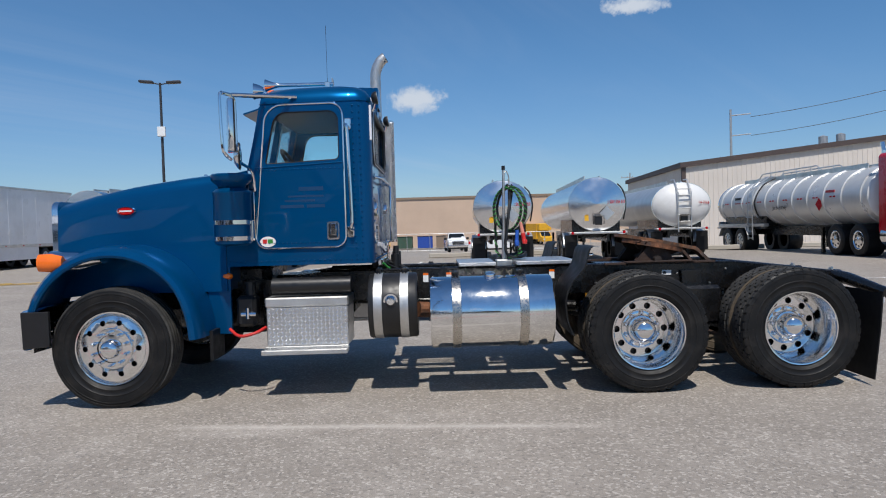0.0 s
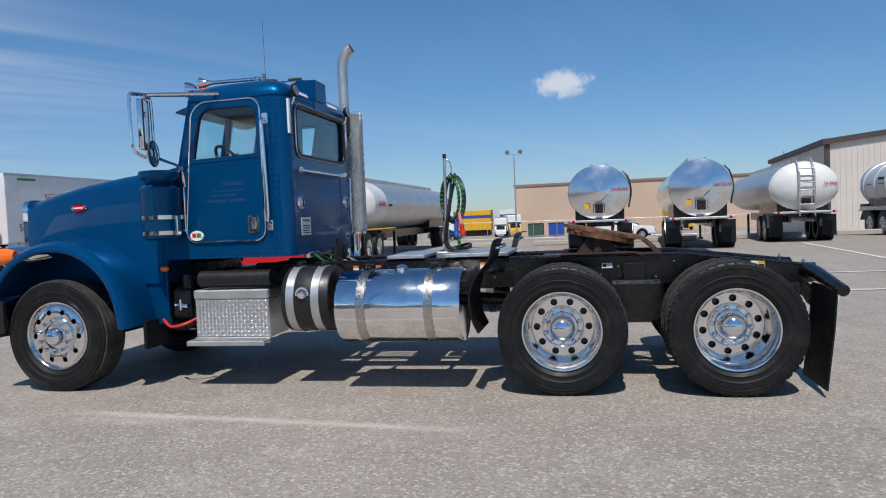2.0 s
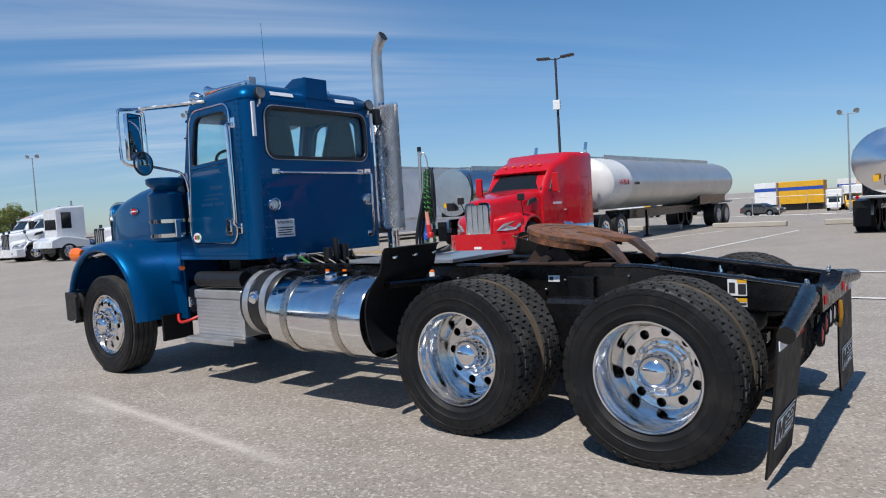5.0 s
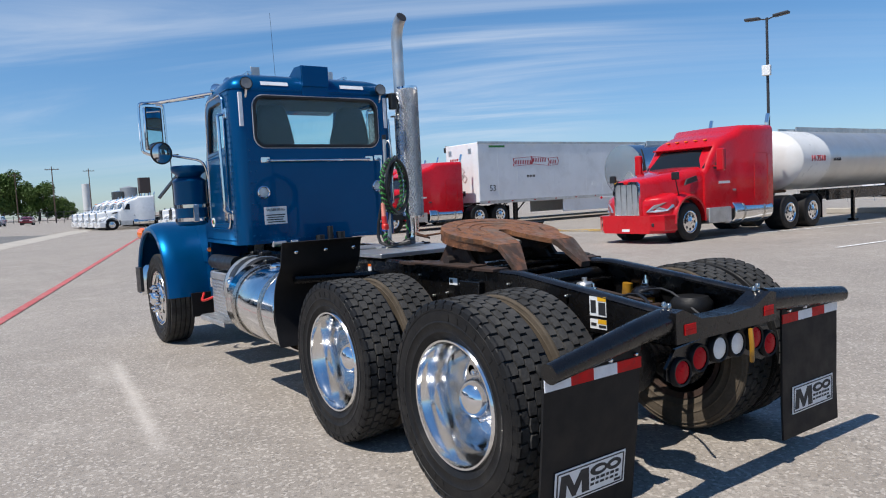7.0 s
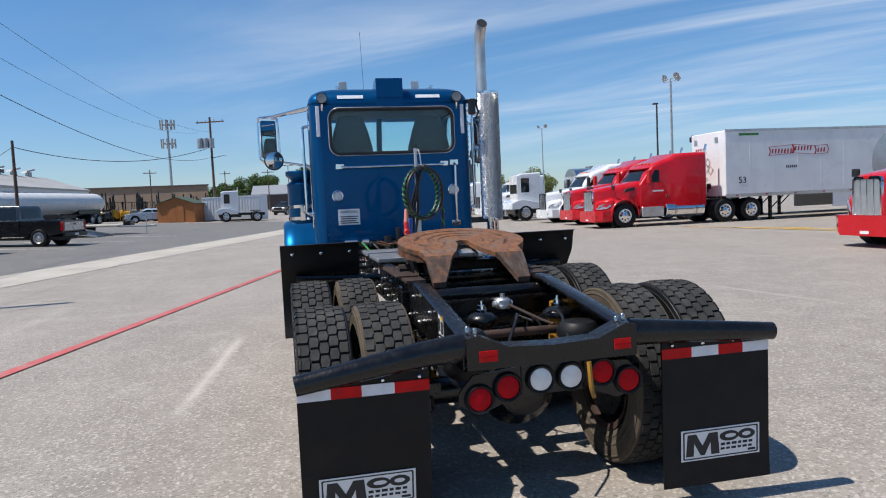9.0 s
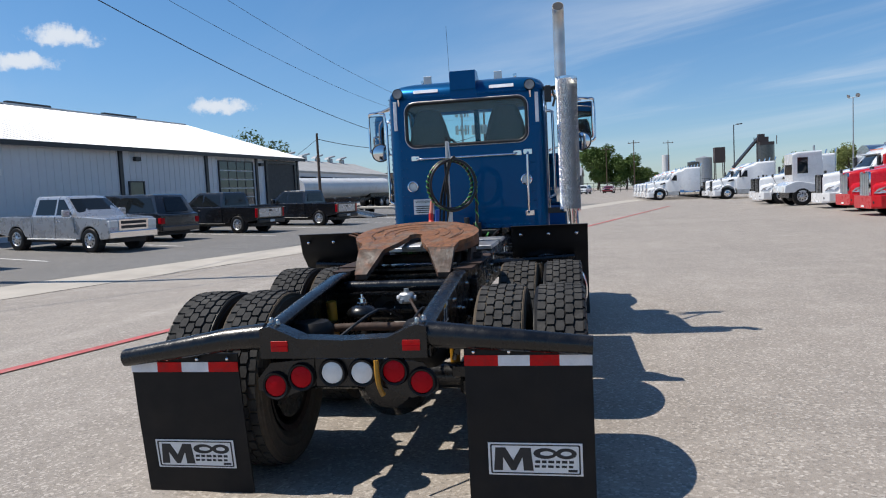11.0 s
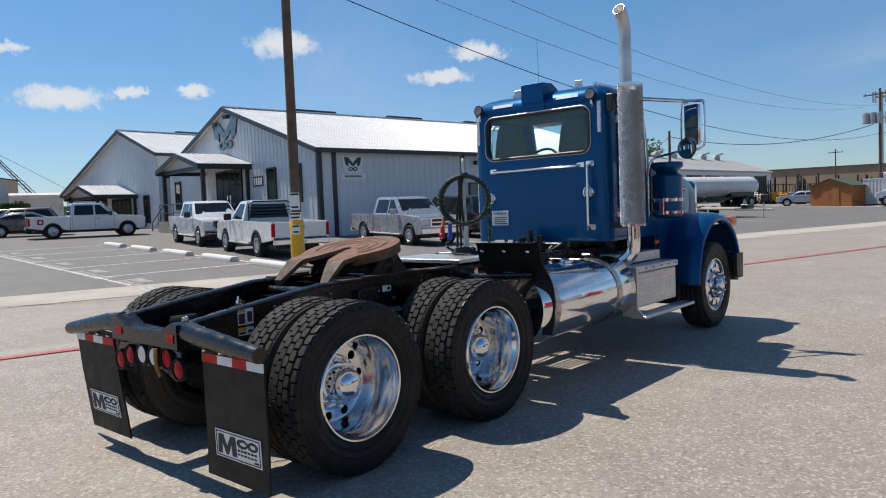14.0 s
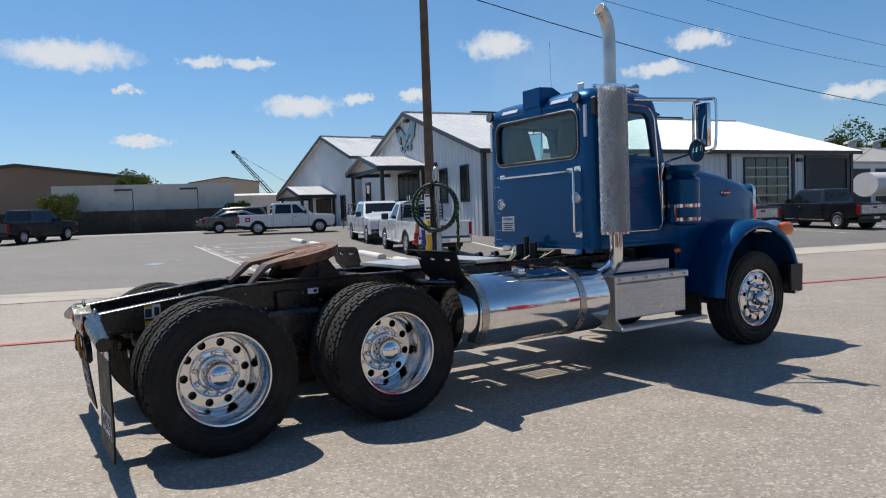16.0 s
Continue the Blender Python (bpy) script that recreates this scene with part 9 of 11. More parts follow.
def window(T, name, fixed, at, c, w, z0, z1, facing=1, bars=0):
    """A framed window on a wall: fixed = 'a' for a gable end (runs along b), 'b' for a long side (runs along a)."""
    put = (lambda p, d: (at + facing * d, p[0], p[1])) if fixed == "a" else (lambda p, d: (p[0], at + facing * d, p[1]))
    f = part(name, panel([(c - w / 2 - 0.07, z0 - 0.07), (c + w / 2 + 0.07, z0 - 0.07), (c + w / 2 + 0.07, z1 + 0.07), (c - w / 2 - 0.07, z1 + 0.07)], [[(c - w / 2, z0), (c + w / 2, z0), (c + w / 2, z1), (c - w / 2, z1)]], put, -0.02, 0.1), M["trim"], T, "dark framed window")
    n = bars + 1
    for k in range(n):
        part("pane", panel([(c - w / 2 + w * k / n + 0.015, z0), (c - w / 2 + w * (k + 1) / n - 0.015, z0), (c - w / 2 + w * (k + 1) / n - 0.015, z1), (c - w / 2 + w * k / n + 0.015, z1)], [], put, 0.055, 0.065), M["office_glass"], f)
    for k in range(1, n):
        part("mullion", panel([(c - w / 2 + w * k / n - 0.03, z0), (c - w / 2 + w * k / n + 0.03, z0), (c - w / 2 + w * k / n + 0.03, z1), (c - w / 2 + w * k / n - 0.03, z1)], [], put, 0.0, 0.085), M["trim"], f)
    return f


def letter_m(w, h, put, d0, d1):
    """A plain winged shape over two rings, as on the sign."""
    wing = [(-w, h), (-w * 0.55, h), (0.0, h * 0.2), (w * 0.55, h), (w, h), (w * 0.8, -h * 0.05), (w * 0.5, -h * 0.3), (w * 0.5, h * 0.3), (0.0, -h * 0.3), (-w * 0.5, h * 0.3), (-w * 0.5, -h * 0.3), (-w * 0.8, -h * 0.05)]
    ell = lambda cx, cz, rx, rz: [(cx + rx * math.cos(t), cz + rz * math.sin(t)) for t in [2 * math.pi * i / 20 for i in range(20)]]
    return merge(panel(wing, [], put, d0, d1), *[panel(ell(s * w * 0.27, -h * 0.62, w * 0.27, h * 0.28), [ell(s * w * 0.27, -h * 0.6, w * 0.13, h * 0.13)], put, d0, d1) for s in (-1, 1)])


# the office hall: gable end to the east, long side to the north
A1, BN, BS = -11.66, -19.2, -39.2
OB = 0.45
OFFICE = LOTM @ Matrix.Translation((A1, BN, 0)) @ pose(0, 0, 0, 0, 0, 6.4) @ Matrix.Translation((-A1, -BN, 0))
office = gable_hall("office_building", -38.4, A1, BS, BN, OB, 4.8, 7.95, "white steel office building with dark trim", own=OFFICE)
part("corner_trim", box(A1 - 0.18, A1 + 0.04, BN - 0.18, BN + 0.04, OB - 0.3, 4.7), M["trim"], office)
for a in (-12.5, -21.0, -27.8, -33.0, -38.25):
    part("downpipe", box(a - 0.11, a + 0.11, BN, BN + 0.1, OB - 0.3, 4.65), M["trim"], office)
for b in (-21.25, -24.0):
    window(office, "window", "a", A1, b, 0.85, 2.3, 4.1, 1)
window(office, "window", "a", A1, -37.6, 0.85, 2.3, 4.1, 1)
nb_ = part("number_board", box(A1 + 0.02, A1 + 0.06, -26.2, -25.0, 3.25, 3.8), M["trim"], office, "dark board with plain pale bars")
for k in range(4):
    part("number_bar", box(A1 + 0.061, A1 + 0.07, -26.1 + 0.27 * k, -25.92 + 0.27 * k, 3.33, 3.72), M["sticker"], nb_)
part("wall_emblem", letter_m(1.75, 0.9, lambda p, d: (A1 + 0.03 + d, -29.5 + p[0], 6.42 + p[1]), 0.0, 0.08), M["grey_car"], office, "dark winged emblem on the gable")
part("flood_light", box(A1, A1 + 0.25, -29.45, -28.9, 7.4, 7.6, 0.02), M["trim"], office)
sg = part("wall_sign", panel([(-14.3, 4.42), (-12.9, 4.42), (-13.1, 3.58), (-14.1, 3.58)], [], lambda p, d: (p[0], BN + d, p[1]), 0.0, 0.05), M["sticker"], office, "white sign board with a dark winged emblem")
part("sign_emblem", letter_m(0.52, 0.36, lambda p, d: (-13.6 - p[0], BN + d, 4.0 + p[1]), 0.052, 0.06), M["trim"], sg)
part("sign_strip", panel([(-14.35, 3.55), (-12.88, 3.55), (-12.88, 3.28), (-14.35, 3.28)], [], lambda p, d: (p[0], BN + d, p[1]), 0.0, 0.04), M["sticker"], sg)
part("sign_bar", panel([(-14.1, 3.46), (-13.1, 3.46), (-13.1, 3.37), (-14.1, 3.37)], [], lambda p, d: (p[0], BN + d, p[1]), 0.04, 0.045), M["grey_car"], sg)
gd = window(office, "garage_door", "b", BN, -30.75, 3.5, OB, 4.3, 1, 3)
for k in range(1, 7):
    part("door_rail", box(-32.5, -29.0, BN + 0.03, BN + 0.09, OB + 3.85 * k / 7 - 0.04, OB + 3.85 * k / 7 + 0.04), M["pale_pole"], gd)
bay = part("bay_frame", panel([(-34.0, OB - 0.3), (-37.95, OB - 0.3), (-37.95, 4.5), (-34.0, 4.5)], [[(-34.25, OB - 0.2), (-37.7, OB - 0.2), (-37.7, 4.3), (-34.25, 4.3)]], lambda p, d: (p[0], BN + d, p[1]), 0.0, 0.14), M["trim"], office)
# flat panel over the solid wall; the open bay's shade is its dark colour
part("roller_door", panel([(-34.25, OB - 0.2), (-37.7, OB - 0.2), (-37.7, 4.3), (-34.25, 4.3)], [], lambda p, d: (p[0], BN + d, p[1]), 0.05, 0.06), M["bay_shade"], bay, "flat dark panel for the shaded open bay, in a deep frame")
window(office, "window", "b", BN, -22.0, 0.95, 1.8, 3.0, 1)
for a in (-22.1, -33.5):
    part("wall_lamp", box(a - 0.2, a + 0.2, BN, BN + 0.22, 4.1, 4.32, 0.02), M["trim"], office)

# porch over the entrance
def porch(own, a, b0, b1, zt, zg, name="porch", out=2.6, ridge=0.75):
    P = thing(name, own.copy(), "small gabled porch with dark posts and a white roof", "porch")
    mid = (b0 + b1) / 2
    for b in (b0 + 0.12, b1 - 0.12):
        part("post", box(a + out - 0.2, a + out, b - 0.09, b + 0.09, zg - 0.5, zt), M["trim"], P)
    part("post", box(a + 0.05, a + 0.22, b1 - 0.2, b1 - 0.05, zg - 0.5, zt), M["trim"], P)
    for s, bb in ((-1, b0), (1, b1)):
        part("roof", prism([(mid, zt + ridge), (bb + s * 0.2, zt - 0.08), (bb + s * 0.2, zt), (mid, zt + ridge + 0.08)], "X", a, a + out + 0.25), M["roof"], P)
        part("fascia", box(a, a + out + 0.25, bb + s * 0.2 - 0.04, bb + s * 0.2 + 0.04, zt - 0.3, zt - 0.02), M["trim"], P)
        part("rake", prism([(mid, zt + ridge - 0.16), (bb + s * 0.22, zt - 0.26), (bb + s * 0.22, zt - 0.02), (mid, zt + ridge + 0.07)], "X", a + out + 0.25, a + out + 0.31), M["trim"], P)
        part("roof_seam", merge(*[prism([(mid, zt + ridge + 0.075), (bb + s * 0.2, zt - 0.005), (bb + s * 0.2, zt + 0.035), (mid, zt + ridge + 0.115)], "X", a + 0.35 * k, a + 0.35 * k + 0.05) for k in range(8)]), M["roof"], P)
    part("gable_board", prism([(b0, zt - 0.1), (b1, zt - 0.1), (mid, zt + ridge - 0.1)], "X", a + out - 0.12, a + out - 0.06), M["beige"], P, "cream gable board")
    part("beam", box(a + out - 0.2, a + out, b0, b1, zt - 0.28, zt - 0.08), M["trim"], P)
    return P


porch(OFFICE, A1, -32.7, -26.6, 4.55, 1.5, out=2.8, ridge=0.72)
door = window(office, "entrance_door", "a", A1, -29.4, 3.4, 1.5, 4.3, 1, 3)
for b in (-29.6, -29.2):
    part("door_pull", tube([(A1 + 0.09, b, 2.3), (A1 + 0.09, b, 2.9)], 0.02, 6), M["chrome"], door)
slab = thing("entrance_steps", OFFICE.copy(), "concrete entrance landing with steps and a dark handrail", "steps")
part("landing", box(A1 + 0.05, A1 + 3.0, -33.0, -26.3, 0.3, 1.5, 0.01), M["concrete"], slab)
for k in range(6):
    part("step", box(A1 + 0.6, A1 + 2.6, -33.0 - 0.3 * (k + 1), -33.0 - 0.3 * k, 0.3, 1.33 - 0.17 * k, 0.008), M["concrete"], slab)
for a in (A1 + 0.5, A1 + 2.7):
    part("handrail", merge(tube([(a, -32.9, 2.5), (a, -35.2, 1.45), (a, -35.2, 0.5)], 0.03, 6), tube([(a, -32.9, 2.5), (a, -32.9, 1.4)], 0.03, 6), tube([(a, -34.0, 2.0), (a, -34.0, 0.7)], 0.02, 6), tube([(a, -32.9, 2.0), (a, -35.2, 0.95)], 0.02, 6)), M["trim"], slab)
part("handrail", merge(*[tube([(A1 + 2.95, -32.9, z), (A1 + 2.95, -26.4, z), (A1 + 0.2, -26.4, z)], 0.03, 6) for z in (2.5, 2.0)], *[tube([(A1 + 2.95, b, 2.5), (A1 + 2.95, b, 1.5)], 0.025, 6) for b in (-32.9, -30.7, -28.6, -26.4)]), M["trim"], slab)

# the second hall behind, turned a little from the first
SECOND = LOTM @ Matrix.Translation((-7.3, -45.48, 0)) @ pose(0, 0, 0, 0, 0, 14)
hall2 = gable_hall("second_hall", -27.0, -0.36, -11.4, 5.4, 0.95, 4.2, 8.4, "second white steel hall with dark trim", own=SECOND, mid=0.0)
porch(SECOND, -0.36, -3.1, 1.9, 3.6, 1.4, out=2.9, ridge=0.7)
window(hall2, "entrance_door", "a", -0.36, -0.6, 3.0, 1.3, 3.3, 1, 3)
window(hall2, "window", "a", -0.36, 3.5, 0.7, 1.5, 3.4, 1)
window(hall2, "window", "a", -0.36, -3.6, 0.7, 2.0, 3.4, 1)

# west neighbours of the office: long low roof and brown hall
def shed_hall(name, corners, z0, z1, zr, wall, roof, label, category="building"):
    """A plain hall: four plan corners (world), walls to z1, ridge along the first side at zr."""
    T = thing(name, Matrix.Identity(4), label, category)
    P = [Vector((*c, 0)) for c in corners]
    part("wall", loft([[(p.x, p.y, z) for p in P] for z in (z0, z1)]), M[wall], T)
    m0, m1 = (P[0] + P[3]) / 2, (P[1] + P[2]) / 2
    part("gable", faces([(P[3].x, P[3].y, z1), (P[0].x, P[0].y, z1), (m0.x, m0.y, zr), (P[1].x, P[1].y, z1), (P[2].x, P[2].y, z1), (m1.x, m1.y, zr)], [(0, 1, 2), (3, 4, 5)]), M[wall], T)
    c = sum(P, Vector()) / 4
    Q = [p + (p - c).normalized() * 0.5 for p in P]
    e0, e1 = (Q[0] + Q[3]) / 2, (Q[1] + Q[2]) / 2
    ring = lambda a, b, za, zb: [(a.x, a.y, za), (b.x, b.y, zb), (b.x, b.y, zb + 0.3), (a.x, a.y, za + 0.3)]
    for a0, a1 in ((Q[0], Q[1]), (Q[3], Q[2])):
        part("roof", loft([ring(a0, e0, z1 - 0.02, zr), ring(a1, e1, z1 - 0.02, zr)]), M[roof], T)
    return T


wl_c = [tuple(lot(a, b))[:2] for a, b in ((-62, -50.6), (-121, -61.6), (-123, -79.0), (-64, -69.5))]
lowhall = shed_hall("low_workshop", wl_c, 0.5, 6.0, 8.7, "siding", "roof_dull", "long low workshop with a pale roof")
# black sheets on the unbroken wall, painted as the shade in the open bays
for k in range(9):
    p = lot(-65.5 - 6.3 * k, -51.2 - 1.175 * k)
    part("dark_opening", box(-2.6, 2.6, -0.1, 0.02, 1.2, 5.4), M["ink"], lowhall, loc=pose(p.x, p.y, 0, 0, 0, 176.2))
for k in range(8):
    p = lot(-78 - 5.4 * k, -62.7 - 0.92 * k)
    part("roof_vent", merge(lathe([(0.0, 9.7), (0.5, 9.65), (0.5, 8.2)], 10, "Z"), prism([(-1.0, 9.5), (0.9, 10.0), (0.8, 10.25), (-0.8, 9.85)], "Y", -0.6, 0.6)), M["pale_pole"], lowhall, loc=pose(p.x, p.y, 0, 0, 0, 150))
shed_hall("brown_hall", [tuple(lot(a, b))[:2] for a, b in ((-154, -52), (-215, -92), (-254, -147), (-159, -115))], 0.5, 7.3, 7.8, "brown_wall", "brown_trim", "long flat brown hall far along the lot")

# behind the car park: containers, brown halls
def container(m, L, label, H=2.75, wall="container", doors=()):
    T = thing("storage_container", m, label, "container")
    part("body", box(0, L, -1.25, 1.25, 0.12, H, 0.02), M[wall], T)
    tagged(part("rib", merge(*[box(0.15 + 0.3 * k, 0.25 + 0.3 * k, 1.25, 1.285, 0.25, H - 0.15) for k in range(int(L / 0.3) - 1)]), M[wall], T), kind="stuff")
    part("rail", box(0, L, 1.2, 1.3, H - 0.1, H + 0.02), M[wall], T)
    part("rail", box(0, L, 1.2, 1.3, 0.1, 0.24), M["black"], T)
    for d in doors:
        part("door_patch", framed(rrect(d, d + 1.9, 0.3, H - 0.25, 0.02), rrect(d + 0.06, d + 1.84, 0.36, H - 0.31, 0.02), lambda p, dd: (p[0], dd, p[1]), 1.286, 1.3), M["brown_trim"], T)
    return T


for k, (a, b, L, dr) in enumerate(((-0.4, -52.4, 14.4, (3.0, 8.2)),)):
    q = lot(a, b)
    van = thing("storage_trailer", pose(q.x, q.y, q.z, 0, 0, -14.4 - 2), "old white van trailer used for storage, with two side doors", "trailer")
    part("body", box(0, L, -1.3, 1.3, 1.2, 4.05, 0.03), M["container"], van)
    part("rail", box(0, L, 1.28, 1.33, 3.95, 4.1), M["container"], van)
    for d in dr:
        dd = part("side_door", framed(rrect(d, d + 1.45, 1.4, 3.75, 0.02), rrect(d + 0.05, d + 1.4, 1.45, 3.7, 0.02), lambda p, e: (p[0], e, p[1]), 1.301, 1.33), M["container"], van)
        part("door_head", box(d, d + 1.45, 1.31, 1.36, 3.6, 3.75), M["brown_trim"], dd)
        part("door_post", box(d - 0.03, d + 0.03, 1.31, 1.345, 1.9, 3.6), M["brown_trim"], dd)
    part("wheels_shadow", box(0.5, L - 0.5, -1.1, 1.1, 0.0, 1.2), M["ink"], van)
fence_p = [lot(32, -50.5), lot(-3.0, -49.5)]
fd = (fence_p[1] - fence_p[0])
fn = thing("screened_fence", Matrix.Identity(4), "dark screened fence along the back of the car park", "fence")
part("screen", loft([[fence_p[0] + Vector((0, 0, 0.0)), fence_p[1] + Vector((0, 0, 0.0)), fence_p[1] + Vector((0.05, -0.05, 0.0)), fence_p[0] + Vector((0.05, -0.05, 0.0))], [fence_p[0] + Vector((0, 0, 1.9)), fence_p[1] + Vector((0, 0, 1.9)), fence_p[1] + Vector((0.05, -0.05, 1.9)), fence_p[0] + Vector((0.05, -0.05, 1.9))]]), M["mesh_fence"], fn)
for k in range(14):
    p = fence_p[0] + fd * (k / 13)
    part("post", tube([(p.x, p.y, p.z), (p.x, p.y, p.z + 2.0)], 0.025, 6), M["mesh_fence"], fn)
shed_hall("brown_warehouse", [tuple(lot(a, b))[:2] for a, b in ((9.4, -66), (9.4, -100), (30.4, -100), (30.4, -66))], 0.5, 6.5, 7.9, "brown_wall", "brown_trim", "brown steel warehouse behind the fence")
shed_hall("brown_warehouse", [tuple(lot(a, b))[:2] for a, b in ((11.3, -258), (12.6, -300), (-14.6, -300), (-13.3, -258))], 0.5, 16.5, 18.4, "tan", "brown_trim", "small tan warehouse behind the storage trailer")
shed_hall("low_block", [tuple(lot(a, b))[:2] for a, b in ((-0.6, -60), (-5.0, -60), (-5.0, -66), (-0.6, -66))], 0.5, 4.0, 4.3, "container", "container", "low pale block by the crane")

# crane boom
cb, ct = lot(-27.5, -312) + Vector((0, 0, 5.8)), lot(-5.8, -312) + Vector((0, 0, 31.8))
crane = thing("crane_boom", Matrix.Identity(4), "dark lattice crane boom with stay lines", "crane")
for dx, dz in ((-1.0, -0.9), (1.0, -0.9), (-1.0, 0.9), (1.0, 0.9)):
    part("chord", tube([cb + Vector((dx, 0, dz)), ct + Vector((dx * 0.4, 0, dz * 0.4))], 0.15, 5), M["trim"], crane)
for k in range(15):
    p, q = cb.lerp(ct, k / 15), cb.lerp(ct, (k + 1) / 15)
    w = 1.0 - 0.6 * k / 15
    part("lattice", merge(tube([p + Vector((-w, 0, 0.85 * w)), q + Vector((w, 0, -0.85 * w))], 0.1, 4), tube([p + Vector((w, 0, 0.85 * w)), q + Vector((-w, 0, -0.85 * w))], 0.1, 4)), M["trim"], crane)
part("crane_base", merge(box(-6, 6, -4, 4, -0.5, 3.0, 0.1), box(-5, 4.5, -3.5, 3.5, 3.0, 8.0, 0.2)), M["grey_car"], crane, loc=Matrix.Translation(cb - Vector((0, 0, 5.8))))
part("boom_head", box(-0.8, 0.8, -0.5, 0.5, -0.7, 0.7, 0.1), M["trim"], crane, loc=Matrix.Translation(ct))
part("stay", tube([ct, lot(-39, -311) + Vector((0, 0, 11.5))], 0.08, 4), M["trim"], crane)

# ---- north side buildings ----
wh = thing("warehouse", pose(16.0, 47.5, 0, 0, 0, -3.5), "pale beige ribbed steel warehouse with a dark brown roof edge", "building")
GABLE = [(0, 5.2), (16, 6.85), (32, 5.2)]
part("wall", prism([(0, -1.6), (32, -1.6)] + GABLE[::-1], "Y", 0, 18.5), M["beige"], wh)
tagged(part("wall_rib", wall_ribs(0, 32, 0, 0, -1.5, lambda u: 5.2 + 1.65 * (1 - abs(2 * u - 1)) - 0.15, 0.31, (0, -1)), M["beige"], wh), kind="stuff")
tagged(part("wall_rib", wall_ribs(0, 0, 0, 18.5, -1.5, lambda u: 5.0, 0.31, (-1, 0)), M["beige"], wh), kind="stuff")
for (xa, za), (xb, zb) in ((GABLE[0], GABLE[1]), (GABLE[1], GABLE[2])):
    part("rake_trim", prism([(xa, za - 0.2), (xb, zb - 0.2), (xb, zb + 0.12), (xa, za + 0.12)], "Y", -0.22, 0.0), M["brown_trim"], wh)
    part("roof", prism([(xa, za + 0.02), (xb, zb + 0.02), (xb, zb + 0.1), (xa, za + 0.1)], "Y", 0.0, 18.7), M["brown_trim"], wh)
part("eave_trim", box(-0.2, 0.0, -0.22, 18.7, 4.98, 5.32), M["brown_trim"], wh)
part("corner_trim", box(-0.06, 0.2, -0.06, 0.2, -1.5, 5.0), M["brown_trim"], wh)
for x in (10.5, 11.7):
    part("roof_vent", lathe([(0, 0.75), (0.3, 0.65), (0.3, -0.4)], 10, "Z"), M["pale_pole"], wh, loc=pose(x, 3.0, 5.2 + 1.65 * x / 16 + 0.1))
part("wall_lamp", box(-0.45, 0.0, 8.0, 8.4, 3.9, 4.15, 0.02), M["tank_white"], wh)
part("high_window", box(-0.03, 0.0, 1.6, 3.6, 3.6, 4.1), M["yellow"], wh)
tw = thing("tan_warehouse", pose(-9.0, 105, -1.4, 0, 0, 0), "long plain tan block behind the rental yard", "building")
part("wall", box(0, 130, 0, 40, 0, 7.2), M["tan"], tw)
part("coping", box(-0.25, 130.2, -0.15, 0.3, 7.1, 7.4), M["brown_wall"], tw)
part("side_coping", box(-0.25, 0.2, 0.3, 40.0, 7.1, 7.4), M["brown_wall"], tw)
for x in (14.5, 40, 66):
    part("roof_unit", box(x, x + 1.9, 4, 6, 7.2, 8.4, 0.05), M["pale_pole"], tw)

# wheel stops and kerbs by the fence
M["stop"] = mat("pale_painted_concrete", (0.66, 0.65, 0.62), 0.8, 0.0, 0.12, 2.0, 30.0, dirt=(0.4, 0.38, 0.35), dirt_amount=0.3)
def wheel_stop(m, label="pale concrete wheel stop"):
    return tagged(part("wheel_stop", prism([(-0.16, 0.0), (0.16, 0.0), (0.15, 0.1), (0.09, 0.16), (-0.09, 0.16), (-0.15, 0.1)], "Y", -1.15, 1.15, 0.02), M["stop"], None, loc=m), label, "wheel stop", "wheel stops")


for k in range(5):
    wheel_stop(lot_pose(-2.72 - 0.47 * k, -21.1 + 3.47 * k, 7))
for k in range(8):
    tagged(part("kerb_block", box(-1.5, 1.5, -0.15, 0.15, 0.0, 0.22, 0.03), M["concrete"], None, loc=pose(-12.5 + 4.4 * k, 34.3, 0, 0, 0, 0)), "pale concrete kerb block at the yard's edge", "kerb", "kerb blocks")
# stall lines and lettering bars in the car park
for k in range(5):
    painted("stall_line", 1.75 - 0.44 * k, -21.75 + 3.5 * k, -2.65 - 0.45 * k, -22.4 + 3.47 * k, 0.11, M["line_white"], "white parking stall line")
painted("stall_line", 2.1, -21.9, -0.46, -5.3, 0.06, M["line_white"], "white line across the stall heads")
painted("stall_line", -2.62, -22.4, -5.0, -6.2, 0.1, M["line_white"], "white line along the wheel stops")


def letter_bars(a, b, da, db, count, step, tall, thick):
    """A word that cannot be read: a row of short plain bars along (da, db)."""
    n = math.hypot(da, db)
    ua, ub = da / n, db / n
    quads, polys = [], []
    for i in range(count):
        ca, cb = a + ua * step * i, b + ub * step * i
        for side in (0.0, 0.55 * step):
            k = len(quads)
            quads += [lot(ca + ua * (side + p) - ub * q, cb + ub * (side + p) + ua * q, 0.0125) for p, q in ((0, -tall / 2), (thick, -tall / 2), (thick, tall / 2 * (1 - 0.3 * (i % 2))), (0, tall / 2))]
            polys.append((k, k + 1, k + 2, k + 3))
    return faces(quads, polys)


for k in range(5):
    tagged(part("stall_lettering", letter_bars(1.75 - 0.52 * k, -20.6 + 3.5 * k, -0.52, 3.5, 7, 0.42, 0.42, 0.055), M["line_white"]), "worn white lettering bars along the stall heads", "road marking", "stall lettering", kind="structure")
    tagged(part("stall_lettering", letter_bars(1.1 - 0.47 * k, -20.5 + 3.45 * k, -0.13, 1.0, 3, 0.34, 0.34, 0.06), M["line_white"]), "worn white lettering bars inside a parking stall", "road marking", "stall lettering", kind="structure")
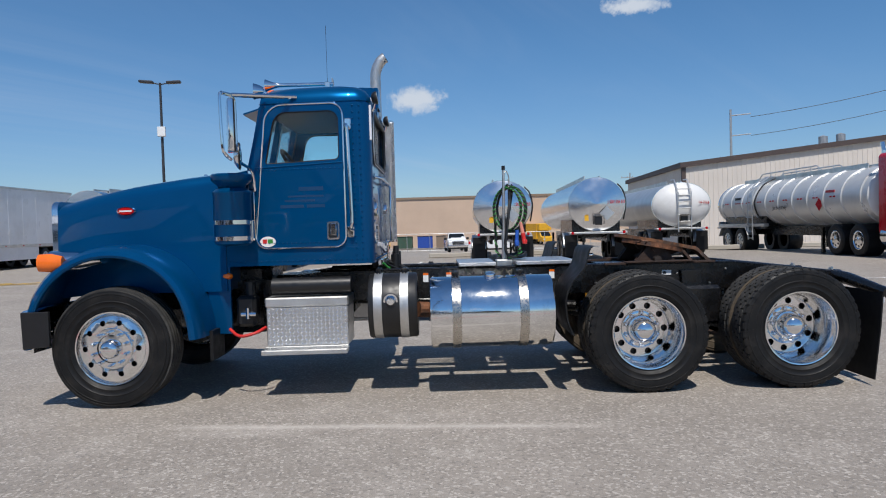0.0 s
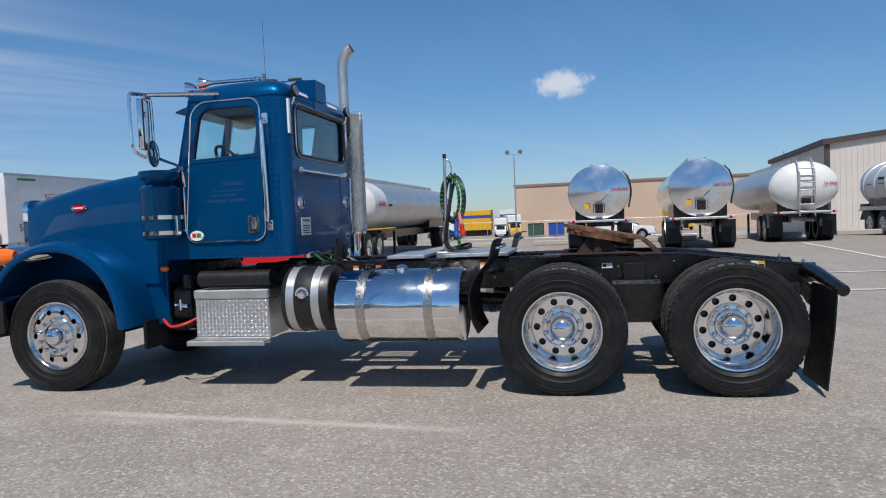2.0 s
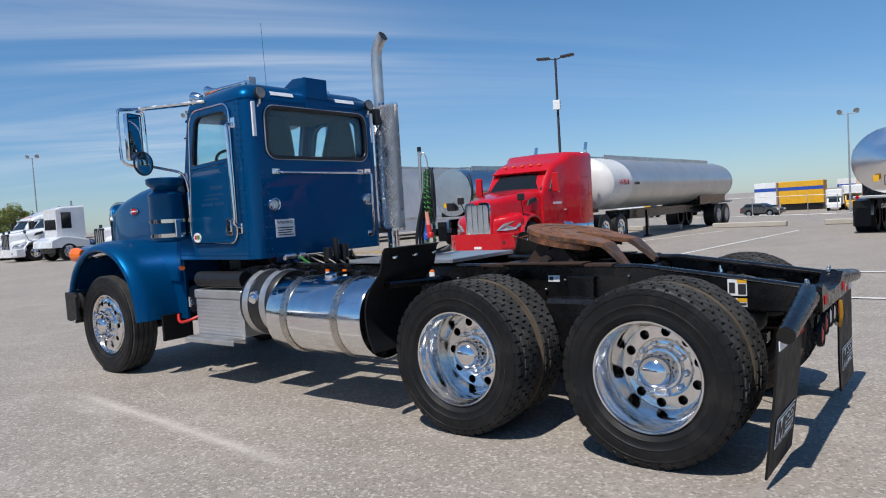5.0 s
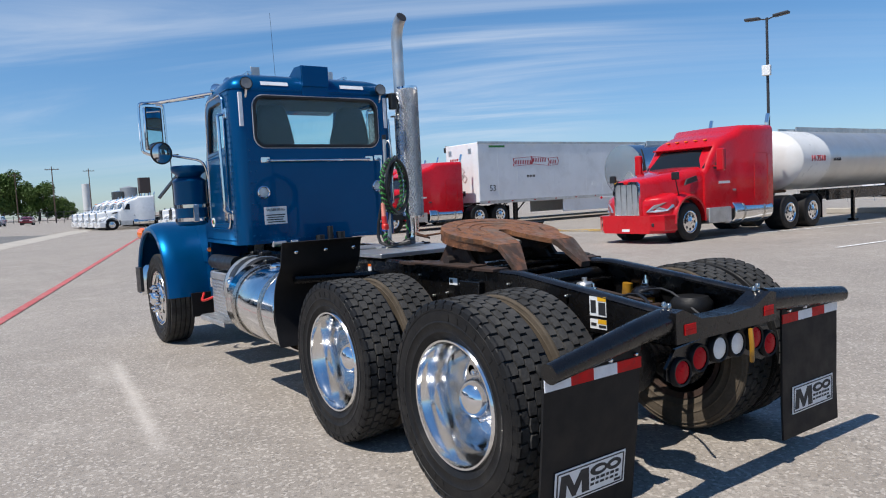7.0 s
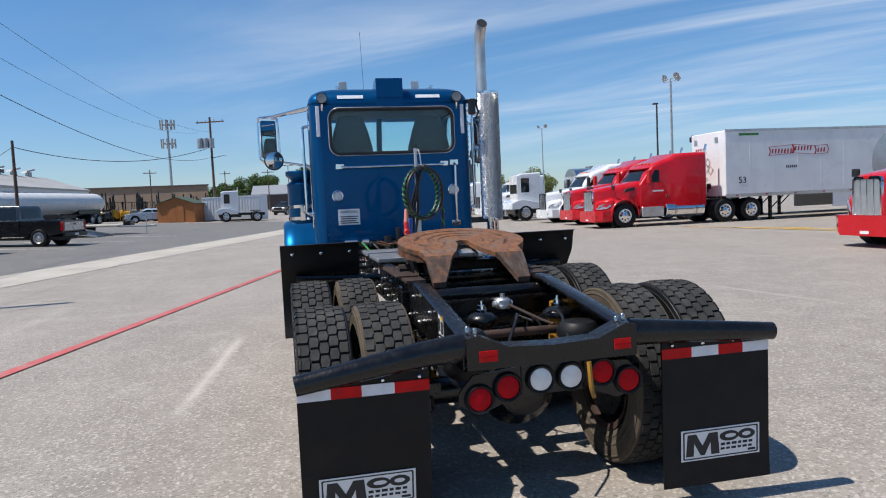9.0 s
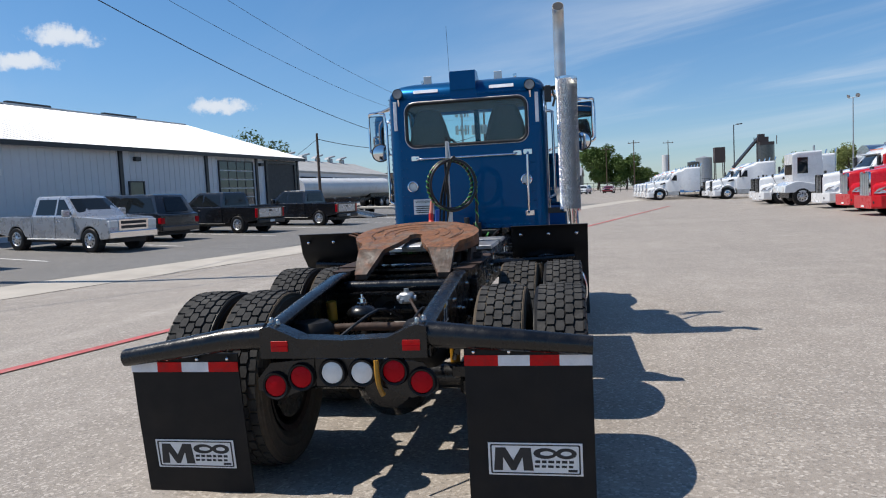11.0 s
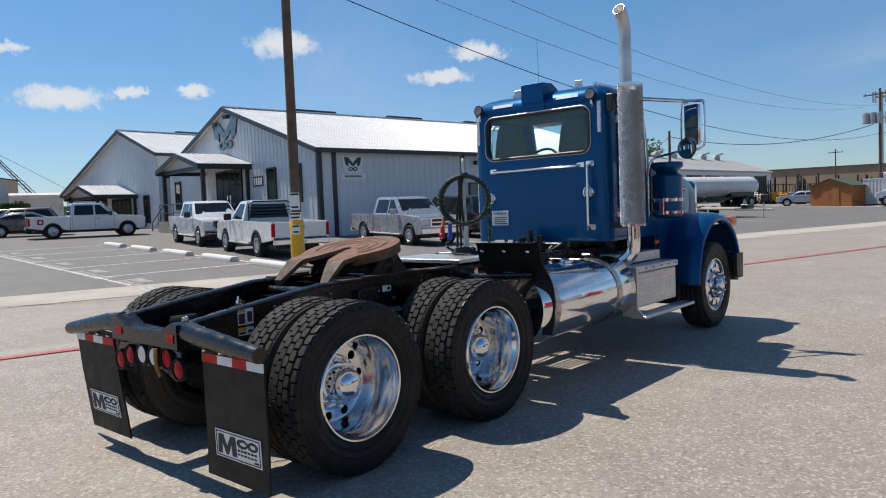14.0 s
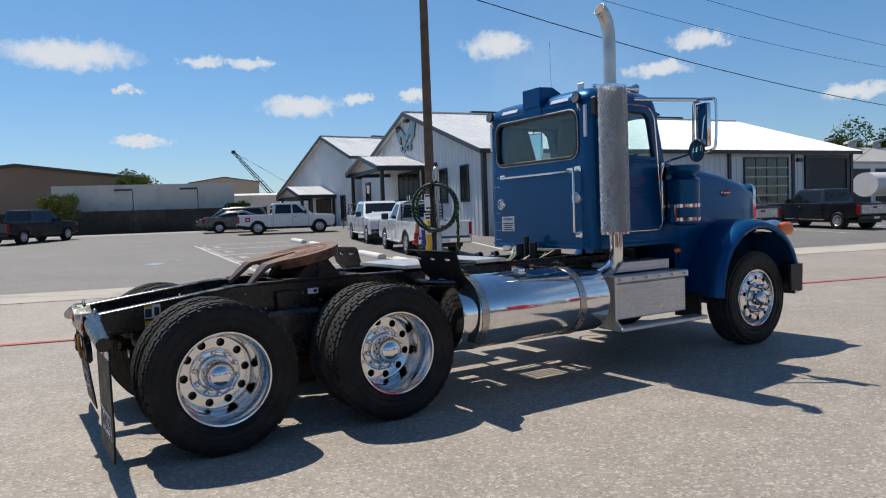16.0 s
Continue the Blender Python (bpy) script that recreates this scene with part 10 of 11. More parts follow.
for k in range(6):
    painted("stall_line", -9.0 - 5.2 * k, -9.5, -9.6 - 5.2 * k, -15.5, 0.1, M["line_white"], "white parking stall line")
M["line_blue"] = mat("worn_pale_blue_paint", (0.30, 0.36, 0.45), 0.8, 0.0, 0.3, 3.0, 40.0, dirt=(0.16, 0.15, 0.14), dirt_amount=0.5)
painted("painted_patch", 3.15, -11.7, 2.95, -12.5, 0.5, M["line_blue"], "worn pale blue symbol on the asphalt")
painted("painted_patch", 2.4, -13.0, 2.2, -13.5, 0.16, M["line_blue"], "worn pale dash on the asphalt")
painted("painted_line", 2.0, 16.35, 14.0, 16.3, 0.12, M["line_white"], "worn white line across the yard", world_xy=True)
painted("painted_line", 2.0, 13.1, 14.0, 13.0, 0.12, M["line_white"], "worn white line across the yard", world_xy=True)
for k in range(3):
    painted("painted_line", -17.2 + 2.2 * k, 22.4 + 0.5 * k, -14.6 + 2.2 * k, 23.7 + 0.5 * k, 0.25, M["line_yellow"], "worn yellow hatch line", world_xy=True)
painted("painted_line", -20, 22.0, -9, 23.6, 0.15, M["line_yellow"], "worn yellow line", world_xy=True)

# ---- poles and wires ----
def lamp_pole(x, y, h, heads=2, turn=0, mat_="grey_pole", box_at=None, r=0.09):
    T = thing("lot_light", pose(x, y, ground_at(x, y) if y > 0 else 0, 0, 0, turn), "tall dark steel lot light with flat heads", "street lamp", "lot lights")
    part("pole", tube([(0, 0, 0), (0, 0, h)], [r, r * 0.75], 10), M[mat_], T)
    part("foot", lathe([(0, 0.7), (0.28, 0.7), (0.3, 0.0)], 14, "Z"), M["concrete"], T)
    for s in ((-1, 1) if heads == 2 else (1,)):
        part("arm", tube([(0, 0, h - 0.1), (s * 0.5, 0, h + 0.02)], 0.035, 6), M[mat_], T)
        part("lamp_head", moved(box(-0.4, 0.4, -0.2, 0.2, -0.07, 0.07, 0.04), pose(s * 0.75, 0, h + 0.05, 0, -4 * s, 0)), M[mat_], T)
    if box_at:
        part("control_box", box(-0.22, 0.22, -0.28, -0.05, box_at - 0.25, box_at + 0.3, 0.02), M["sticker"], T)
    return T


def flood_pole(x, y, h, turn=0):
    T = thing("flood_light_pole", pose(x, y, ground_at(x, y), 0, 0, turn), "thin pole with a cluster of flood lights", "street lamp", "lot lights")
    part("pole", tube([(0, 0, 0), (0, 0, h)], [0.11, 0.06], 8), M["pale_pole"], T)
    part("cross_arm", tube([(-0.8, 0, h), (0.8, 0, h)], 0.04, 6), M["pale_pole"], T)
    for s in (-0.75, 0.75):
        part("flood_lamp", moved(lathe([(0.0, 0.25), (0.15, 0.22), (0.3, 0.0), (0.0, 0.02)], 12), pose(s, 0, h + 0.2, 25, 0, 30 * s)), M["pale_pole"], T)
    return T


lamp_pole(-16.2, 41.1, 10.3, 2, 12, box_at=7.45)
lamp_pole(-48.7, 36.9, 8.9, 1, 160)
flood_pole(-57.8, 43.5, 12.5, 20)
flood_pole(-64.7, 47.6, 13.4, 40)
flood_pole(-6.9, 84.9, 10.2, 0)
flood_pole(-98.4, 44.9, 12.0, 30)
lamp_pole(-132.6, 6.0, 8.8, 2, 80)
lamp_pole(-100, 30.0, 9.5, 1, 90)


def utility_pole(x, y, z, h, label, arms=(), mat_="wood_pole", lean=0.0, r=0.15):
    T = thing("utility_pole", pose(x, y, z, lean, 0, 0), label, "utility pole", "utility poles")
    part("pole", tube([(0, 0, -0.3), (0, 0, h)], [r, r * 0.68], 12), M[mat_], T, "", True)
    for zz, w, turn in arms:
        part("cross_arm", moved(box(-w, w, -0.06, 0.06, -0.06, 0.06), pose(0, 0, zz, 0, 0, turn)), M[mat_], T)
        for k in (-0.9, -0.3, 0.3, 0.9):
            part("insulator", moved(lathe([(0, 0.2), (0.05, 0.18), (0.06, 0.0)], 6, "Z"), pose(0, 0, zz, 0, 0, turn) @ pose(k * w, 0, 0.06)), M["pale_pole"], T)
    return T


near = utility_pole(*lot(-5.15, -6.55)[:2], 0.1, 12.5, "dark wooden utility pole with signs and a yellow guard", r=0.155)
part("guard", lathe([(0.19, 0.0), (0.20, 0.02), (0.20, 1.33), (0.18, 1.36)], 16, "Z"), M["yellow"], near, "yellow plastic pole guard", True)
for z0, z1, w, mk, nm in ((1.33, 1.55, 0.17, "sticker", "notice_sign"), (1.62, 2.1, 0.14, "sticker", "notice_sign"), (0.92, 1.2, 0.11, "sticker", "notice_sign")):
    s_ = part(nm, box(0.0, 0.012, -w, w, z0, z1, 0.002), M[mk], near, "small white notice sign", loc=pose(0.14, 0.145, 0, 0, 0, 42))
    part("lettering_bar", box(0.0125, 0.014, -w * 0.85, w * 0.85, z1 - 0.07, z1 - 0.02), M["ink"], s_)
    part("lettering_bar", box(0.0125, 0.014, -w * 0.7, w * 0.7, z0 + 0.05, z0 + 0.1), M["ink"], s_)
xf = utility_pole(-70.5, -1.6, 0.4, 10.8, "wooden utility pole with transformers", arms=((10.3, 1.5, 70),))
for k in (-1, 0, 1):
    part("transformer", lathe([(0, 8.6), (0.28, 8.6), (0.3, 8.5), (0.3, 7.6), (0, 7.6)], 14, "Z"), M["pale_pole"], xf, loc=pose(0.4, 0.55 * k - 0.5, 0))
part("street_arm", tube([(0, 0, 6.6), (0.3, 1.2, 6.8), (0.35, 1.5, 6.75)], 0.04, 6), M["pale_pole"], xf)
utility_pole(-54.4, -14.8, 0.5, 7.2, "plain wooden service pole")
cell = thing("cell_tower", pose(-339, -46.8, 0) @ Matrix.Scale(2.6, 4), "grey cell tower with two rings of antennas", "tower")
part("mast", tube([(0, 0, 0), (0, 0, 16.8)], [0.28, 0.16], 10), M["pale_pole"], cell)
for zz in (12.7, 16.0):
    part("ring", merge(tube([(1.1 * math.cos(t), 1.1 * math.sin(t), zz) for t in [2 * math.pi * i / 9 for i in range(10)]], 0.07, 5), tube([(-1.1, 0, zz), (1.1, 0, zz)], 0.07, 5), tube([(0, -1.1, zz), (0, 1.1, zz)], 0.07, 5)), M["pale_pole"], cell)
    for i in range(9):
        t = 2 * math.pi * i / 9
        part("antenna_panel", box(-0.1, 0.1, -0.14, 0.14, -0.8, 0.8), M["pale_pole"], cell, loc=pose(1.2 * math.cos(t), 1.2 * math.sin(t), zz, 0, 0, math.degrees(t)))
for x, y, h in ((-132, -18.8, 9.2), (-140, 2, 9), (-160, -8, 10), (-150, 20, 11), (-175, 30, 12), (-170, 15, 11)):
    utility_pole(x, y, 0.3, h, "thin utility pole far off", arms=((h - 0.6, 1.2, 80),), r=0.13)
hv = utility_pole(37.4, 92.2, -1.4, 17.0, "tall steel utility pole with side arms", mat_="pale_pole", r=0.2)
for z in (16.2, 13.6):
    part("side_arm", tube([(0, 0, z), (2.6, 0, z + 0.2)], 0.07, 6), M["pale_pole"], hv)
utility_pole(31, 118, -1.4, 11, "far steel utility pole", mat_="pale_pole", arms=((10.2, 1.5, 0),))


def wire(p, q, sag, r=0.010):
    P, Q = Vector(p), Vector(q)
    pts = [P.lerp(Q, i / 24) - Vector((0, 0, sag * 4 * (i / 24) * (1 - i / 24))) for i in range(25)]
    return tagged(part("overhead_wire", tube(pts, r, 5), M["grey_pole"]), "thin dark overhead wire", "wire", "overhead wires")


wire((-71, -2.2, 8.0), (-54.4, -14.8, 7.2), 1.2, 0.03)
pt = lot(-5.15, -6.55)
wire((-70.44, -1.69, 7.06), (-6.78, -6.26, 8.94), 2.31, 0.017)
wire((-70.53, -2.83, 9.64), (-6.56, -6.46, 10.18), 2.05, 0.009)
wire((-70.51, -1.16, 9.67), (-6.6, -5.11, 10.52), 1.87, 0.009)
wire((-54.4, -14.8, 7.2), (-62.0, -24.0, 4.2), 0.2, 0.02)
wire((pt.x, pt.y, 12.2), (40, -32, 12), 2.5, 0.02)
for z in (14.6, 12.2):
    wire((40.0, 92.2, z), (75, 74, z + 8.0), 1.4, 0.035)

# ---- trees ----
def tree(x, y, z, h, w, seed, label="broad green tree with an uneven crown", leaf="leaf", bushy=0.28):
    rnd = random.Random(seed)
    T = thing("tree", pose(x, y, z), label, "tree", "trees far along the lot")
    limbs = [tube([(0, 0, -0.2), (0.1 * w, 0.05 * w, h * 0.25), (0.05, -0.05, h * 0.55)], [h * 0.035, h * 0.012], 8)]
    tips = []
    for k in range(9):
        a = 2 * math.pi * k / 9 + rnd.random()
        rr = w * (0.25 + 0.25 * rnd.random())
        z1 = h * (0.45 + 0.45 * rnd.random())
        tip = Vector((rr * math.cos(a), rr * math.sin(a), z1))
        tips.append(tip)
        limbs.append(tube([(0.05, 0, h * (0.2 + 0.2 * rnd.random())), tip * 0.55 + Vector((0, 0, h * 0.12)), tip], [h * 0.014, h * 0.004], 5))
    part("trunk", merge(*limbs), M["bark"], T)
    verts, polys = [], []
    lumps = [(tip, h * (0.14 + 0.10 * rnd.random())) for tip in tips] + [(Vector((rnd.uniform(-0.35, 0.35) * w, rnd.uniform(-0.35, 0.35) * w, h * rnd.uniform(bushy, 0.85))), h * rnd.uniform(0.10, 0.19)) for _ in range(14)]
    n_leaf = 460
    ls = max(0.07, h * 0.019)
    for c, r in lumps:
        for _ in range(n_leaf):
            d = Vector((rnd.gauss(0, 1), rnd.gauss(0, 1), rnd.gauss(0, 0.8))).normalized() * r * (0.55 + 0.5 * rnd.random())
            p = c + d
            u = Vector((rnd.gauss(0, 1), rnd.gauss(0, 1), rnd.gauss(0, 1))).normalized()
            v = u.orthogonal().normalized()
            s = ls * (0.7 + 0.9 * rnd.random())
            i = len(verts)
            verts += [p - u * s, p + v * s * 0.6, p + u * s, p - v * s * 0.6]
            polys.append((i, i + 1, i + 2, i + 3))
    me = bpy.data.meshes.new("crown")
    me.from_pydata([tuple(v) for v in verts], [], polys)
    tagged(piece("crown", me, M[leaf], T), kind="stuff")
    return T


tree(-210.8, 13.7, 0, 13.8, 11, 3)
tree(-208.6, 21.9, 0, 10.9, 8.5, 5)
tree(-216, 26.5, 0, 7.6, 7, 6)
tree(-269, -2.7, 0, 14.6, 13, 7)
tree(-259, -13.5, 0, 12.2, 12, 8)
tree(-263, -20.0, 0, 10.5, 11, 9)
tree(-239, 32.0, 0, 6.0, 7, 15)
tree(-190, 66.0, 0.2, 8.0, 12, 10, leaf="leaf_dry")
tree(-150, 62.0, 0.2, 7.4, 9, 16, leaf="leaf_dry")
tree(-125, -55.8, 0.8, 14.0, 12, 11)
tree(*lot(13.3, -50.3)[:2], 0.9, 3.5, 2.6, 12, "straggly yellow-green bush by the fence", "leaf_dry", 0.12)
tree(*lot(-0.6, -50.2)[:2], 0.9, 2.5, 1.8, 13, "dark green bush by the fence", "leaf", 0.12)
tree(*lot(8.6, -62)[:2], 0.8, 6.0, 2.2, 14, "yellow-green tree behind the storage trailer", "leaf_dry")

# ---- yard by the west fence: shed, containers, parked tank, mixer plant ----
ab_p = lot(-64.0, -21.6)
shed = thing("garden_shed", pose(-67.3, -5.05, ab_p.z - 0.05, 0, 0, 78) @ Matrix.Scale(0.92, 4), "orange stained wooden shed with a green roof edge", "shed")
part("wall", prism([(-2.0, 0), (2.0, 0), (2.0, 2.05), (0, 2.75), (-2.0, 2.05)], "Y", 0.0, 3.6), M["shed_wood"], shed)
for s in (-1, 1):
    part("roof", prism([(0, 2.77), (s * 2.2, 1.98), (s * 2.2, 2.05), (0, 2.84)], "Y", -0.2, 3.8), M["shed_roof"], shed)
part("door", box(-0.85, 0.85, -0.05, 0.0, 0.1, 2.1, 0.01), M["shed_wood"], shed)
part("door_gap", box(-0.01, 0.01, -0.055, -0.05, 0.1, 2.1), M["ink"], shed)
c1 = lot(-68.1, -14.0)
container(pose(c1.x, c1.y, c1.z, 0, 0, -104.4), 6.1, "ribbed pale steel container beside the shed", wall="siding", H=2.6)
ramp = thing("loading_ramp", lot_pose(-36.1, -14.2, 4), "dark steel loading ramp sloping down to the asphalt", "ramp")
part("ramp_deck", loft([[(x, 0.0, z) for x, z in ((-1.1, 0.01), (1.1, 0.01), (1.1, 0.06), (-1.1, 0.06))], [(x, -5.2, z + 0.85) for x, z in ((-1.1, 0.0), (1.1, 0.0), (1.1, 0.06), (-1.1, 0.06))]]), M["black"], ramp)
for sx_ in (-1.12, 1.12):
    part("side_rail", loft([[(sx_ + d, y, z) for d, z in ((-0.04, z0), (0.04, z0), (0.04, z1), (-0.04, z1))] for y, z0, z1 in ((0.0, 0.0, 0.1), (-5.2, 0.75, 1.05))]), M["alu_dull"], ramp)
    part("stand", box(sx_ - 0.05, sx_ + 0.05, -5.1, -5.0, 0.0, 0.82), M["black"], ramp)
trailer = thing("flatbed_trailer", lot_pose(-39.4, -13.0, 6), "low pale flatbed trailer with its tongue on a jack", "trailer")
part("deck", box(-1.2, 1.2, -7.6, -1.6, 0.5, 0.62, 0.02), M["concrete"], trailer)
part("tongue", merge(tube([(-0.9, -1.7, 0.52), (0.0, 0.0, 0.5)], 0.05, 8), tube([(0.9, -1.7, 0.52), (0.0, 0.0, 0.5)], 0.05, 8), box(-0.08, 0.08, -0.1, 0.35, 0.46, 0.56, 0.01)), M["pale_pole"], trailer)
part("jack", merge(tube([(0.0, -0.25, 0.02), (0.0, -0.25, 0.95)], 0.035, 8), box(-0.12, 0.12, -0.37, -0.13, 0.0, 0.03)), M["alu_dull"], trailer)
part("tool_box", box(-0.4, 0.4, -1.55, -1.1, 0.55, 0.85, 0.02), M["black"], trailer)
for sx_ in (-1.05, 1.05):
    for y in (-4.2, -5.1):
        part("wheel", moved(lathe([(0.0, -0.1), (0.3, -0.1), (0.36, -0.06), (0.36, 0.06), (0.3, 0.1), (0.0, 0.1)], 20), pose(sx_, y, 0.36, 0, 0, 90)), M["plastic"], trailer, "", True)
t9 = lot(-64.0, -30.0)
tank_trailer(pose(t9.x, t9.y, t9.z - 0.1, 0, 0, -104.4), "long white tank trailer beyond the garage bays", L=16, hw=1.2, hh=0.95, zc=2.15, skin="tank_white", head="tank_white", placard=False, walkway=False)
rnd = random.Random(11)
for k in range(30):
    q = lot(-71.3, -32.2) if k == 0 else lot(-70 - rnd.random() * 10, -24.5 - 0.68 * k) if k < 16 else lot(-76 - 1.1 * (k - 16) - rnd.random() * 3, -22.5 - 0.75 * (k - 16))
    T = thing("fork_lift", pose(q.x, q.y, q.z, 0, 0, rnd.uniform(0, 360)), "stored yard machine with a mast", "machine", "machines by the west fence")
    part("body", merge(box(-0.5, 0.5, -0.9, 0.8, 0.3, 1.1, 0.06), box(-0.45, 0.45, -0.9, -0.3, 1.0, 1.3, 0.05)), M[("yellow", "grey_car", "red", "alu_dull", "yellow")[k % 5]], T)
    part("guard", merge(*[tube([(sx_, sy_, 1.0), (sx_, sy_ * 0.8, 2.1)], 0.03, 5) for sx_ in (-0.45, 0.45) for sy_ in (-0.6, 0.5)], box(-0.5, 0.5, -0.55, 0.45, 2.08, 2.14)), M["black"], T)
    part("mast", merge(box(-0.35, -0.27, 0.85, 0.97, 0.1, 2.2 + rnd.random()), box(0.27, 0.35, 0.85, 0.97, 0.1, 2.2 + rnd.random()), box(-0.35, 0.35, 0.87, 0.95, 1.2, 1.3)), M["black"], T)
    for sx_ in (-1, 1):
        for yy in (-0.6, 0.6):
            simple_wheel(T, sx_ * 0.55, yy, 0.3, 0.2, 0.55, "yellow", sx_)
gf = thing("gantry_fence", Matrix.Identity(4), "chain link fence along the far end of the lot", "fence")
fa, fb = Vector((-148, 2, 0.5)), Vector((-140, 34, 0.2))
for k in range(25):
    p = fa.lerp(fb, k / 24)
    part("post", tube([(p.x, p.y, p.z), (p.x, p.y, p.z + 2.2)], 0.05, 5), M["grey_pole"], gf)
for z in (0.6, 1.4, 2.15):
    part("rail", tube([fa + Vector((0, 0, z)), fb + Vector((0, 0, z))], 0.04, 5), M["grey_pole"], gf)
plant = thing("mixing_plant", pose(-171, 51.3, 0), "grey concrete mixing silo with a conveyor", "silo")
part("silo", lathe([(0, 9.6), (2.0, 9.6), (2.0, 3.0), (0, 3.0)], 20, "Z"), M["grey_car"], plant, "", True)
part("silo_top", merge(box(-1.6, 1.6, -1.6, 1.6, 9.6, 10.3), box(-1.4, 0.6, -1.8, 0.6, 10.3, 11.5), box(-0.8, 0.4, -1.6, -0.2, 11.5, 12.2), tube([(-2, -2, 9.6), (-2, -2, 11.6)], 0.1, 5), tube([(2, 2, 9.6), (2, 2, 11.6)], 0.1, 5)), M["brown_trim"], plant)
part("conveyor", tube([(0, -1.0, 12.0), (-3, -6.6, 4.8)], 0.45, 6), M["grey_car"], plant)
part("legs", merge(*[tube([(sx_ * 1.5, sy_ * 1.5, 0), (sx_ * 1.5, sy_ * 1.5, 3.2)], 0.25, 6) for sx_ in (-1, 1) for sy_ in (-1, 1)]), M["grey_car"], plant)
yard_plant = thing("batching_plant", pose(-176.1, 40.6, 0), "grey cement silos beside a dark brown tower", "silo")
part("silo", lathe([(0, 8.0), (1.9, 7.6), (1.9, 0), (0, 0)], 18, "Z"), M["pale_pole"], yard_plant, "", True, pose(0.2, -2.2, 0))
part("silo", lathe([(0, 7.0), (1.5, 6.7), (1.5, 0), (0, 0)], 18, "Z"), M["grey_car"], yard_plant, "", True, pose(0.5, -4.6, 0))
part("tower", merge(box(-1.2, 1.2, 0.2, 2.6, 6.2, 9.9), *[tube([(sx_ * 1.0, 1.4 + sy_, 0), (sx_ * 1.0, 1.4 + sy_, 6.3)], 0.12, 5) for sx_ in (-1, 1) for sy_ in (-1, 1)]), M["brown_trim"], yard_plant)
silo = thing("white_silo", pose(-183.2, 30.3, 0), "slim white silo beyond the trees", "silo")
part("body", lathe([(0, 9.2), (0.95, 9.1), (0.95, 0), (0, 0)], 16, "Z"), M["tank_white"], silo, "", True)
far_house = shed_hall("far_house", [(-243, -6.5), (-243, 9), (-258, 10), (-258, -5.5)], 0.0, 6.0, 9.2, "brown_trim", "pale_pole", "dark open shed with a grey hipped roof")

# rental yard to the north: box trucks, dumpsters
def box_truck(m, body, cab, label, L=6.5, stripe=None):
    T = thing("box_truck", m, label, "truck", "trucks in the rental yard")
    part("cab", prism([(0.0, 0.5), (0.0, 1.15), (0.8, 1.35), (1.3, 2.1), (1.9, 2.15), (1.9, 0.5)], "X", -1.0, 1.0, 0.05), M[cab], T)
    part("windscreen", faces([(-0.85, 0.78, 1.4), (0.85, 0.78, 1.4), (0.8, 1.24, 2.05), (-0.8, 1.24, 2.05)], [(0, 1, 2, 3)]), M["car_glass"], T)
    part("cargo_box", box(-1.2, 1.2, 1.95, L, 0.9, 3.5, 0.03), M[body], T)
    part("over_cab", box(-1.15, 1.15, 1.0, 1.95, 2.3, 3.48, 0.1), M[body], T)
    if stripe:
        for s in (-1, 1):
            part("stripe", box(s * 1.2 - 0.01, s * 1.2 + 0.01, 2.0, L, 2.3, 2.75), M[stripe], T)
    for s in (-1, 1):
        simple_wheel(T, s * 1.0, 0.95, 0.42, 0.25, 0.55, "steel_wheel", s)
        simple_wheel(T, s * 1.15, L - 1.5, 0.42, 0.5, 0.55, "steel_wheel", s)
        part("head_light", box(s * 0.6 if s > 0 else -0.95, 0.95 if s > 0 else -0.6, -0.01, 0.05, 0.8, 1.0), M["white_lens"], T)
    part("chassis", box(-0.5, 0.5, 0.4, L - 0.2, 0.5, 0.9), M["black"], T)
    return T


M["blue_stripe"] = mat("blue_stripe_paint", (0.02, 0.07, 0.35), 0.5, 0.0, 0.08, 3, 30)
for x, y, yaw, body, cab, st, size in ((-10.6, 99, 8, "white", "white", None, 0.74), (-8.6, 100, 14, "white", "yellow", None, 0.86), (-25.5, 104, 70, "yellow", "yellow", "blue_stripe", 1.0), (14.6, 100, 20, "yellow", "yellow", None, 0.86), (-34, 104, 80, "white", "yellow", "blue_stripe", 1.0)):
    box_truck(pose(x, y, ground_at(x, y), 0, 0, yaw) @ Matrix.Scale(size, 4), body, cab, ("yellow" if body == "yellow" else "white") + " rental box truck in the far yard", stripe=st)
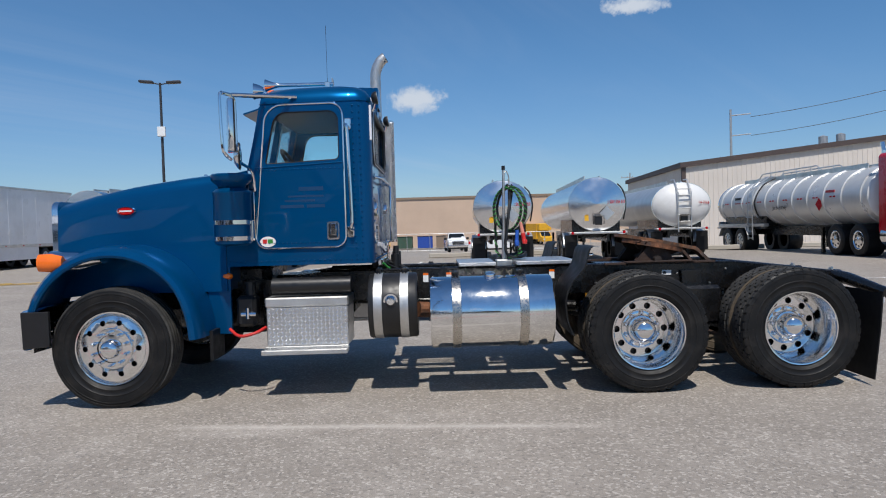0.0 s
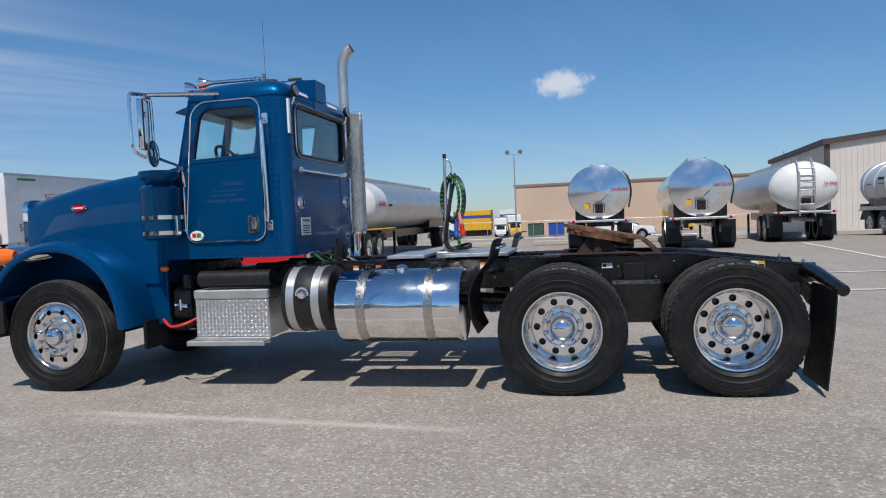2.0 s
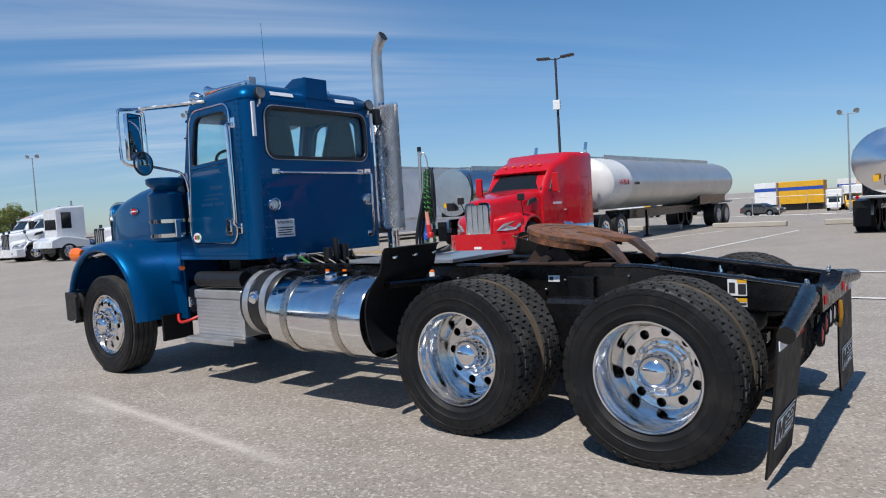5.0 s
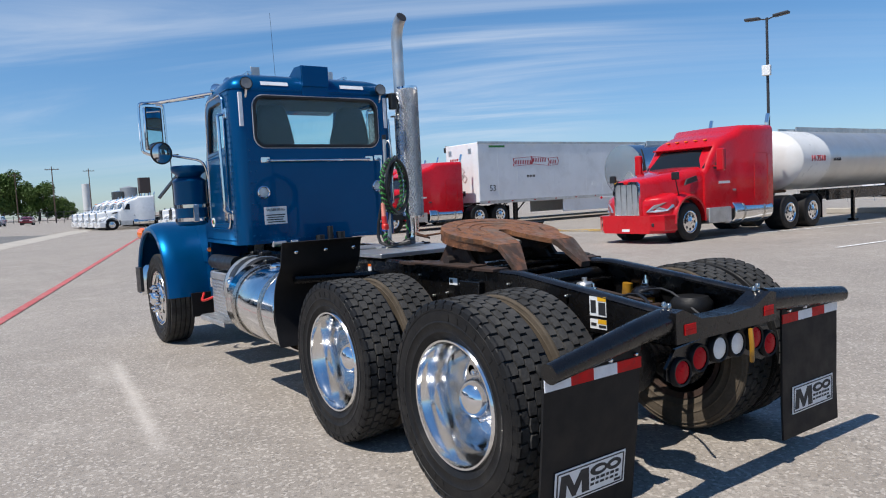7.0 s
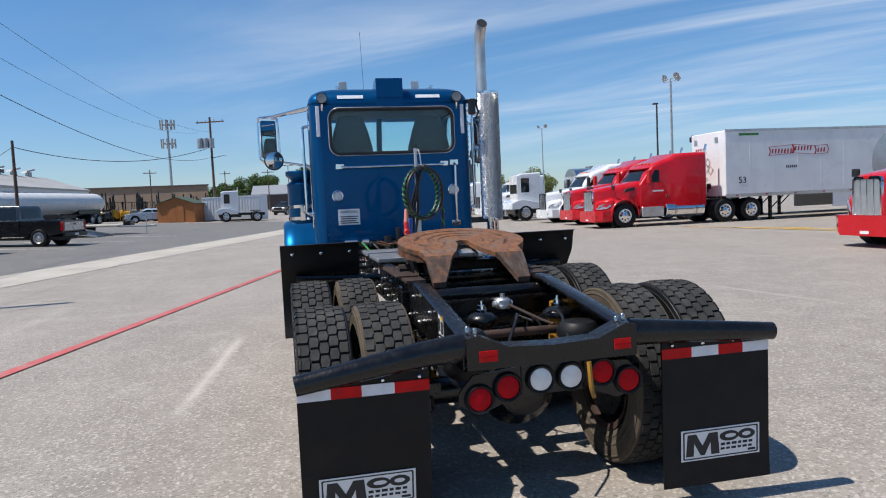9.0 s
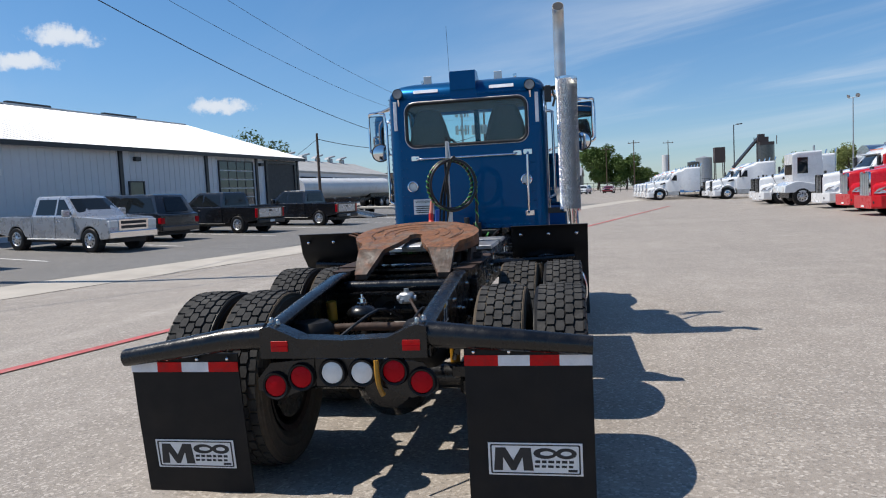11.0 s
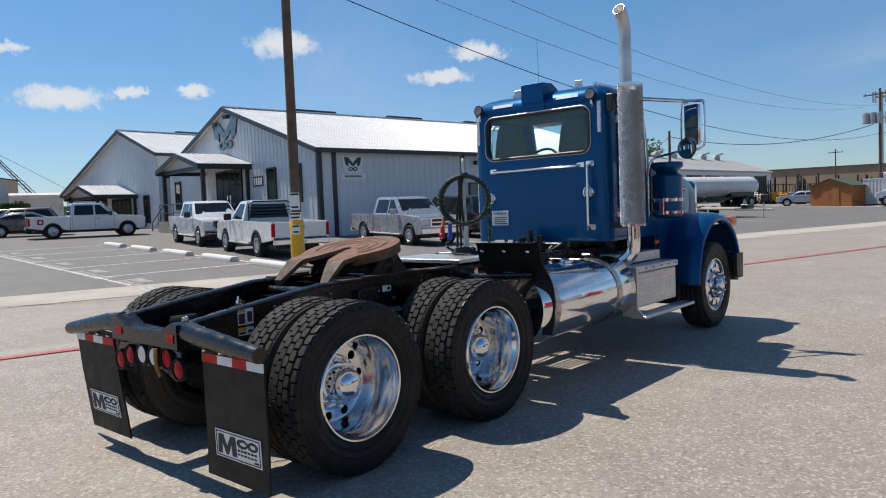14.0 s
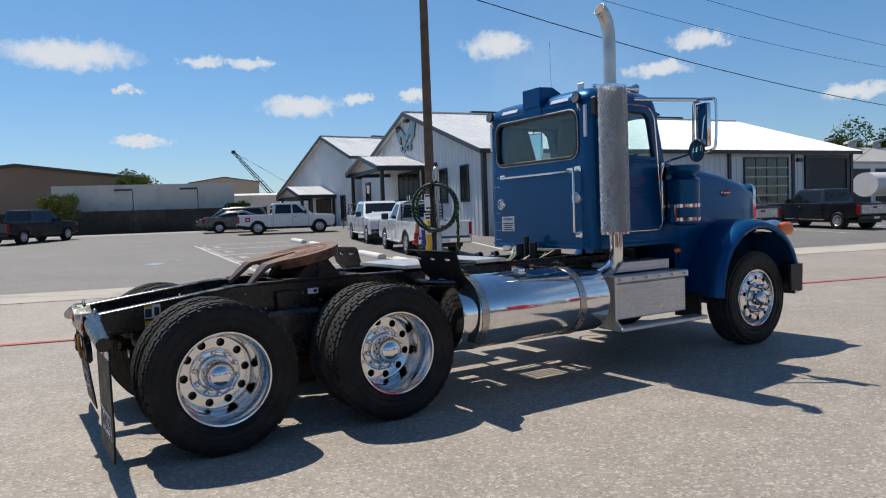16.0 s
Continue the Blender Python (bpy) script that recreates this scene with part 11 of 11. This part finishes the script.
for x0, y0, L_, mk in ((-18.9, 110.0, 5.6, "yellow"), (-21.8, 109.0, 2.8, "white"), (-12.9, 118.0, 5.0, "white")):
    long_van = thing("rental_trailer", pose(x0, y0, ground_at(x0, y0)), ("long yellow" if mk == "yellow" else "white") + " rental van body with a blue stripe", "trailer")
    part("box_body", box(0, L_, -1.3, 1.3, 0.9, 3.95, 0.03), M[mk], long_van)
    part("stripe", box(0.0, L_, -1.32, -1.29, 2.75, 3.2), M["blue_stripe"], long_van)
    part("chassis", box(0.2, L_ - 0.2, -1.0, 1.0, 0.0, 0.9), M["black"], long_van)
M["dumpster_green"] = mat("green_dumpster_paint", (0.04, 0.09, 0.06), 0.6, 0.0, 0.15, 2, 30, dirt=(0.1, 0.07, 0.05), dirt_amount=0.4)
for k, (x, mk) in enumerate(((-5.4, "dumpster_green"), (-2.7, "blue_stripe"), (-0.2, "brown_wall"))):
    T = thing("dumpster", pose(x, 95.5, ground_at(x, 95.5), 0, 0, 0), ("green", "blue", "rusty brown")[k] + " steel dumpster in the rental yard", "dumpster", "dumpsters")
    part("body", prism([(-0.9, 0.15), (0.9, 0.15), (1.0, 1.5), (-1.0, 1.7)], "X", -1.0, 1.0, 0.02), M[mk], T)
    part("lid", prism([(-1.05, 1.72), (1.05, 1.52), (1.05, 1.58), (-1.05, 1.78)], "X", -1.02, 1.02), M["plastic"], T)
pickup(pose(1.3, 70.0, ground_at(1.3, 70), 0, 0, 5), "white_car", "white pickup at the yard's edge", L=5.6)
wagon(pose(6.6, 56.0, ground_at(6.6, 56), 0, 0, 84), "white_car", "white sedan beyond the tank trailers", L=4.7, H=1.42, sedan=True, name="sedan")
wagon(pose(-14.5, 90.0, ground_at(-14.5, 90), 0, 0, 75), "grey_car", "dark grey car in the rental yard", L=4.5, H=1.5)
chain = thing("yard_fence", Matrix.Identity(4), "thin chain link fence along the rental yard", "fence")
for k in range(30):
    x = -40 + 2.4 * k
    g = ground_at(x, 74)
    part("post", tube([(x, 74, g), (x, 74, g + 2.0)], 0.035, 5), M["pale_pole"], chain)
for z in (0.2, 1.95):
    part("rail", tube([(-40 + 7.2 * k, 74, ground_at(-40 + 7.2 * k, 74) + z) for k in range(10)], 0.025, 5), M["pale_pole"], chain)
